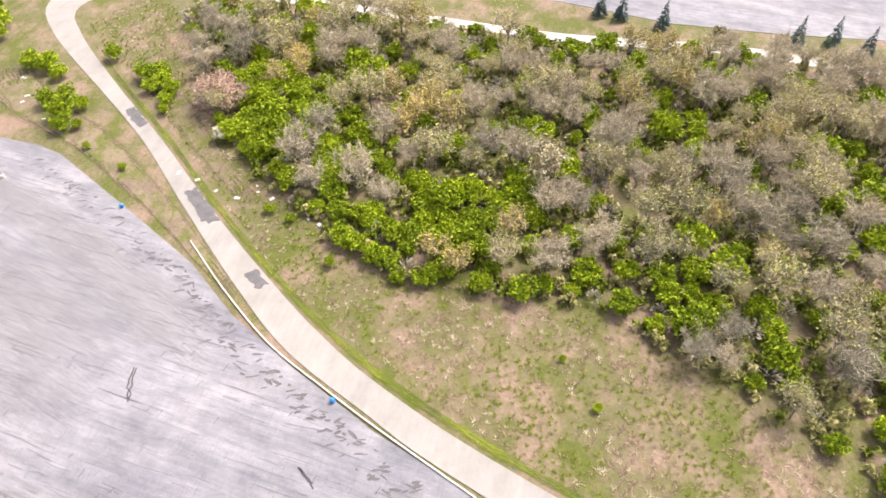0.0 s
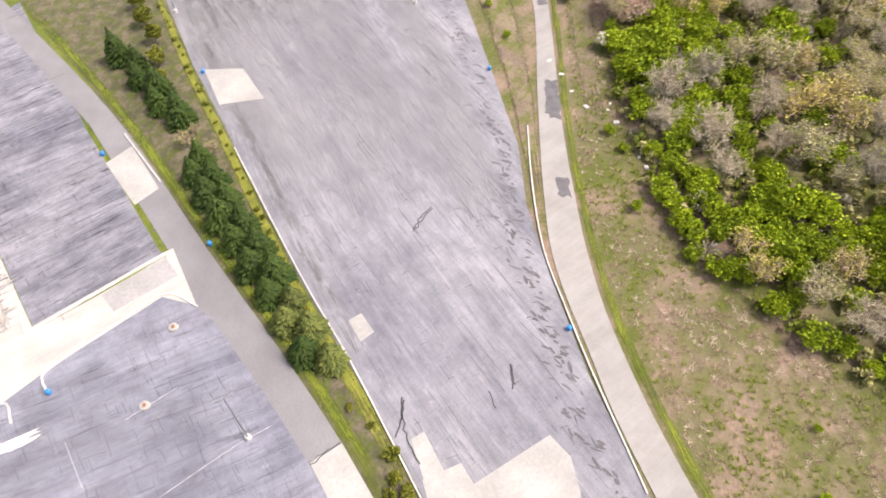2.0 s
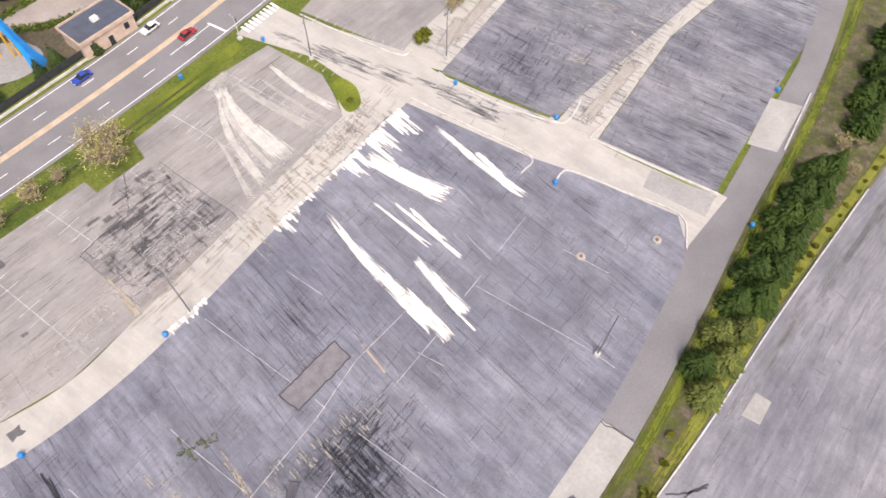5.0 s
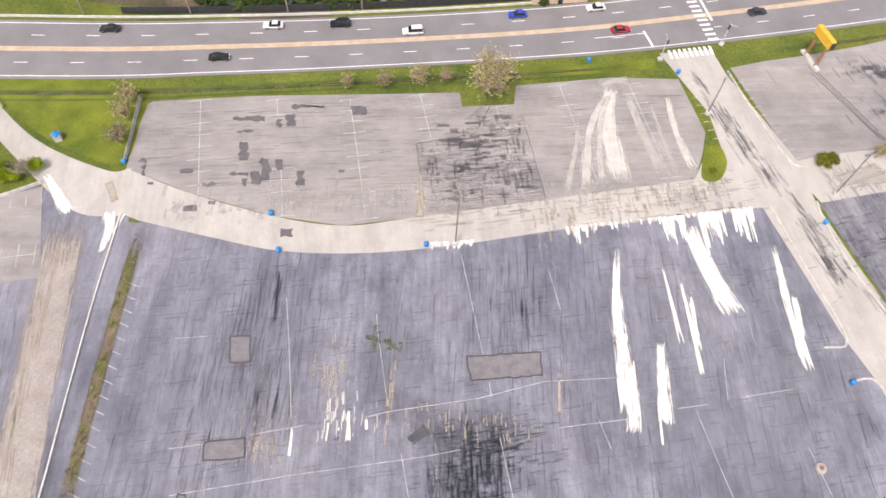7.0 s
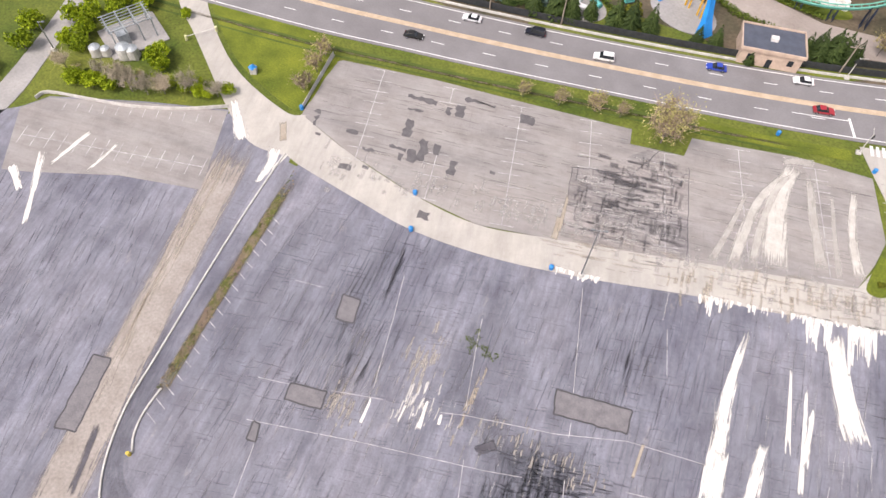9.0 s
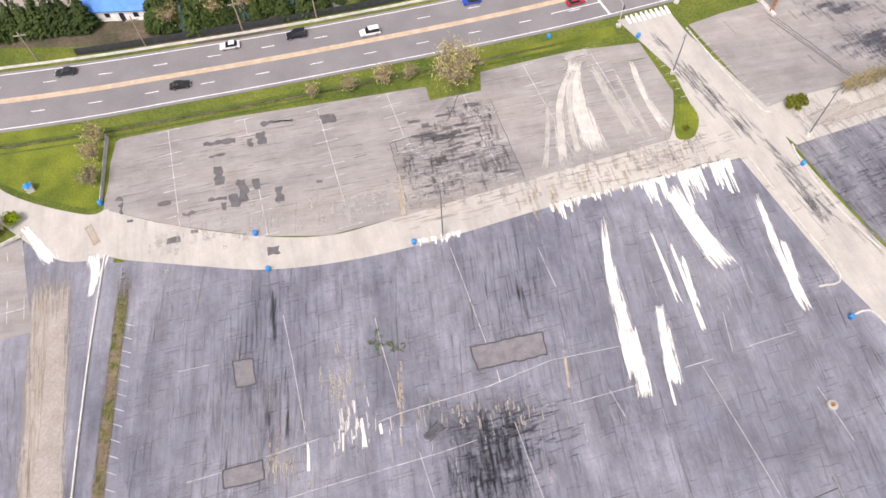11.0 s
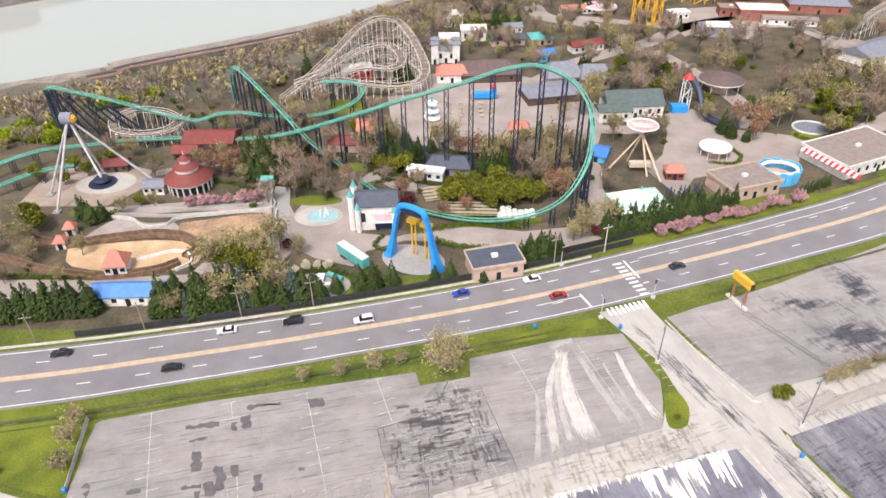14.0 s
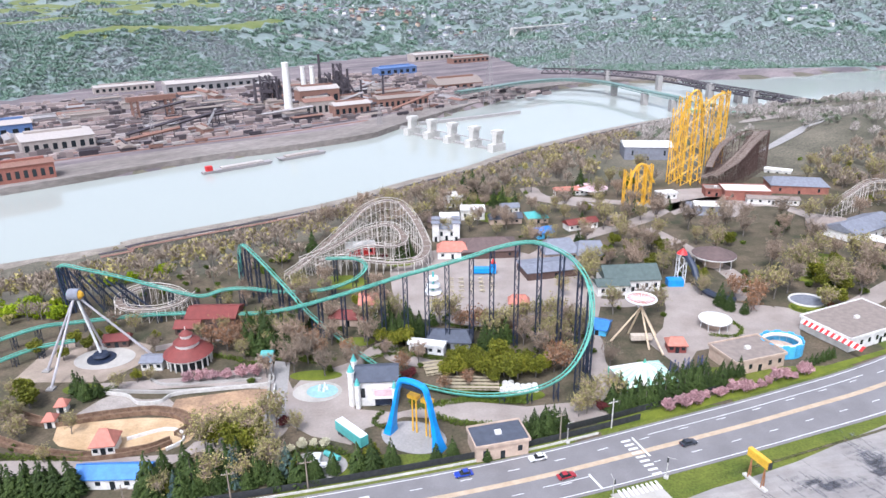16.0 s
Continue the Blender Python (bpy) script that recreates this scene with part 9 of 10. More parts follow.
for x, y, s in ((4.7, 205.5, 1.0), (8.5, 204.3, 1.1), (12.3, 204.6, 1.0), (18.6, 204, 0.9), (22.3, 203, 0.9), (32.4, 178.1, 1.2), (34.8, 177, 1.1), (6, 170.6, 0.7), (-0.6, 168, 0.7), (-48, 193.8, 1.1), (-43.9, 191.5, 1.0), (-41, 189, 0.9), (-31.5, 188.8, 0.8), (-13.1, 179.6, 0.9), (-76.8, 194.5, 1.2), (-71.5, 193.4, 1.2), (-68.2, 195, 1.1), (109, 217.5, 1.0), (113.8, 223.3, 1.3), (107, 227, 1.2), (-70, 198, 1.0)):
    RUSTY.plant(x, y, s, 0)
for x, y, s in ((-122.6, 189, 0.7), (-123.4, 198.1, 0.8), (-117.8, 195, 0.7), (-116.5, 199, 0.8), (-113, 203, 0.8), (-132.5, 191, 0.9), (-97.9, 201.3, 0.6), (-93.3, 175.5, 0.6), (-121.1, 165.1, 1.2), (15.9, 185.2, 1.1), (30.3, 179.3, 0.9), (80.3, 273.2, 1.2), (94.8, 272.7, 1.2), (85, 257, 1.1), (68.7, 266, 1.1), (145, 243, 1.3), (137.7, 222, 1.1), (143, 222, 1.0), (157.6, 254, 1.2)):
    ROUND.plant(x, y, s, 0)
for x, y, s in ((129.2, 232.7, 1.1), (140, 248, 1.2), (148.7, 234, 1.1), (155, 229, 1.0), (165.9, 242, 1.2), (122, 228, 1.0), (96.6, 232, 0.7), (168.8, 257.5, 1.2), (88, 252, 0.9), (77, 254, 0.9), (58, 252, 0.9), (52, 240, 0.8), (44, 232, 0.7), (38, 212, 0.8), (42, 204, 0.7), (36, 196, 0.7), (28, 208, 0.8), (-2, 210, 0.9), (2, 214, 0.8), (-26, 208, 0.9)):
    (PARK_BARE if int(x) % 2 else PARK_BUD).plant(x, y, s, 0)
BANKSHRUB = Kind("bank_shrub", "bright green shrub at the top of the bluff", "shrub", "shrubs of the bluff",
                 [grow_leafy(s, 3.4, 3.2, 14, 44, 0.36, 0.02) for s in (96, 97)], (BARK, LEAF_BRIGHT))
for x, y in ((-161.5, 222.8), (-158.3, 224.3), (-151.7, 222.6), (-145.7, 220.3), (-144.4, 225.5), (-143.8, 258), (-136.5, 256), (-128.7, 259), (-123.2, 262), (-120, 266), (-72.7, 270), (-155, 229), (-139, 222), (-148, 231), (-166, 226), (-131, 256), (-140, 253)):
    for k in range(2):
        BANKSHRUB.plant(x + rng.uniform(-3, 3), y + rng.uniform(-3, 3), rng.uniform(0.8, 1.3))
KEEP_OFF = [(-18, 54, 202, 269), (116, 168, 322, 373), (168, 222, 320, 366), (44, 84, 344, 388), (172, 204, 272, 312), (-139, -96, 172, 206), (-94, -68, 176, 196), (-92, -72, 207, 223), (-110, -44, 139, 174), (-28, -13, 158, 173), (-46, -28, 162, 177), (-44, -22, 129, 143), (-30, 4, 138, 156), (5, 21, 136, 147), (-8, 32, 163, 190), (-14, 10, 186, 203), (-16, 34, 222, 266), (48, 80, 186, 214), (47, 68, 162, 178), (66, 116, 170, 200), (80, 124, 196, 224), (118, 160, 184, 216), (57, 83, 230, 250), (-10, 36, 268, 294), (38, 72, 262, 284), (88, 112, 222, 250), (-60, -4, 244, 306), (124, 144, 217, 234), (-125, -92, 212, 236), (126, 212, 376, 445), (94, 114, 342, 356), (150, 216, 350, 384), (102, 122, 252, 272), (118, 150, 324, 356)]


def free(x, y):
    return not any(a < x < b and c < y < d for a, b, c, d in KEEP_OFF)


def in_park(x, y):
    return free(x, y) and y > np.interp(x, (-130, -110, 20, 140, 200), (137, 134, 160, 200, 235)) and along(x, NEAR_X, NEAR_Y) - y > 150


for x, y in spread(112, 58, 250, 206, 420, 7.4, in_park, rng):
    q = rng.random()
    (PARK_BARE if q < 0.48 else PARK_BUD if q < 0.82 else ROUND if q < 0.92 else PARK_CONIFER).plant(x, y, rng.uniform(0.7, 1.15))
for x, y in spread(105, -60, 70, 172, 380, 6.0, in_park, rng):
    (PARK_BARE if rng.random() < 0.6 else PARK_BUD).plant(x, y, rng.uniform(0.5, 0.95))
for x, y in spread(38, -130, -48, 136, 240, 5.8, in_park, rng):
    (PARK_BARE if rng.random() < 0.5 else PARK_BUD).plant(x, y, rng.uniform(0.4, 0.65))
for x, y in spread(110, -130, 190, 138, 300, 3.6, in_park, rng):
    SHRUB.plant(x, y, rng.uniform(0.6, 1.2))


def hedge(pts, width, high, n=5):
    """A clipped hedge: leafy clumps packed along a line."""
    line = smooth([(*p, 0) for p in pts], n)
    r = np.random.default_rng(int(abs(pts[0][0]) * 10))
    c = []
    for a, b in zip(line, line[1:]):
        L = (b - a).length
        for k in range(int(L * 26 * width)):
            p = a.lerp(b, r.uniform())
            c.append((p.x + r.uniform(-1, 1) * width / 2, p.y + r.uniform(-1, 1) * width / 2, r.uniform(0.1, high)))
    ob = arr_ob("hedge", tri_leaves(r, np.array(c), 0.26), HEDGE)
    return tagged(ob, "clipped dark green hedge beside a walkway", "hedge")


hedge(oval(-33, 135.8, 9, 6.2)[1:14], 1.4, 1.6, 2)
hedge([(-18, 158), (-20, 153), (-16, 150)], 1.3, 1.0)
hedge([(-4, 156), (4, 152), (14, 151)], 2.0, 1.2)
hedge([(-26, 186), (-18, 190), (-4, 187), (10, 184)], 1.4, 1.0)
hedge([(-7, 171), (2, 167), (20, 165)], 1.5, 0.9)
hedge([(-24, 194), (-14, 192), (-8, 188.5), (0, 185)], 1.6, 1.2)
hedge([(4, 222), (-1, 214), (4, 208), (14, 206), (26, 207)], 1.4, 1.1)
hedge([(-8, 160), (6, 163.5), (22, 162)], 2.4, 0.8)
hedge(oval(23, 361, 10, 7)[2:26], 1.6, 1.2, 2)
hedge(oval(23, 361, 5, 3.5)[2:26], 1.2, 1.0, 2)
hedge(oval(134, 220, 8.5, 5)[13:28], 1.2, 1.0, 2)
hedge([(-50, 186), (-44, 188), (-36, 187)], 2.0, 1.2)
hedge([(-64, 186), (-70, 189), (-76, 190)], 1.6, 1.4)
hedge([(-66, 183), (-54, 187.5), (-40, 185)], 1.2, 1.0)
hedge([(88, 200), (96, 199), (100, 204), (99, 209)], 1.4, 0.9)
hedge([(-125, 141), (-108, 139.8), (-92, 139.2)], 1.6, 1.2)
hedge([(-106, 167), (-101, 169), (-98, 172)], 2.2, 1.6)

# shrubs and trees round the lots
BIG = Kind("verge_tree", "broad grey-tan tree in early bud on the verge", "tree", "verge trees",
           [grow_bare(81, 9.5, 5.6, 18, 10, 0.07, 1500, 0.2)], (BARK, TWIG_PARK, LEAF_OLIVE))
BIG.plant(-0.5, 104.5, 1.0, 0)
TANBUSH = Kind("tan_bush", "leafless tan shrub on the verge", "shrub", "tan verge shrubs",
               [grow_bare(s, 4.2, 2.5, 12, 9, 0.07, 300, 0.2) for s in (83, 84)], (BARK, TWIG_PARK, LEAF_OLIVE))
THICKET = Kind("thicket", "pinkish-brown leafless thicket on the open slope", "shrub", "thickets of the slope",
               [grow_bare(s, 4.2, 2.5, 12, 9, 0.07, 300, 0.2) for s in (85, 88)], (BARK, TWIG_PINK, leaf_mat("pinkish_buds", (0.3, 0.2, 0.16), (0.5, 0.36, 0.3))))
for x, y, s in ((-23.4, 103.5, 0.9), (-31.2, 102, 0.8), (-15.9, 106, 0.95), (-10.5, 107, 0.8), (-75, 91, 1.0), (-74, 86, 1.05), (-73.2, 80, 1.0)):
    TANBUSH.plant(x, y, s, 0)
YELLOWBUSH = Kind("yellow_bush", "low yellow-green shrub at a lot edge", "shrub", "yellow-green shrubs",
                  [grow_leafy(s, 2.4, 1.7, 12, 42, 0.25, 0.02) for s in (86, 87)], (BARK, LEAF_GOLD_LEAFY))
for x, y, s in ((69.5, 97, 1.2), (71.5, 98, 1.0), (29.1, -1.7, 0.8), (31.2, -4.6, 0.9), (34.1, -3.4, 0.8), (38.1, -3.8, 0.9), (32.2, -2.0, 0.7), (26, -4.6, 0.7), (20, -5.8, 0.6), (44, -1.8, 0.5), (48, 0.6, 0.5), (46.5, 91.5, 0.5), (22, -5.6, 0.5)):
    YELLOWBUSH.plant(x, y, s, 0)
for i in range(34):
    t = i / 33
    YELLOWBUSH.plant(58 + t * 130 + rng.uniform(-1, 1), 0.9 + t * 22.5 + 0.8, rng.uniform(0.25, 0.55), 0)
for x, y, s in ((81, 100.5, 0.8), (84, 101.5, 0.9), (87, 102.7, 0.8), (90, 104, 0.8), (94, 105.5, 0.8), (98, 107, 0.7), (120, 20, 0.8), (123, 18, 0.6), (116, 15, 0.6)):
    TANBUSH.plant(x, y, s, 0)
for x, y, s in ((143, 24, 1.0), (150, 24, 1.1), (160, 24, 1.2), (168, 26, 1.2), (176, 27, 1.3)):
    ROUND.plant(x, y, s * 0.7, 0)
for x, y, s in ((-105.5, 71, 1.0), (-117, 58, 0.8), (-113, 58.5, 0.8), (-109.5, 60, 0.75), (-92, 68, 0.6), (-95, 67, 0.6), (-128, 75, 1.0), (-124, 79, 0.9), (-134, 60, 1.0), (-137, 66, 1.0), (-136, 50, 1.0), (-120, 84, 0.9), (-110, 86, 0.5)):
    GREEN.plant(x, y, s, 0)
for x, y, s in ((-105, 61.5, 0.55), (-101.5, 62.5, 0.5), (-98.5, 64.5, 0.5), (-107.5, 62, 0.6), (-122, 60, 0.5)):
    BARE.plant(x, y, s, 0)
for k in range(26):
    t = k / 25
    x, y = -119.5 + 33 * t + rng.uniform(-0.8, 0.8), 54.5 + 12 * t + 2.6 + rng.uniform(0, 3.2)
    (GREEN, TANBUSH, SHRUB, GREEN, BARE)[k % 5].plant(x, y, rng.uniform(0.4, 0.62), 0)
for x, y, s in ((-123, 66, 0.8), (-125, 70, 0.9), (-127, 66, 0.8), (-126, 82, 0.9), (-121, 86, 0.7), (-104, 70, 0.8), (-107, 73.5, 0.7), (-131, 72, 0.9), (-128.5, 88, 0.8)):
    GREEN.plant(x, y, s, 0)
# open slope below the winding lane: single shrubs, blossom, pink thicket
CREAM.plant(122.3, -82.8, 1.0, 0)
Kind("cream_tree", "tall pale tree in cream bud", "tree", "trees of the wooded slope", [grow_bare(91, 9.5, 3.6, 14, 8, 0.07, 1400, 0.24)], (BARK, TWIG, WHITE_TAN)).plant(45, -111, 1.45, 0)
for x, y, s in ((134.6, -91, 1.6), (130, -92, 1.4), (138, -94, 1.5), (133, -96, 1.5), (128, -97, 1.3), (137, -99, 1.4)):
    THICKET.plant(x, y, s, 0)
for x, y, s in ((159.5, -63.5, 1.0), (164, -67, 1.35), (168, -71.5, 1.2), (172, -68, 1.0), (163, -72, 0.8), (187, -79, 1.2), (192, -77, 1.1), (181, -78, 0.9), (157, -66, 0.6), (148, -62, 0.4), (134, -62, 0.4), (176, -93, 1.0), (160, -91, 1.1), (154, -88, 0.9), (149, -90, 0.7), (199, -66, 1.2), (206, -60, 1.1), (212, -56, 1.2), (218, -50, 1.3), (143.6, -83, 0.6), (146, -86, 0.8), (110, -84, 1.2), (113, -88, 1.4), (107, -87, 1.3), (117, -93, 1.4), (111, -93, 1.5), (104, -91, 1.4), (153, -91, 1.0), (148, -90, 0.9), (157, -94, 1.0), (220, -84, 1.5), (228, -88, 1.4), (214, -80, 1.2), (94, -71, 0.5), (88, -71.5, 0.45), (72, -66, 0.5), (-30, -70, 0.4), (10, -66, 0.35), (20, -72, 0.3)):
    GREEN.plant(x, y, s, 0)
for x, y in ((12.3, -213), (3.2, -219), (-6.5, -218), (49.8, -200), (62.8, -198), (69.5, -196.5)):
    SPRUCE.plant(x, y, 1.2, 0)
for x, y in ((34, -206), (-14, -225)):
    YELLOWBUSH.plant(x, y, 1.5, 0)


def on_slope(x, y):
    wind_s = np.interp(x, (-70, 14, 44, 63, 80, 102, 129, 160, 200), (-52, -49, -50, -53, -57, -65, -76, -87, -100))
    return np.interp(x, *FOREST_EDGE) - 2 < y < wind_s - 1


tufts = []
for x, y in spread(2600, -75, 200, -125, -48, 0.9, on_slope, rng):
    g = noise.noise(Vector((x * 0.06, y * 0.06, 2.0))) + 0.5 * noise.noise(Vector((x * 0.2, y * 0.2, 5.0)))
    tufts.append((x, y, float(land(x, y)), rng.uniform(0.45, 1.1), rng.choice((0, 0, 1)) if g > 0.0 else rng.choice((0, 1, 1, 2, 3)) if g > -0.2 else rng.choice((2, 3, 3))))


def grow_stalks(seed, high, spread_r, n, w):
    """A tussock of thin leaning stalks."""
    r = np.random.default_rng(seed)
    tv = []
    for _ in range(n):
        a, o = r.uniform(0, 2 * np.pi), r.uniform(0.2, 1.0) * spread_r
        foot = np.array([np.cos(a) * o * 0.4, np.sin(a) * o * 0.4, 0.0])
        tip = np.array([np.cos(a) * o * 1.2, np.sin(a) * o * 1.2, high * r.uniform(0.4, 1.0)])
        side = np.array([-np.sin(a), np.cos(a), 0]) * w
        tv += [foot - side, foot + side, tip]
    tv = np.array(tv)
    return tv, np.arange(len(tv)).reshape(-1, 3)


wood("rough_grass", "dry tussocks and weeds on the open slope", tufts,
     [(grow_stalks(101, 0.6, 0.9, 22, 0.08),), (grow_stalks(102, 0.7, 1.0, 22, 0.07),), (grow_stalks(103, 0.6, 1.1, 20, 0.07),), (grow_stalks(104, 0.8, 1.0, 20, 0.07),)],
     [(LEAF_MOSS,), (leaf_mat("olive_straw", (0.2, 0.18, 0.075), (0.33, 0.29, 0.14)),), (leaf_mat("pale_straw", (0.3, 0.25, 0.18), (0.46, 0.39, 0.3)),), (leaf_mat("dry_bramble", (0.22, 0.155, 0.12), (0.36, 0.27, 0.21)),)], "grass")
wash_strip("grass_strip", [(200, -98.6), (165, -86.2), (152, -82), (135, -76.4), (116, -69.5), (99, -63.4), (80, -57.4), (63, -53.0), (44, -50.0), (14, -49.3), (-60, -52.6)], 1.6, 2.6, GRASS, 0.1, 1.3, 0.9, 0.004, "ragged green edge of the winding lane", "grass", rough=3.4)
WEEDY_SOIL = scrub_ground("weedy_brown_soil", ((0.16, 0.115, 0.085), (0.2, 0.155, 0.1), (0.1, 0.11, 0.02)), 0.16)
wash_strip("weedy_soil", [(205, -74), (178, -66), (152, -65), (132, -61.4), (112, -57), (96, -52.4), (78, -47.2)], 17, 2.4, WEEDY_SOIL, 0.0, 0.6, 1.0, 0.008, "weedy brown soil between the lane and the lot", "verge")
wash_strip("weedy_soil", [(168, -95), (148, -89), (134, -83), (118, -77), (98, -70)], 12, 5, WEEDY_SOIL, 0.0, 0.8, 0.9, 0.006, "brown bramble bank beside the winding lane", "verge")
litter = [(x + rng.uniform(-4, 4), y + rng.uniform(-3, 3)) for x, y in ((186, -62), (180, -66), (172, -62), (190, -70), (196, -60), (107, -72), (100, -73), (96, -76), (118, -71), (84, -71)) for _ in range(2)]
for x, y in litter:
    bm = bmesh.new()
    w, d = rng.uniform(0.3, 0.75), rng.uniform(0.25, 0.5)
    box(bm, -w, w, -d, d, 0, rng.uniform(0.12, 0.35), Matrix.Rotation(rng.uniform(0, 3), 4, "Z"))
    bmesh.ops.bevel(bm, geom=bm.edges[:], offset=0.05, segments=1, affect="EDGES")
    ob = mesh_ob("rubble", [v.co.copy() for v in bm.verts], [[v.index for v in f.verts] for f in bm.faces], KERB)
    bm.free()
    ob.location = (x, y, float(land(x, y)) if y < -56 else 0.02)
    tagged(ob, "pale lump of broken concrete in the weeds", "rubble", "broken concrete lumps")


WEED_LINE = ((-55.3, -56.0, -58.1, -60.3, -62.0), (10, 14, 29.4, 46.1, 60))


def weed_x(y):
    return float(np.interp(y, WEED_LINE[1], WEED_LINE[0]))


wash_strip("weedy_strip", [(x, y) for x, y in zip(*WEED_LINE)], 2.6, 3.0, WEEDY_SOIL, 0.0, 0.8, 0.9, 0.03, "brown weedy strip along the kerb of the lot", "verge")
weeds = [(-13.5 + rng.uniform(-3.5, 3.5), 44.5 + rng.uniform(-0.8, 0.8), 0.02, rng.uniform(0.3, 0.6), 0) for _ in range(24)] + [(-14.5 + rng.uniform(-0.6, 0.6), 44.5 + rng.uniform(-3, 4), 0.02, rng.uniform(0.2, 0.5), 0) for _ in range(14)]
weeds += [(weed_x(y) + rng.uniform(-0.9, 0.9), y, 0.02, rng.uniform(0.2, 0.5), rng.choice((0, 1, 1))) for y in [rng.uniform(12, 61) for _ in range(150)]]
weeds += [(-33 + rng.normalvariate(0, 1.5), -1.6 + rng.normalvariate(0, 1.4), 0.02, rng.uniform(0.12, 0.3), rng.choice((0, 1, 1))) for _ in range(80)]
wood("weeds", "green weeds growing in asphalt cracks", weeds, [(grow_leafy(105, 0.4, 0.9, 3, 10, 0.22, 0.0)[1],), (grow_leafy(106, 0.4, 0.9, 3, 8, 0.22, 0.0)[1],)], [(GRASS_LEAF,), (STRAW,)], "weeds")

# the wooded bluff above the river
EDGE_X, EDGE_Y = (-420, -200, -150, -125, -95, -66, -42, 0, 50, 90, 125, 212, 232, 420, 700), (120, 190, 212, 243, 246, 266, 318, 342, 372, 398, 478, 458, 300, 330, 500)


def in_bluff(x, y):
    b = along(x, NEAR_X, NEAR_Y) - y
    return 24 < b and (b < 340 or x > 225) and y > np.interp(x, EDGE_X, EDGE_Y) and (x < 225 or noise.noise(Vector((x * 0.012, y * 0.012, 6))) > (0.05 if y > 430 else -0.12))


# greyed twigs and leaves for the farther trees, haze held in their colour
TWIG_HAZED = leaf_mat("hazed_valley_twigs", (0.22, 0.21, 0.2), (0.4, 0.385, 0.37))
LEAF_HAZED = leaf_mat("hazed_valley_leaves", (0.14, 0.17, 0.12), (0.27, 0.31, 0.22))
spots = []
for x, y in spread(2800, -420, 640, 130, 1000, 4.7, in_bluff, rng):
    near = along(x, NEAR_X, NEAR_Y) - y
    k = rng.choice((0, 0, 0, 1, 1, 2)) if noise.noise(Vector((x * 0.02, y * 0.02, 4))) > -0.1 else rng.choice((0, 0, 1, 1, 0, 3))
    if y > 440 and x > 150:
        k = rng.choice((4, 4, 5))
    spots.append((x, y, float(land(x, y)), rng.uniform(0.7, 1.1) * (0.75 if k in (2, 3) else 1) * min(1, 0.3 + near / 200), k))
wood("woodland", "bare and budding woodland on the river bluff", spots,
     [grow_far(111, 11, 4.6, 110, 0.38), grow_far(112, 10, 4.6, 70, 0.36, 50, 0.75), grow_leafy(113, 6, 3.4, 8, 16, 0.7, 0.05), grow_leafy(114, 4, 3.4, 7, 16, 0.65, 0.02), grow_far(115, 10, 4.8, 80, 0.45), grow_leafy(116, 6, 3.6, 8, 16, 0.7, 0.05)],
     [(BARK, TWIG_DARK), (BARK, TWIG_DARK, LEAF_BUFF), (BARK, LEAF_BUFF), (BARK, GRASS_LEAF), (BARK, TWIG_HAZED), (BARK, LEAF_HAZED)])

# ---- across the river ----
YARD_Z = -44.0
STEEL_GREY = paint("grey_works_cladding", (0.3, 0.28, 0.28), 0.7)
STEEL_DARK = paint("sooty_steel", (0.06, 0.05, 0.06), 0.8)
STEEL_BEIGE = paint("beige_works_cladding", (0.38, 0.33, 0.3), 0.8)
STEEL_BLUE = paint("blue_works_cladding", (0.1, 0.17, 0.35), 0.6)
RUST = paint("rust_brown_works", (0.24, 0.13, 0.1), 0.85)
PALE_ROOF = paint("pale_works_roof", (0.43, 0.385, 0.36), 0.8)
QUAY = surface("worn_quay", (0.17, 0.145, 0.13), (0.28, 0.245, 0.225), 0.03, 0.95, 0, 0.3, 0.35, (3, 1, 1), 40)
quay = [(p.x, p.y) for p in smooth([(x, y) for x, y in zip(FAR_X, FAR_Y)][1:9], 4)]
slab("quay", quay + [(x - 34, y + 44) for x, y in quay[::-1]], -43.6, QUAY, "brown-grey quay and river wall", "quay", deep=9.0)
BANK = surface("stony_river_bank", (0.2, 0.17, 0.14), (0.3, 0.26, 0.22), 0.1, 0.95, 0, 0.8, 0.3)
bank_line = smooth([(x, y) for x, y in zip(NEAR_X, NEAR_Y)], 5)
slab("river_bank", [(p.x, p.y) for p in bank_line] + [(p.x + 12, p.y - 16) for p in bank_line[::-1]], -48.2, BANK, "stony near bank with a rail bed", "river bank", deep=5.0)
for off, w, m in ((24, 2.5, STEEL_DARK), (31, 2.5, RUST)):
    ribbon("railway_line", [(p.x + off * 0.55, p.y - off * 0.8) for p in bank_line[6:-6]], w, -46.0 + off * 0.05, m, None, 0.5, "dark railway line on the river bank", "railway", "structure")


def u_frame(x, y, along_m, over_m):
    """Steps along and across the works' own axes."""
    return x + along_m * 0.8 - over_m * 0.6, y + along_m * 0.6 + over_m * 0.8


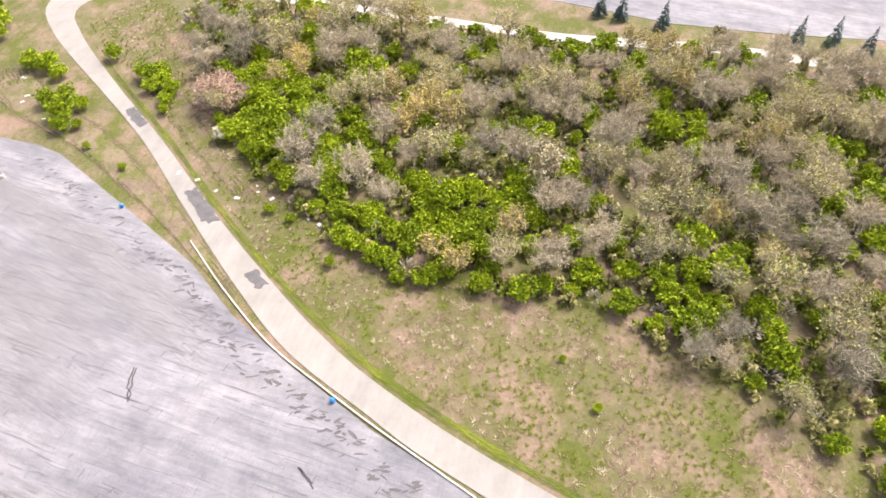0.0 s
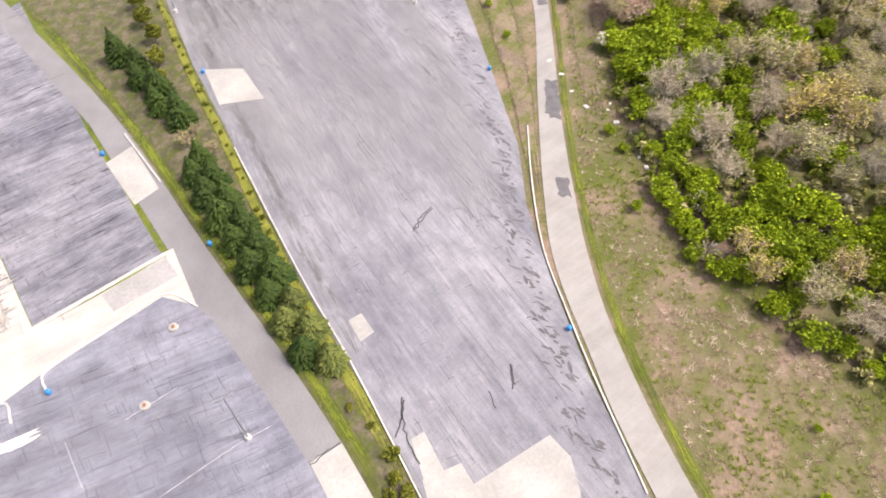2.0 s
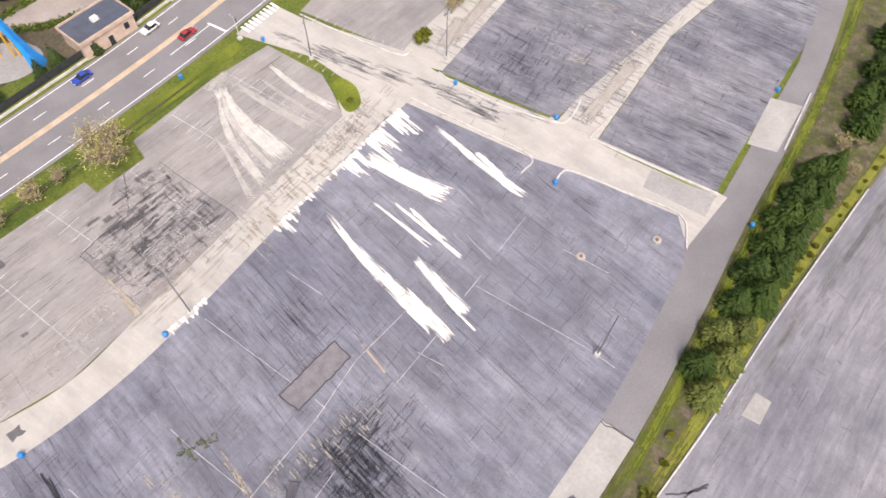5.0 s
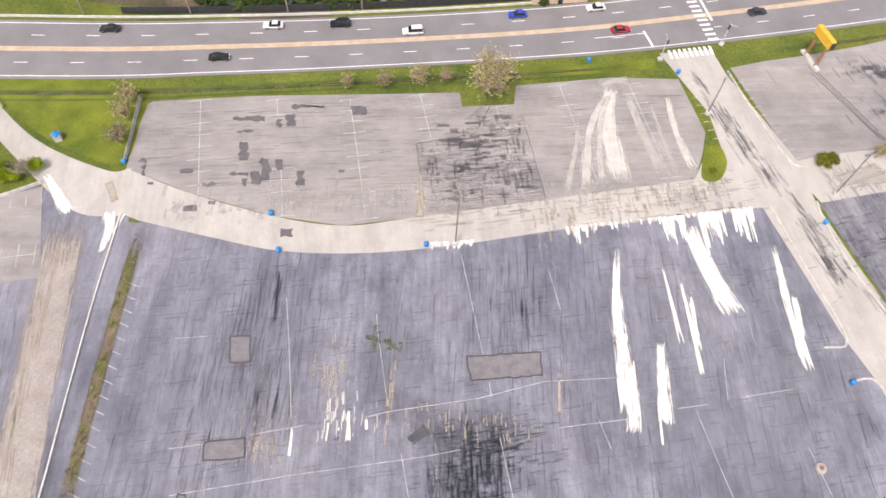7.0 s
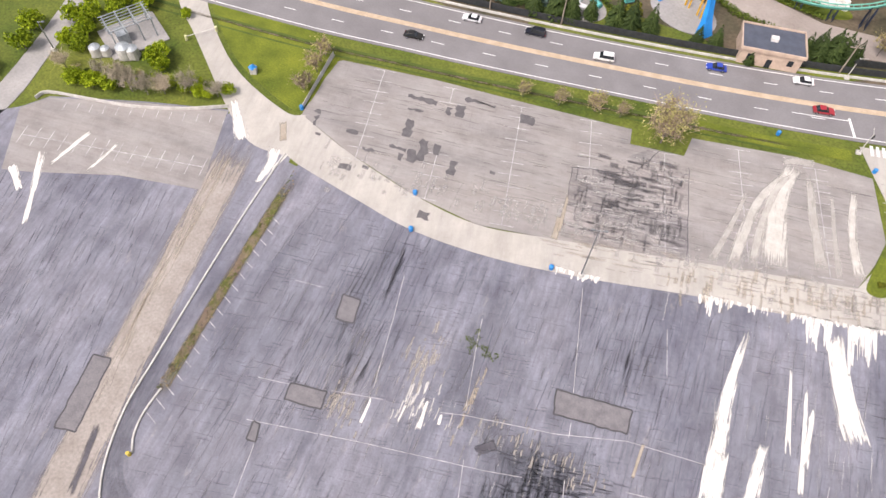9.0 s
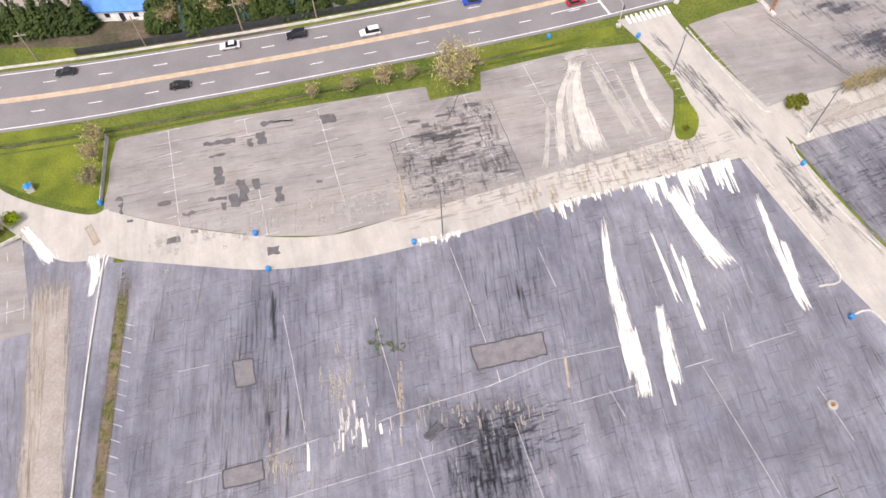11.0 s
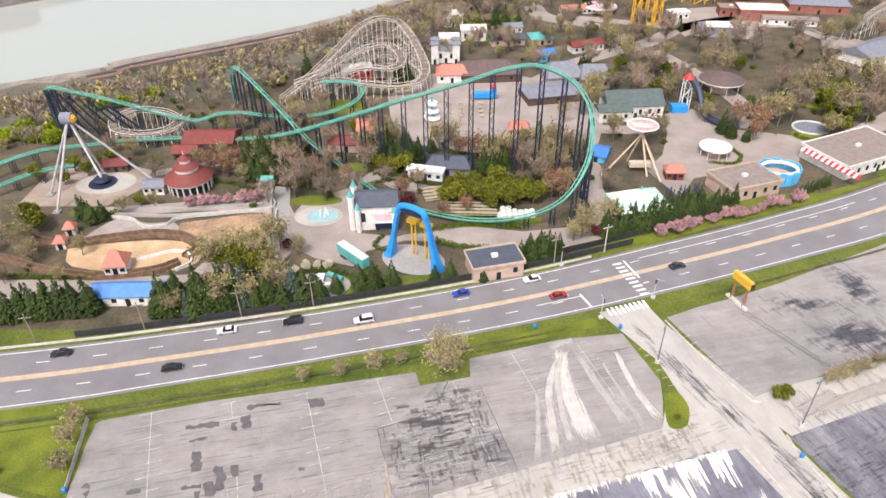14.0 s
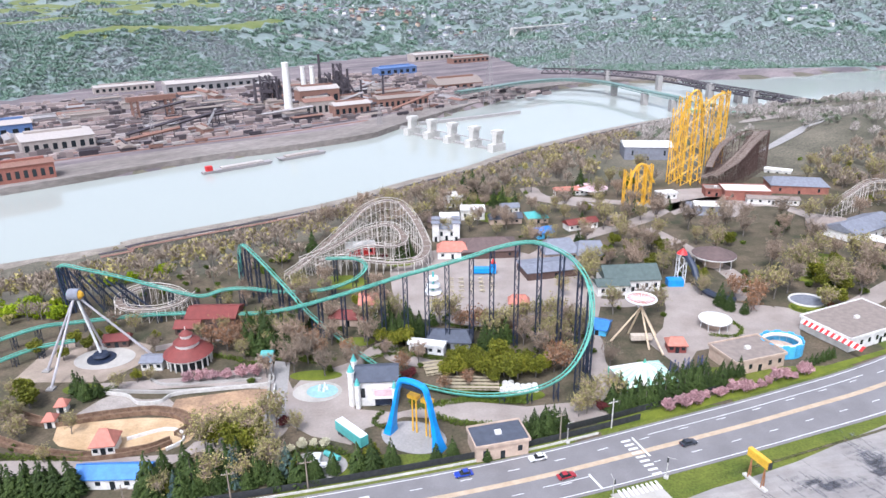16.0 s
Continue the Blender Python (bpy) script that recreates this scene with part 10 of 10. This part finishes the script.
def shed(x, y, w, d, h, rh, turn, wall, roof, label, bays=6, name="works_building"):
    root = thing(name, x, y, YARD_Z - 0.2, turn, label, "factory building", "works buildings")
    bm = bmesh.new()
    box(bm, -w / 2, w / 2, -d / 2, d / 2, 0, h)
    part("wall", bm, wall, root)
    bm = bmesh.new()
    gable(bm, -w / 2, w / 2, -d / 2, d / 2, h, h + rh, 0.8, 0.4)
    part("roof", bm, roof, root)
    bm = bmesh.new()
    box(bm, -w * 0.4, w * 0.4, -d * 0.07, d * 0.07, h + rh * 0.85, h + rh + 1.6)
    part("roof_monitor", bm, wall, root)
    for i in range(bays):
        bm = bmesh.new()
        x0 = -w / 2 + w * (i + 0.25) / bays
        box(bm, x0, x0 + w / bays * 0.5, -d / 2 - 0.15, -d / 2 + 0.1, h * 0.25, h * 0.7)
        part("window", bm, DARK_GLASS, root)
    return root


AX = 37
shed(-428, 735, 70, 62, 15, 4, AX, STEEL_BEIGE, PALE_ROOF, "large works hall with a pale roof", 8)
shed(-520, 790, 60, 40, 18, 4, AX, STEEL_BLUE, PALE_ROOF, "blue-clad works hall beside the pale one", 5)
shed(-385, 590, 60, 20, 15, 3, AX, BRICK_WALL, RUST, "red brick hall on the quay", 9)
shed(-395, 1215, 190, 26, 17, 5, AX, STEEL_GREY, PALE_ROOF, "long grey rolling mill shed", 14)
shed(-560, 1205, 100, 18, 11, 3, AX, STEEL_BEIGE, PALE_ROOF, "long beige shed below the hill", 10)
shed(-172, 925, 42, 24, 20, 4, 30, STEEL_BEIGE, RUST, "beige works building with a rusty roof", 5)
shed(-128, 925, 52, 22, 15, 4, 30, RUST, PALE_ROOF, "rust-brown works building near the chimney", 6)
shed(-62, 985, 80, 20, 15, 4, 30, RUST, TAUPE_ROOF, "long brown works building by the tracks", 9)
shed(-185, 1000, 60, 26, 26, 5, 30, RUST, PALE_ROOF, "tall brown casting house of the works", 5)
shed(-100, 1420, 90, 30, 14, 3, 37, STEEL_BLUE, STEEL_BLUE, "blue works shed by the tracks", 6)
shed(-30, 1720, 120, 30, 16, 4, 37, STEEL_BEIGE, PALE_ROOF, "distant beige works shed by the hill", 8)
shed(60, 1650, 110, 24, 12, 3, 37, RUST, TAUPE_ROOF, "distant brown works shed by the hill", 8)
shed(20, 1200, 90, 40, 8, 10, 30, RUST, TAUPE_ROOF, "dark roof over the stockyard", 6)
rr = random.Random(23)
for i in range(70):
    a, o = rr.uniform(-60, 620), rr.uniform(70, 480)
    x, y = u_frame(-400, 590, a, o)
    if y > along(x, BASE_X, BASE_Y) - 40:
        continue
    w, d, h = rr.uniform(14, 60), rr.uniform(8, 16), rr.uniform(4, 10)
    shed(x, y, w, d, h, rr.uniform(1, 3), AX + rr.choice((0, 0, 0, 90)), rr.choice((STEEL_GREY, STEEL_BEIGE, RUST, STEEL_DARK)), rr.choice((TAUPE_ROOF, TAUPE_ROOF, STEEL_GREY, RUST)), "low works shed in the rail yard", 0)
for i in range(22):
    o = 52 + i * 13 + rr.uniform(-3, 3)
    a0, a1 = rr.uniform(-160, 60), rr.uniform(380, 720)
    ribbon("railway_line", [u_frame(-400, 590, a0 + (a1 - a0) * k / 6, o + 8 * math.sin(k + i)) for k in range(7)], rr.uniform(2, 5), -43.95, rr.choice((STEEL_DARK, RUST, PALE_ROOF, STEEL_DARK)), None, 0.5, "railway track in the works yard", "railway")
for i in range(40):
    x, y = u_frame(-400, 590, rr.uniform(0, 560), 52 + rr.randrange(8) * 13)
    root = thing("rail_wagon", x, y, YARD_Z + 0.6, AX, "railway wagon standing in the yard", "wagon", "rail wagons")
    bm = bmesh.new()
    box(bm, -7, 7, -1.5, 1.5, 0.9, 3.8)
    part("body", bm, rr.choice((RUST, STEEL_DARK, STEEL_GREY, PALE_ROOF)), root)
    for sx in (-5, 5):
        bm = bmesh.new()
        box(bm, sx - 1.2, sx + 1.2, -1.2, 1.2, 0, 0.9)
        part("bogie", bm, STEEL_DARK, root)


def stack(x, y, h, r, material, label):
    root = thing("chimney", x, y, YARD_Z, 0, label, "chimney", "works chimneys")
    bm = bmesh.new()
    drum(bm, 0, 0, 0, h, r, r * 0.72, 14)
    part("shaft", bm, material, root)
    bm = bmesh.new()
    drum(bm, 0, 0, h, h + 1.2, r * 0.85, r * 0.85, 14)
    part("rim", bm, material, root)
    return root


stack(-210, 921, 69, 6.0, WHITE_WALL, "tall pale square-shouldered chimney")
stack(-216, 1062, 50, 4.5, WHITE_WALL, "pale stove column at the furnace")
stack(-203, 1068, 50, 4.5, WHITE_WALL, "pale stove column at the furnace")
for x, y, h, r in ((-222, 1241, 54, 3), (-275, 1000, 40, 2.5), (-150, 1080, 44, 2.5), (-120, 1000, 36, 2), (-245, 1010, 42, 2.5), (-95, 1080, 34, 2)):
    stack(x, y, h, r, STEEL_DARK, "thin dark works chimney")
for x, y, h, w in ((-262, 1012, 44, 20), (-248, 1020, 38, 14), (-163, 1062, 55, 16), (-185, 1075, 40, 22), (-150, 1050, 36, 14)):
    root = thing("blast_furnace", x, y, YARD_Z, 20, "dark blast furnace tower wrapped in girders", "furnace", "blast furnaces")
    bm = bmesh.new()
    lattice(bm, 0, 0, 0, h, w * 0.7, 1.0, 7.0)
    part("girder_frame", bm, STEEL_DARK, root)
    bm = bmesh.new()
    drum(bm, 0, 0, 0, h * 0.8, w * 0.3, w * 0.2, 12)
    part("shell", bm, STEEL_DARK, root)
    bm = bmesh.new()
    tube(bm, (0, 0, h), (w * 1.2, -w * 0.5, 6), 1.6, None, 6)
    part("downcomer", bm, STEEL_DARK, root)
    bm = bmesh.new()
    box(bm, -w * 0.45, w * 0.45, -w * 0.4, w * 0.4, h * 0.45, h * 0.55)
    part("platform", bm, STEEL_DARK, root)
root = thing("ore_bridge", -397, 926, YARD_Z, AX, "rusty ore-handling gantry over the yard", "gantry")
for sx in (-22, 22):
    bm = bmesh.new()
    lattice(bm, sx, 0, 0, 24, 8, 0.8, 6)
    part("leg", bm, RUST, root)
bm = bmesh.new()
box(bm, -32, 32, -3.5, 3.5, 23, 29)
part("bridge_beam", bm, RUST, root)
for x, y, h in ((66, 986, 70), (-330, 760, 30), (-80, 840, 26), (230, 1240, 60)):
    root = thing("pylon", x, y, YARD_Z, 30, "steel lattice power pylon", "pylon", "power pylons")
    bm = bmesh.new()
    for sx, sy in ((-1, -1), (1, -1), (1, 1), (-1, 1)):
        tube(bm, (sx * h * 0.09, sy * h * 0.09, 0), (sx * 0.8, sy * 0.8, h), 0.35, 0.25, 4)
    for k in range(8):
        z0, z1 = h * k / 8, h * (k + 1) / 8
        w0, w1 = h * 0.09 * (1 - k / 8) + 0.8 * k / 8, h * 0.09 * (1 - (k + 1) / 8) + 0.8 * (k + 1) / 8
        tube(bm, (-w0, -w0, z0), (w1, -w1, z1), 0.2, None, 3)
        tube(bm, (w0, -w0, z0), (w1, w1, z1), 0.2, None, 3)
        tube(bm, (w0, w0, z0), (-w1, w1, z1), 0.2, None, 3)
    part("tower", bm, STEEL_GREY, root)
    for z, L in ((h * 0.75, 9), (h * 0.87, 7), (h * 0.97, 5)):
        bm = bmesh.new()
        tube(bm, (-L, 0, z), (L, 0, z), 0.3, None, 4)
        part("crossarm", bm, STEEL_GREY, root)

# clutter of the yard: pipes, bins, scrap, conveyors
verts, faces = [], []
for i in range(2400):
    x, y = u_frame(-400, 590, rr.uniform(-160, 760), rr.uniform(60, 520))
    if y > along(x, BASE_X, BASE_Y) - 25:
        continue
    w, d, h = rr.uniform(0.8, 10) ** 1.0, rr.uniform(0.8, 3.2), rr.uniform(0.8, 6)
    b = len(verts)
    ca, sa = math.cos(radians(AX)), math.sin(radians(AX))
    for z in (YARD_Z - 0.3, YARD_Z + h):
        for px, py in ((-w, -d), (w, -d), (w, d), (-w, d)):
            verts.append((x + px * ca - py * sa, y + px * sa + py * ca, z))
    faces += [(b, b + 1, b + 5, b + 4), (b + 1, b + 2, b + 6, b + 5), (b + 2, b + 3, b + 7, b + 6), (b + 3, b, b + 4, b + 7), (b + 4, b + 5, b + 6, b + 7)]
CLUTTER = leaf_mat("scrap_and_plant", (0.04, 0.036, 0.045), (0.36, 0.31, 0.3))
tagged(mesh_ob("yard_clutter", verts, faces, CLUTTER), "bins, scrap and plant crowded in the works yard", "clutter", kind="stuff")
for i in range(14):
    x, y = u_frame(-300, 700, rr.uniform(0, 420), rr.uniform(40, 330))
    root = thing("conveyor", x, y, YARD_Z, AX + rr.choice((0, 0, 60, -40)), "raised dark conveyor gallery in the works", "conveyor", "works conveyors")
    bm = bmesh.new()
    tube(bm, (-35, 0, 6), (35, 0, rr.uniform(12, 24)), 1.8, None, 4)
    part("gallery", bm, rr.choice((STEEL_DARK, RUST, STEEL_GREY)), root)
    for sx in (-20, 5, 28):
        bm = bmesh.new()
        tube(bm, (sx, 0, 0), (sx, 0, 12), 0.6, None, 4)
        part("trestle", bm, STEEL_DARK, root)

# dam, lock wall, barge
root = thing("river_dam", 8, 763, -50, -46, "low river dam with five concrete gate piers", "dam")
bm = bmesh.new()
box(bm, -72, 72, -3, 3, -3, 2.0)
part("sill", bm, CONCRETE_GREY, root)
for i in range(5):
    x = -66 + i * 34
    bm = bmesh.new()
    v = box(bm, x - 4, x + 4, -11, 9, -3, 8)
    box(bm, x - 3, x + 3, -5, 5, 8, 20)
    pier = part("pier", bm, KERB, root)
    bm = bmesh.new()
    box(bm, x - 4.5, x + 4.5, -5.5, 5.5, 18, 22)
    part("machine_house", bm, KERB, pier)
    if i < 4:
        bm = bmesh.new()
        box(bm, x + 4, x + 30, -1, 1, 9, 10)
        part("walkway", bm, CONCRETE_GREY, root)
for pts in ([(-32, 872), (30, 905), (106, 952)], [(-60, 850), (-38, 838)]):
    ribbon("lock_wall", pts, 7, -52, CONCRETE_GREY, None, 5.5, "long concrete lock wall in the river", "lock wall", "")


def barge(x, y, turn, L, load):
    root = thing("barge", x, y, -50.3, turn, "flat river barge moored at the quay", "barge", "moored barges")
    bm = bmesh.new()
    v = [bm.verts.new(c) for c in ((-L / 2, -5, 3), (L / 2, -5, 3), (L / 2, 5, 3), (-L / 2, 5, 3), (-L / 2 + 4, -4.8, 0), (L / 2 - 4, -4.8, 0), (L / 2 - 4, 4.8, 0), (-L / 2 + 4, 4.8, 0))]
    for f in ((0, 1, 2, 3), (4, 7, 6, 5), (0, 4, 5, 1), (1, 5, 6, 2), (2, 6, 7, 3), (3, 7, 4, 0)):
        bm.faces.new([v[i] for i in f])
    part("hull", bm, STEEL_GREY, root)
    bm = bmesh.new()
    box(bm, -L * 0.35, L * 0.35, -3.5, 3.5, 3, 4.6)
    part("cargo_hold", bm, load, root)
    return root


barge(-200, 652, 40, 62, PALE_ROOF)
barge(-150, 697, 40, 55, STEEL_BEIGE)
root = thing("towboat", -226, 631, -50, 40, "small towboat with a red wheelhouse", "boat")
bm = bmesh.new()
box(bm, -7, 7, -3, 3, 0, 2.5)
part("hull", bm, STEEL_GREY, root)
bm = bmesh.new()
box(bm, -3, 3, -2.2, 2.2, 2.5, 7)
part("wheelhouse", bm, RED_PAINT, root)


def truss_bridge(name, label, pts, deck_z, piers, material, deep, wide):
    root = thing(name, 0, 0, 0, 0, label, "bridge")
    line = smooth([(*p, deck_z) for p in pts], 8)
    for nm, dz, w in (("deck", 0, wide), ):
        v, f = ribbon_mesh([(p.x, p.y) for p in line], w, deck_z)
        v2 = [q - Vector((0, 0, 1.6)) for q in v]
        n = len(v)
        mesh_ob(nm, v + v2, f + [tuple(i + n for i in q[::-1]) for q in f] + [(i, i + n, i + 2 + n, i + 2) for i in range(0, n - 2, 2)] + [(i + 1, i + 3, i + 3 + n, i + 1 + n) for i in range(0, n - 2, 2)], material, root)
    for side in (-1, 1):
        bm = bmesh.new()
        for i in range(0, len(line) - 1):
            a, b = line[i], line[i + 1]
            d = (b - a).normalized()
            s = Vector((-d.y, d.x, 0)) * side * wide * 0.48
            lo, lo2 = a + s - Vector((0, 0, deep)), b + s - Vector((0, 0, deep))
            tube(bm, lo, lo2, 0.6, None, 4)
            tube(bm, a + s, (lo + lo2) / 2, 0.5, None, 4)
            tube(bm, (lo + lo2) / 2, b + s, 0.5, None, 4)
        part("truss", bm, material, root)
    for x, y in piers:
        bm = bmesh.new()
        box(bm, x - 4, x + 4, y - 7, y + 7, -56, deck_z - deep)
        part("pier", bm, CONCRETE_GREY, root)
    return root


GREEN_BRIDGE = paint("grey_green_bridge_steel", (0.14, 0.22, 0.2), 0.6)
truss_bridge("road_bridge", "grey-green steel road bridge over the river", [(20, 1030), (75, 1083), (135, 1142), (207, 1175), (262, 1128), (296, 1022), (319, 955), (345, 870)], -29, ((276, 1110), (297, 1010), (318, 945)), GREEN_BRIDGE, 4, 12)
truss_bridge("rail_bridge", "dark steel railway truss bridge", [(186, 1310), (290, 1270), (370, 1165), (410, 1050), (459, 920), (489, 800)], -34, ((300, 1262), (365, 1165), (408, 1050), (440, 970)), STEEL_DARK, -8, 9)
truss_bridge("rail_bridge", "long dark railway trestle past the river", [(400, 1150), (440, 1020), (500, 900), (560, 800)], -32, ((412, 1110), (440, 1020), (470, 960)), STEEL_DARK, 5, 8)
truss_bridge("green_viaduct", "long green steel viaduct behind the park", [(250, 700), (294, 676), (340, 646), (386, 615), (440, 580)], -6, ((270, 690), (317, 661), (363, 631), (412, 598)), paint("sea_green_viaduct", (0.1, 0.33, 0.25)), 3, 9)

root = thing("arch_viaduct", 0, 0, 0, 0, "distant concrete arch viaduct over the valley", "bridge")
A, B = Vector((225, 2300, 2)), Vector((570, 2660, 6))
bm = bmesh.new()
d = (B - A).normalized()
s = Vector((-d.y, d.x, 0)) * 7
v = [bm.verts.new(p + q) for p in (A, B) for q in (s, -s, s - Vector((0, 0, 4)), -s - Vector((0, 0, 4)))]
for f in ((0, 4, 5, 1), (2, 3, 7, 6), (0, 2, 6, 4), (1, 5, 7, 3), (0, 1, 3, 2), (4, 6, 7, 5)):
    bm.faces.new([v[i] for i in f])
part("deck", bm, KERB, root)
spans = 5
for k in range(spans + 1):
    p = A.lerp(B, k / spans)
    bm = bmesh.new()
    tube(bm, p - Vector((0, 0, 60)), p - Vector((0, 0, 3)), 8, 7, 4)
    part("pier", bm, KERB, root)
    if k < spans:
        q = A.lerp(B, (k + 1) / spans)
        bm = bmesh.new()
        sweep(bm, [p.lerp(q, t / 10) - Vector((0, 0, 5 + 38 * (2 * t / 10 - 1) ** 2)) for t in range(11)], 5, (0, 0), 5)
        part("arch", bm, KERB, root)

# far woods and the hillside town
rr = random.Random(31)


def clump(seed, r, h, n):
    g = np.random.default_rng(seed)
    c = g.normal(size=(n, 3))
    c /= np.linalg.norm(c, axis=1)[:, None]
    c = c * (r, r, h * 0.5) * g.uniform(0.5, 1.0, (n, 1)) + (0, 0, h * 0.5)
    return (tri_leaves(g, c, r * 0.34),)


def on_hill(x, y):
    u = y - along(x, BASE_X, BASE_Y)
    return u > 4 and (land_zone(x, y) == 6) and abs(x) < 0.85 * y + 60


spots = []
for count, y0, y1, gap, s in ((5200, 1000, 1700, 6.6, 1.0), (4600, 1700, 2500, 10.5, 1.6), (2600, 2500, 4600, 21, 2.8)):
    for x, y in spread(count, -0.8 * y1, 0.8 * y1, y0, y1, gap, on_hill, rr, 12):
        g = noise.noise(Vector((x * 0.006, y * 0.006, 2)))
        k = rr.choice((0, 0, 1)) if g < (-0.12 if x < -100 else 0.06) else rr.choice((2, 2, 1))
        spots.append((x, y, float(land(x, y)) - 0.5, s * rr.uniform(0.75, 1.3), k))
# woods in pale bluish tones, with the haze of distance painted in
HAZED_BROWN = leaf_mat("hazed_bare_woods", (0.195, 0.228, 0.245), (0.245, 0.277, 0.292))
HAZED_OLIVE = leaf_mat("hazed_budding_woods", (0.175, 0.232, 0.222), (0.235, 0.292, 0.275))
HAZED_GREEN = leaf_mat("hazed_green_woods", (0.145, 0.232, 0.185), (0.2, 0.29, 0.228))
wood("far_woodland", "wooded hillsides beyond the river", spots, [clump(1, 6.6, 5.0, 44), clump(2, 6.8, 5.0, 44), clump(3, 6.8, 4.6, 44)], [(HAZED_BROWN,), (HAZED_OLIVE,), (HAZED_GREEN,)])

root0 = thing("town_house", 0, 0, 0, 0, "small pale house in the hillside town", "house", "houses of the far town")
bm = bmesh.new()
box(bm, -6, 6, -4.5, 4.5, -3, 6.5)
part("wall", bm, WHITE_WALL, root0)
bm = bmesh.new()
gable(bm, -6, 6, -4.5, 4.5, 6.5, 10, 0.5)
part("roof", bm, GREY_ROOF, root0)
root1 = thing("town_house", 0, 0, 0, 0, "small brick house in the hillside town", "house", "houses of the far town")
bm = bmesh.new()
box(bm, -5, 5, -5, 5, -3, 7.5)
part("wall", bm, BEIGE_WALL, root1)
bm = bmesh.new()
gable(bm, -5, 5, -5, 5, 7.5, 11, 0.5)
part("roof", bm, BROWN_ROOF, root1)
used = set()
for count, cx, cy, sx, sy in ((210, -420, 2620, 230, 220), (60, -180, 2300, 120, 120), (18, 640, 2100, 200, 150), (14, -820, 2300, 200, 120), (8, 900, 1700, 90, 60)):
    for _ in range(count):
        x, y = cx + rr.gauss(0, sx), cy + rr.gauss(0, sy)
        if y < along(x, BASE_X, BASE_Y) + 25:
            continue
        m = pose(x, y, float(land(x, y)), 0, 0, rr.uniform(0, 180)) @ Matrix.Scale(rr.uniform(0.9, 1.4), 4)
        src = rr.choice((root0, root0, root1))
        if src not in used:
            used.add(src)
            src.matrix_basis = m
            continue
        ob = copy_thing(src, Matrix.Identity(4))
        ob.matrix_basis = m
for pts in ([(120, 1763), (180, 1900), (243, 2020), (318, 2300), (324, 2378), (284, 2447)], [(-420, 1800), (-330, 1850), (-260, 1900)]):
    line = smooth([(x, y, 0) for x, y in pts], 8)
    v, f = ribbon_mesh(line, 16, 0)
    tagged(mesh_ob("far_road", [(q.x, q.y, float(land(q.x, q.y)) + 1.2) for q in v], f, CONCRETE_GREY), "pale road curving up the far valley", "road", kind="structure")

# pale tracks and sandy clearings behind the park
for cx, cy, rx, ry, a, m in ((300, 600, 60, 10, 32, SAND), (270, 500, 70, 5, 40, CONCRETE_GREY), (400, 760, 80, 14, 30, SAND), (330, 420, 60, 4, 35, SAND)):
    pts = oval(cx, cy, rx, ry, a)
    mesh_ob_v = [(x, y, float(land(x, y)) + 0.6) for x, y in pts]
    tagged(mesh_ob("clearing", mesh_ob_v, [tuple(range(len(pts)))], m), "pale sandy clearing behind the park", "clearing", kind="structure")
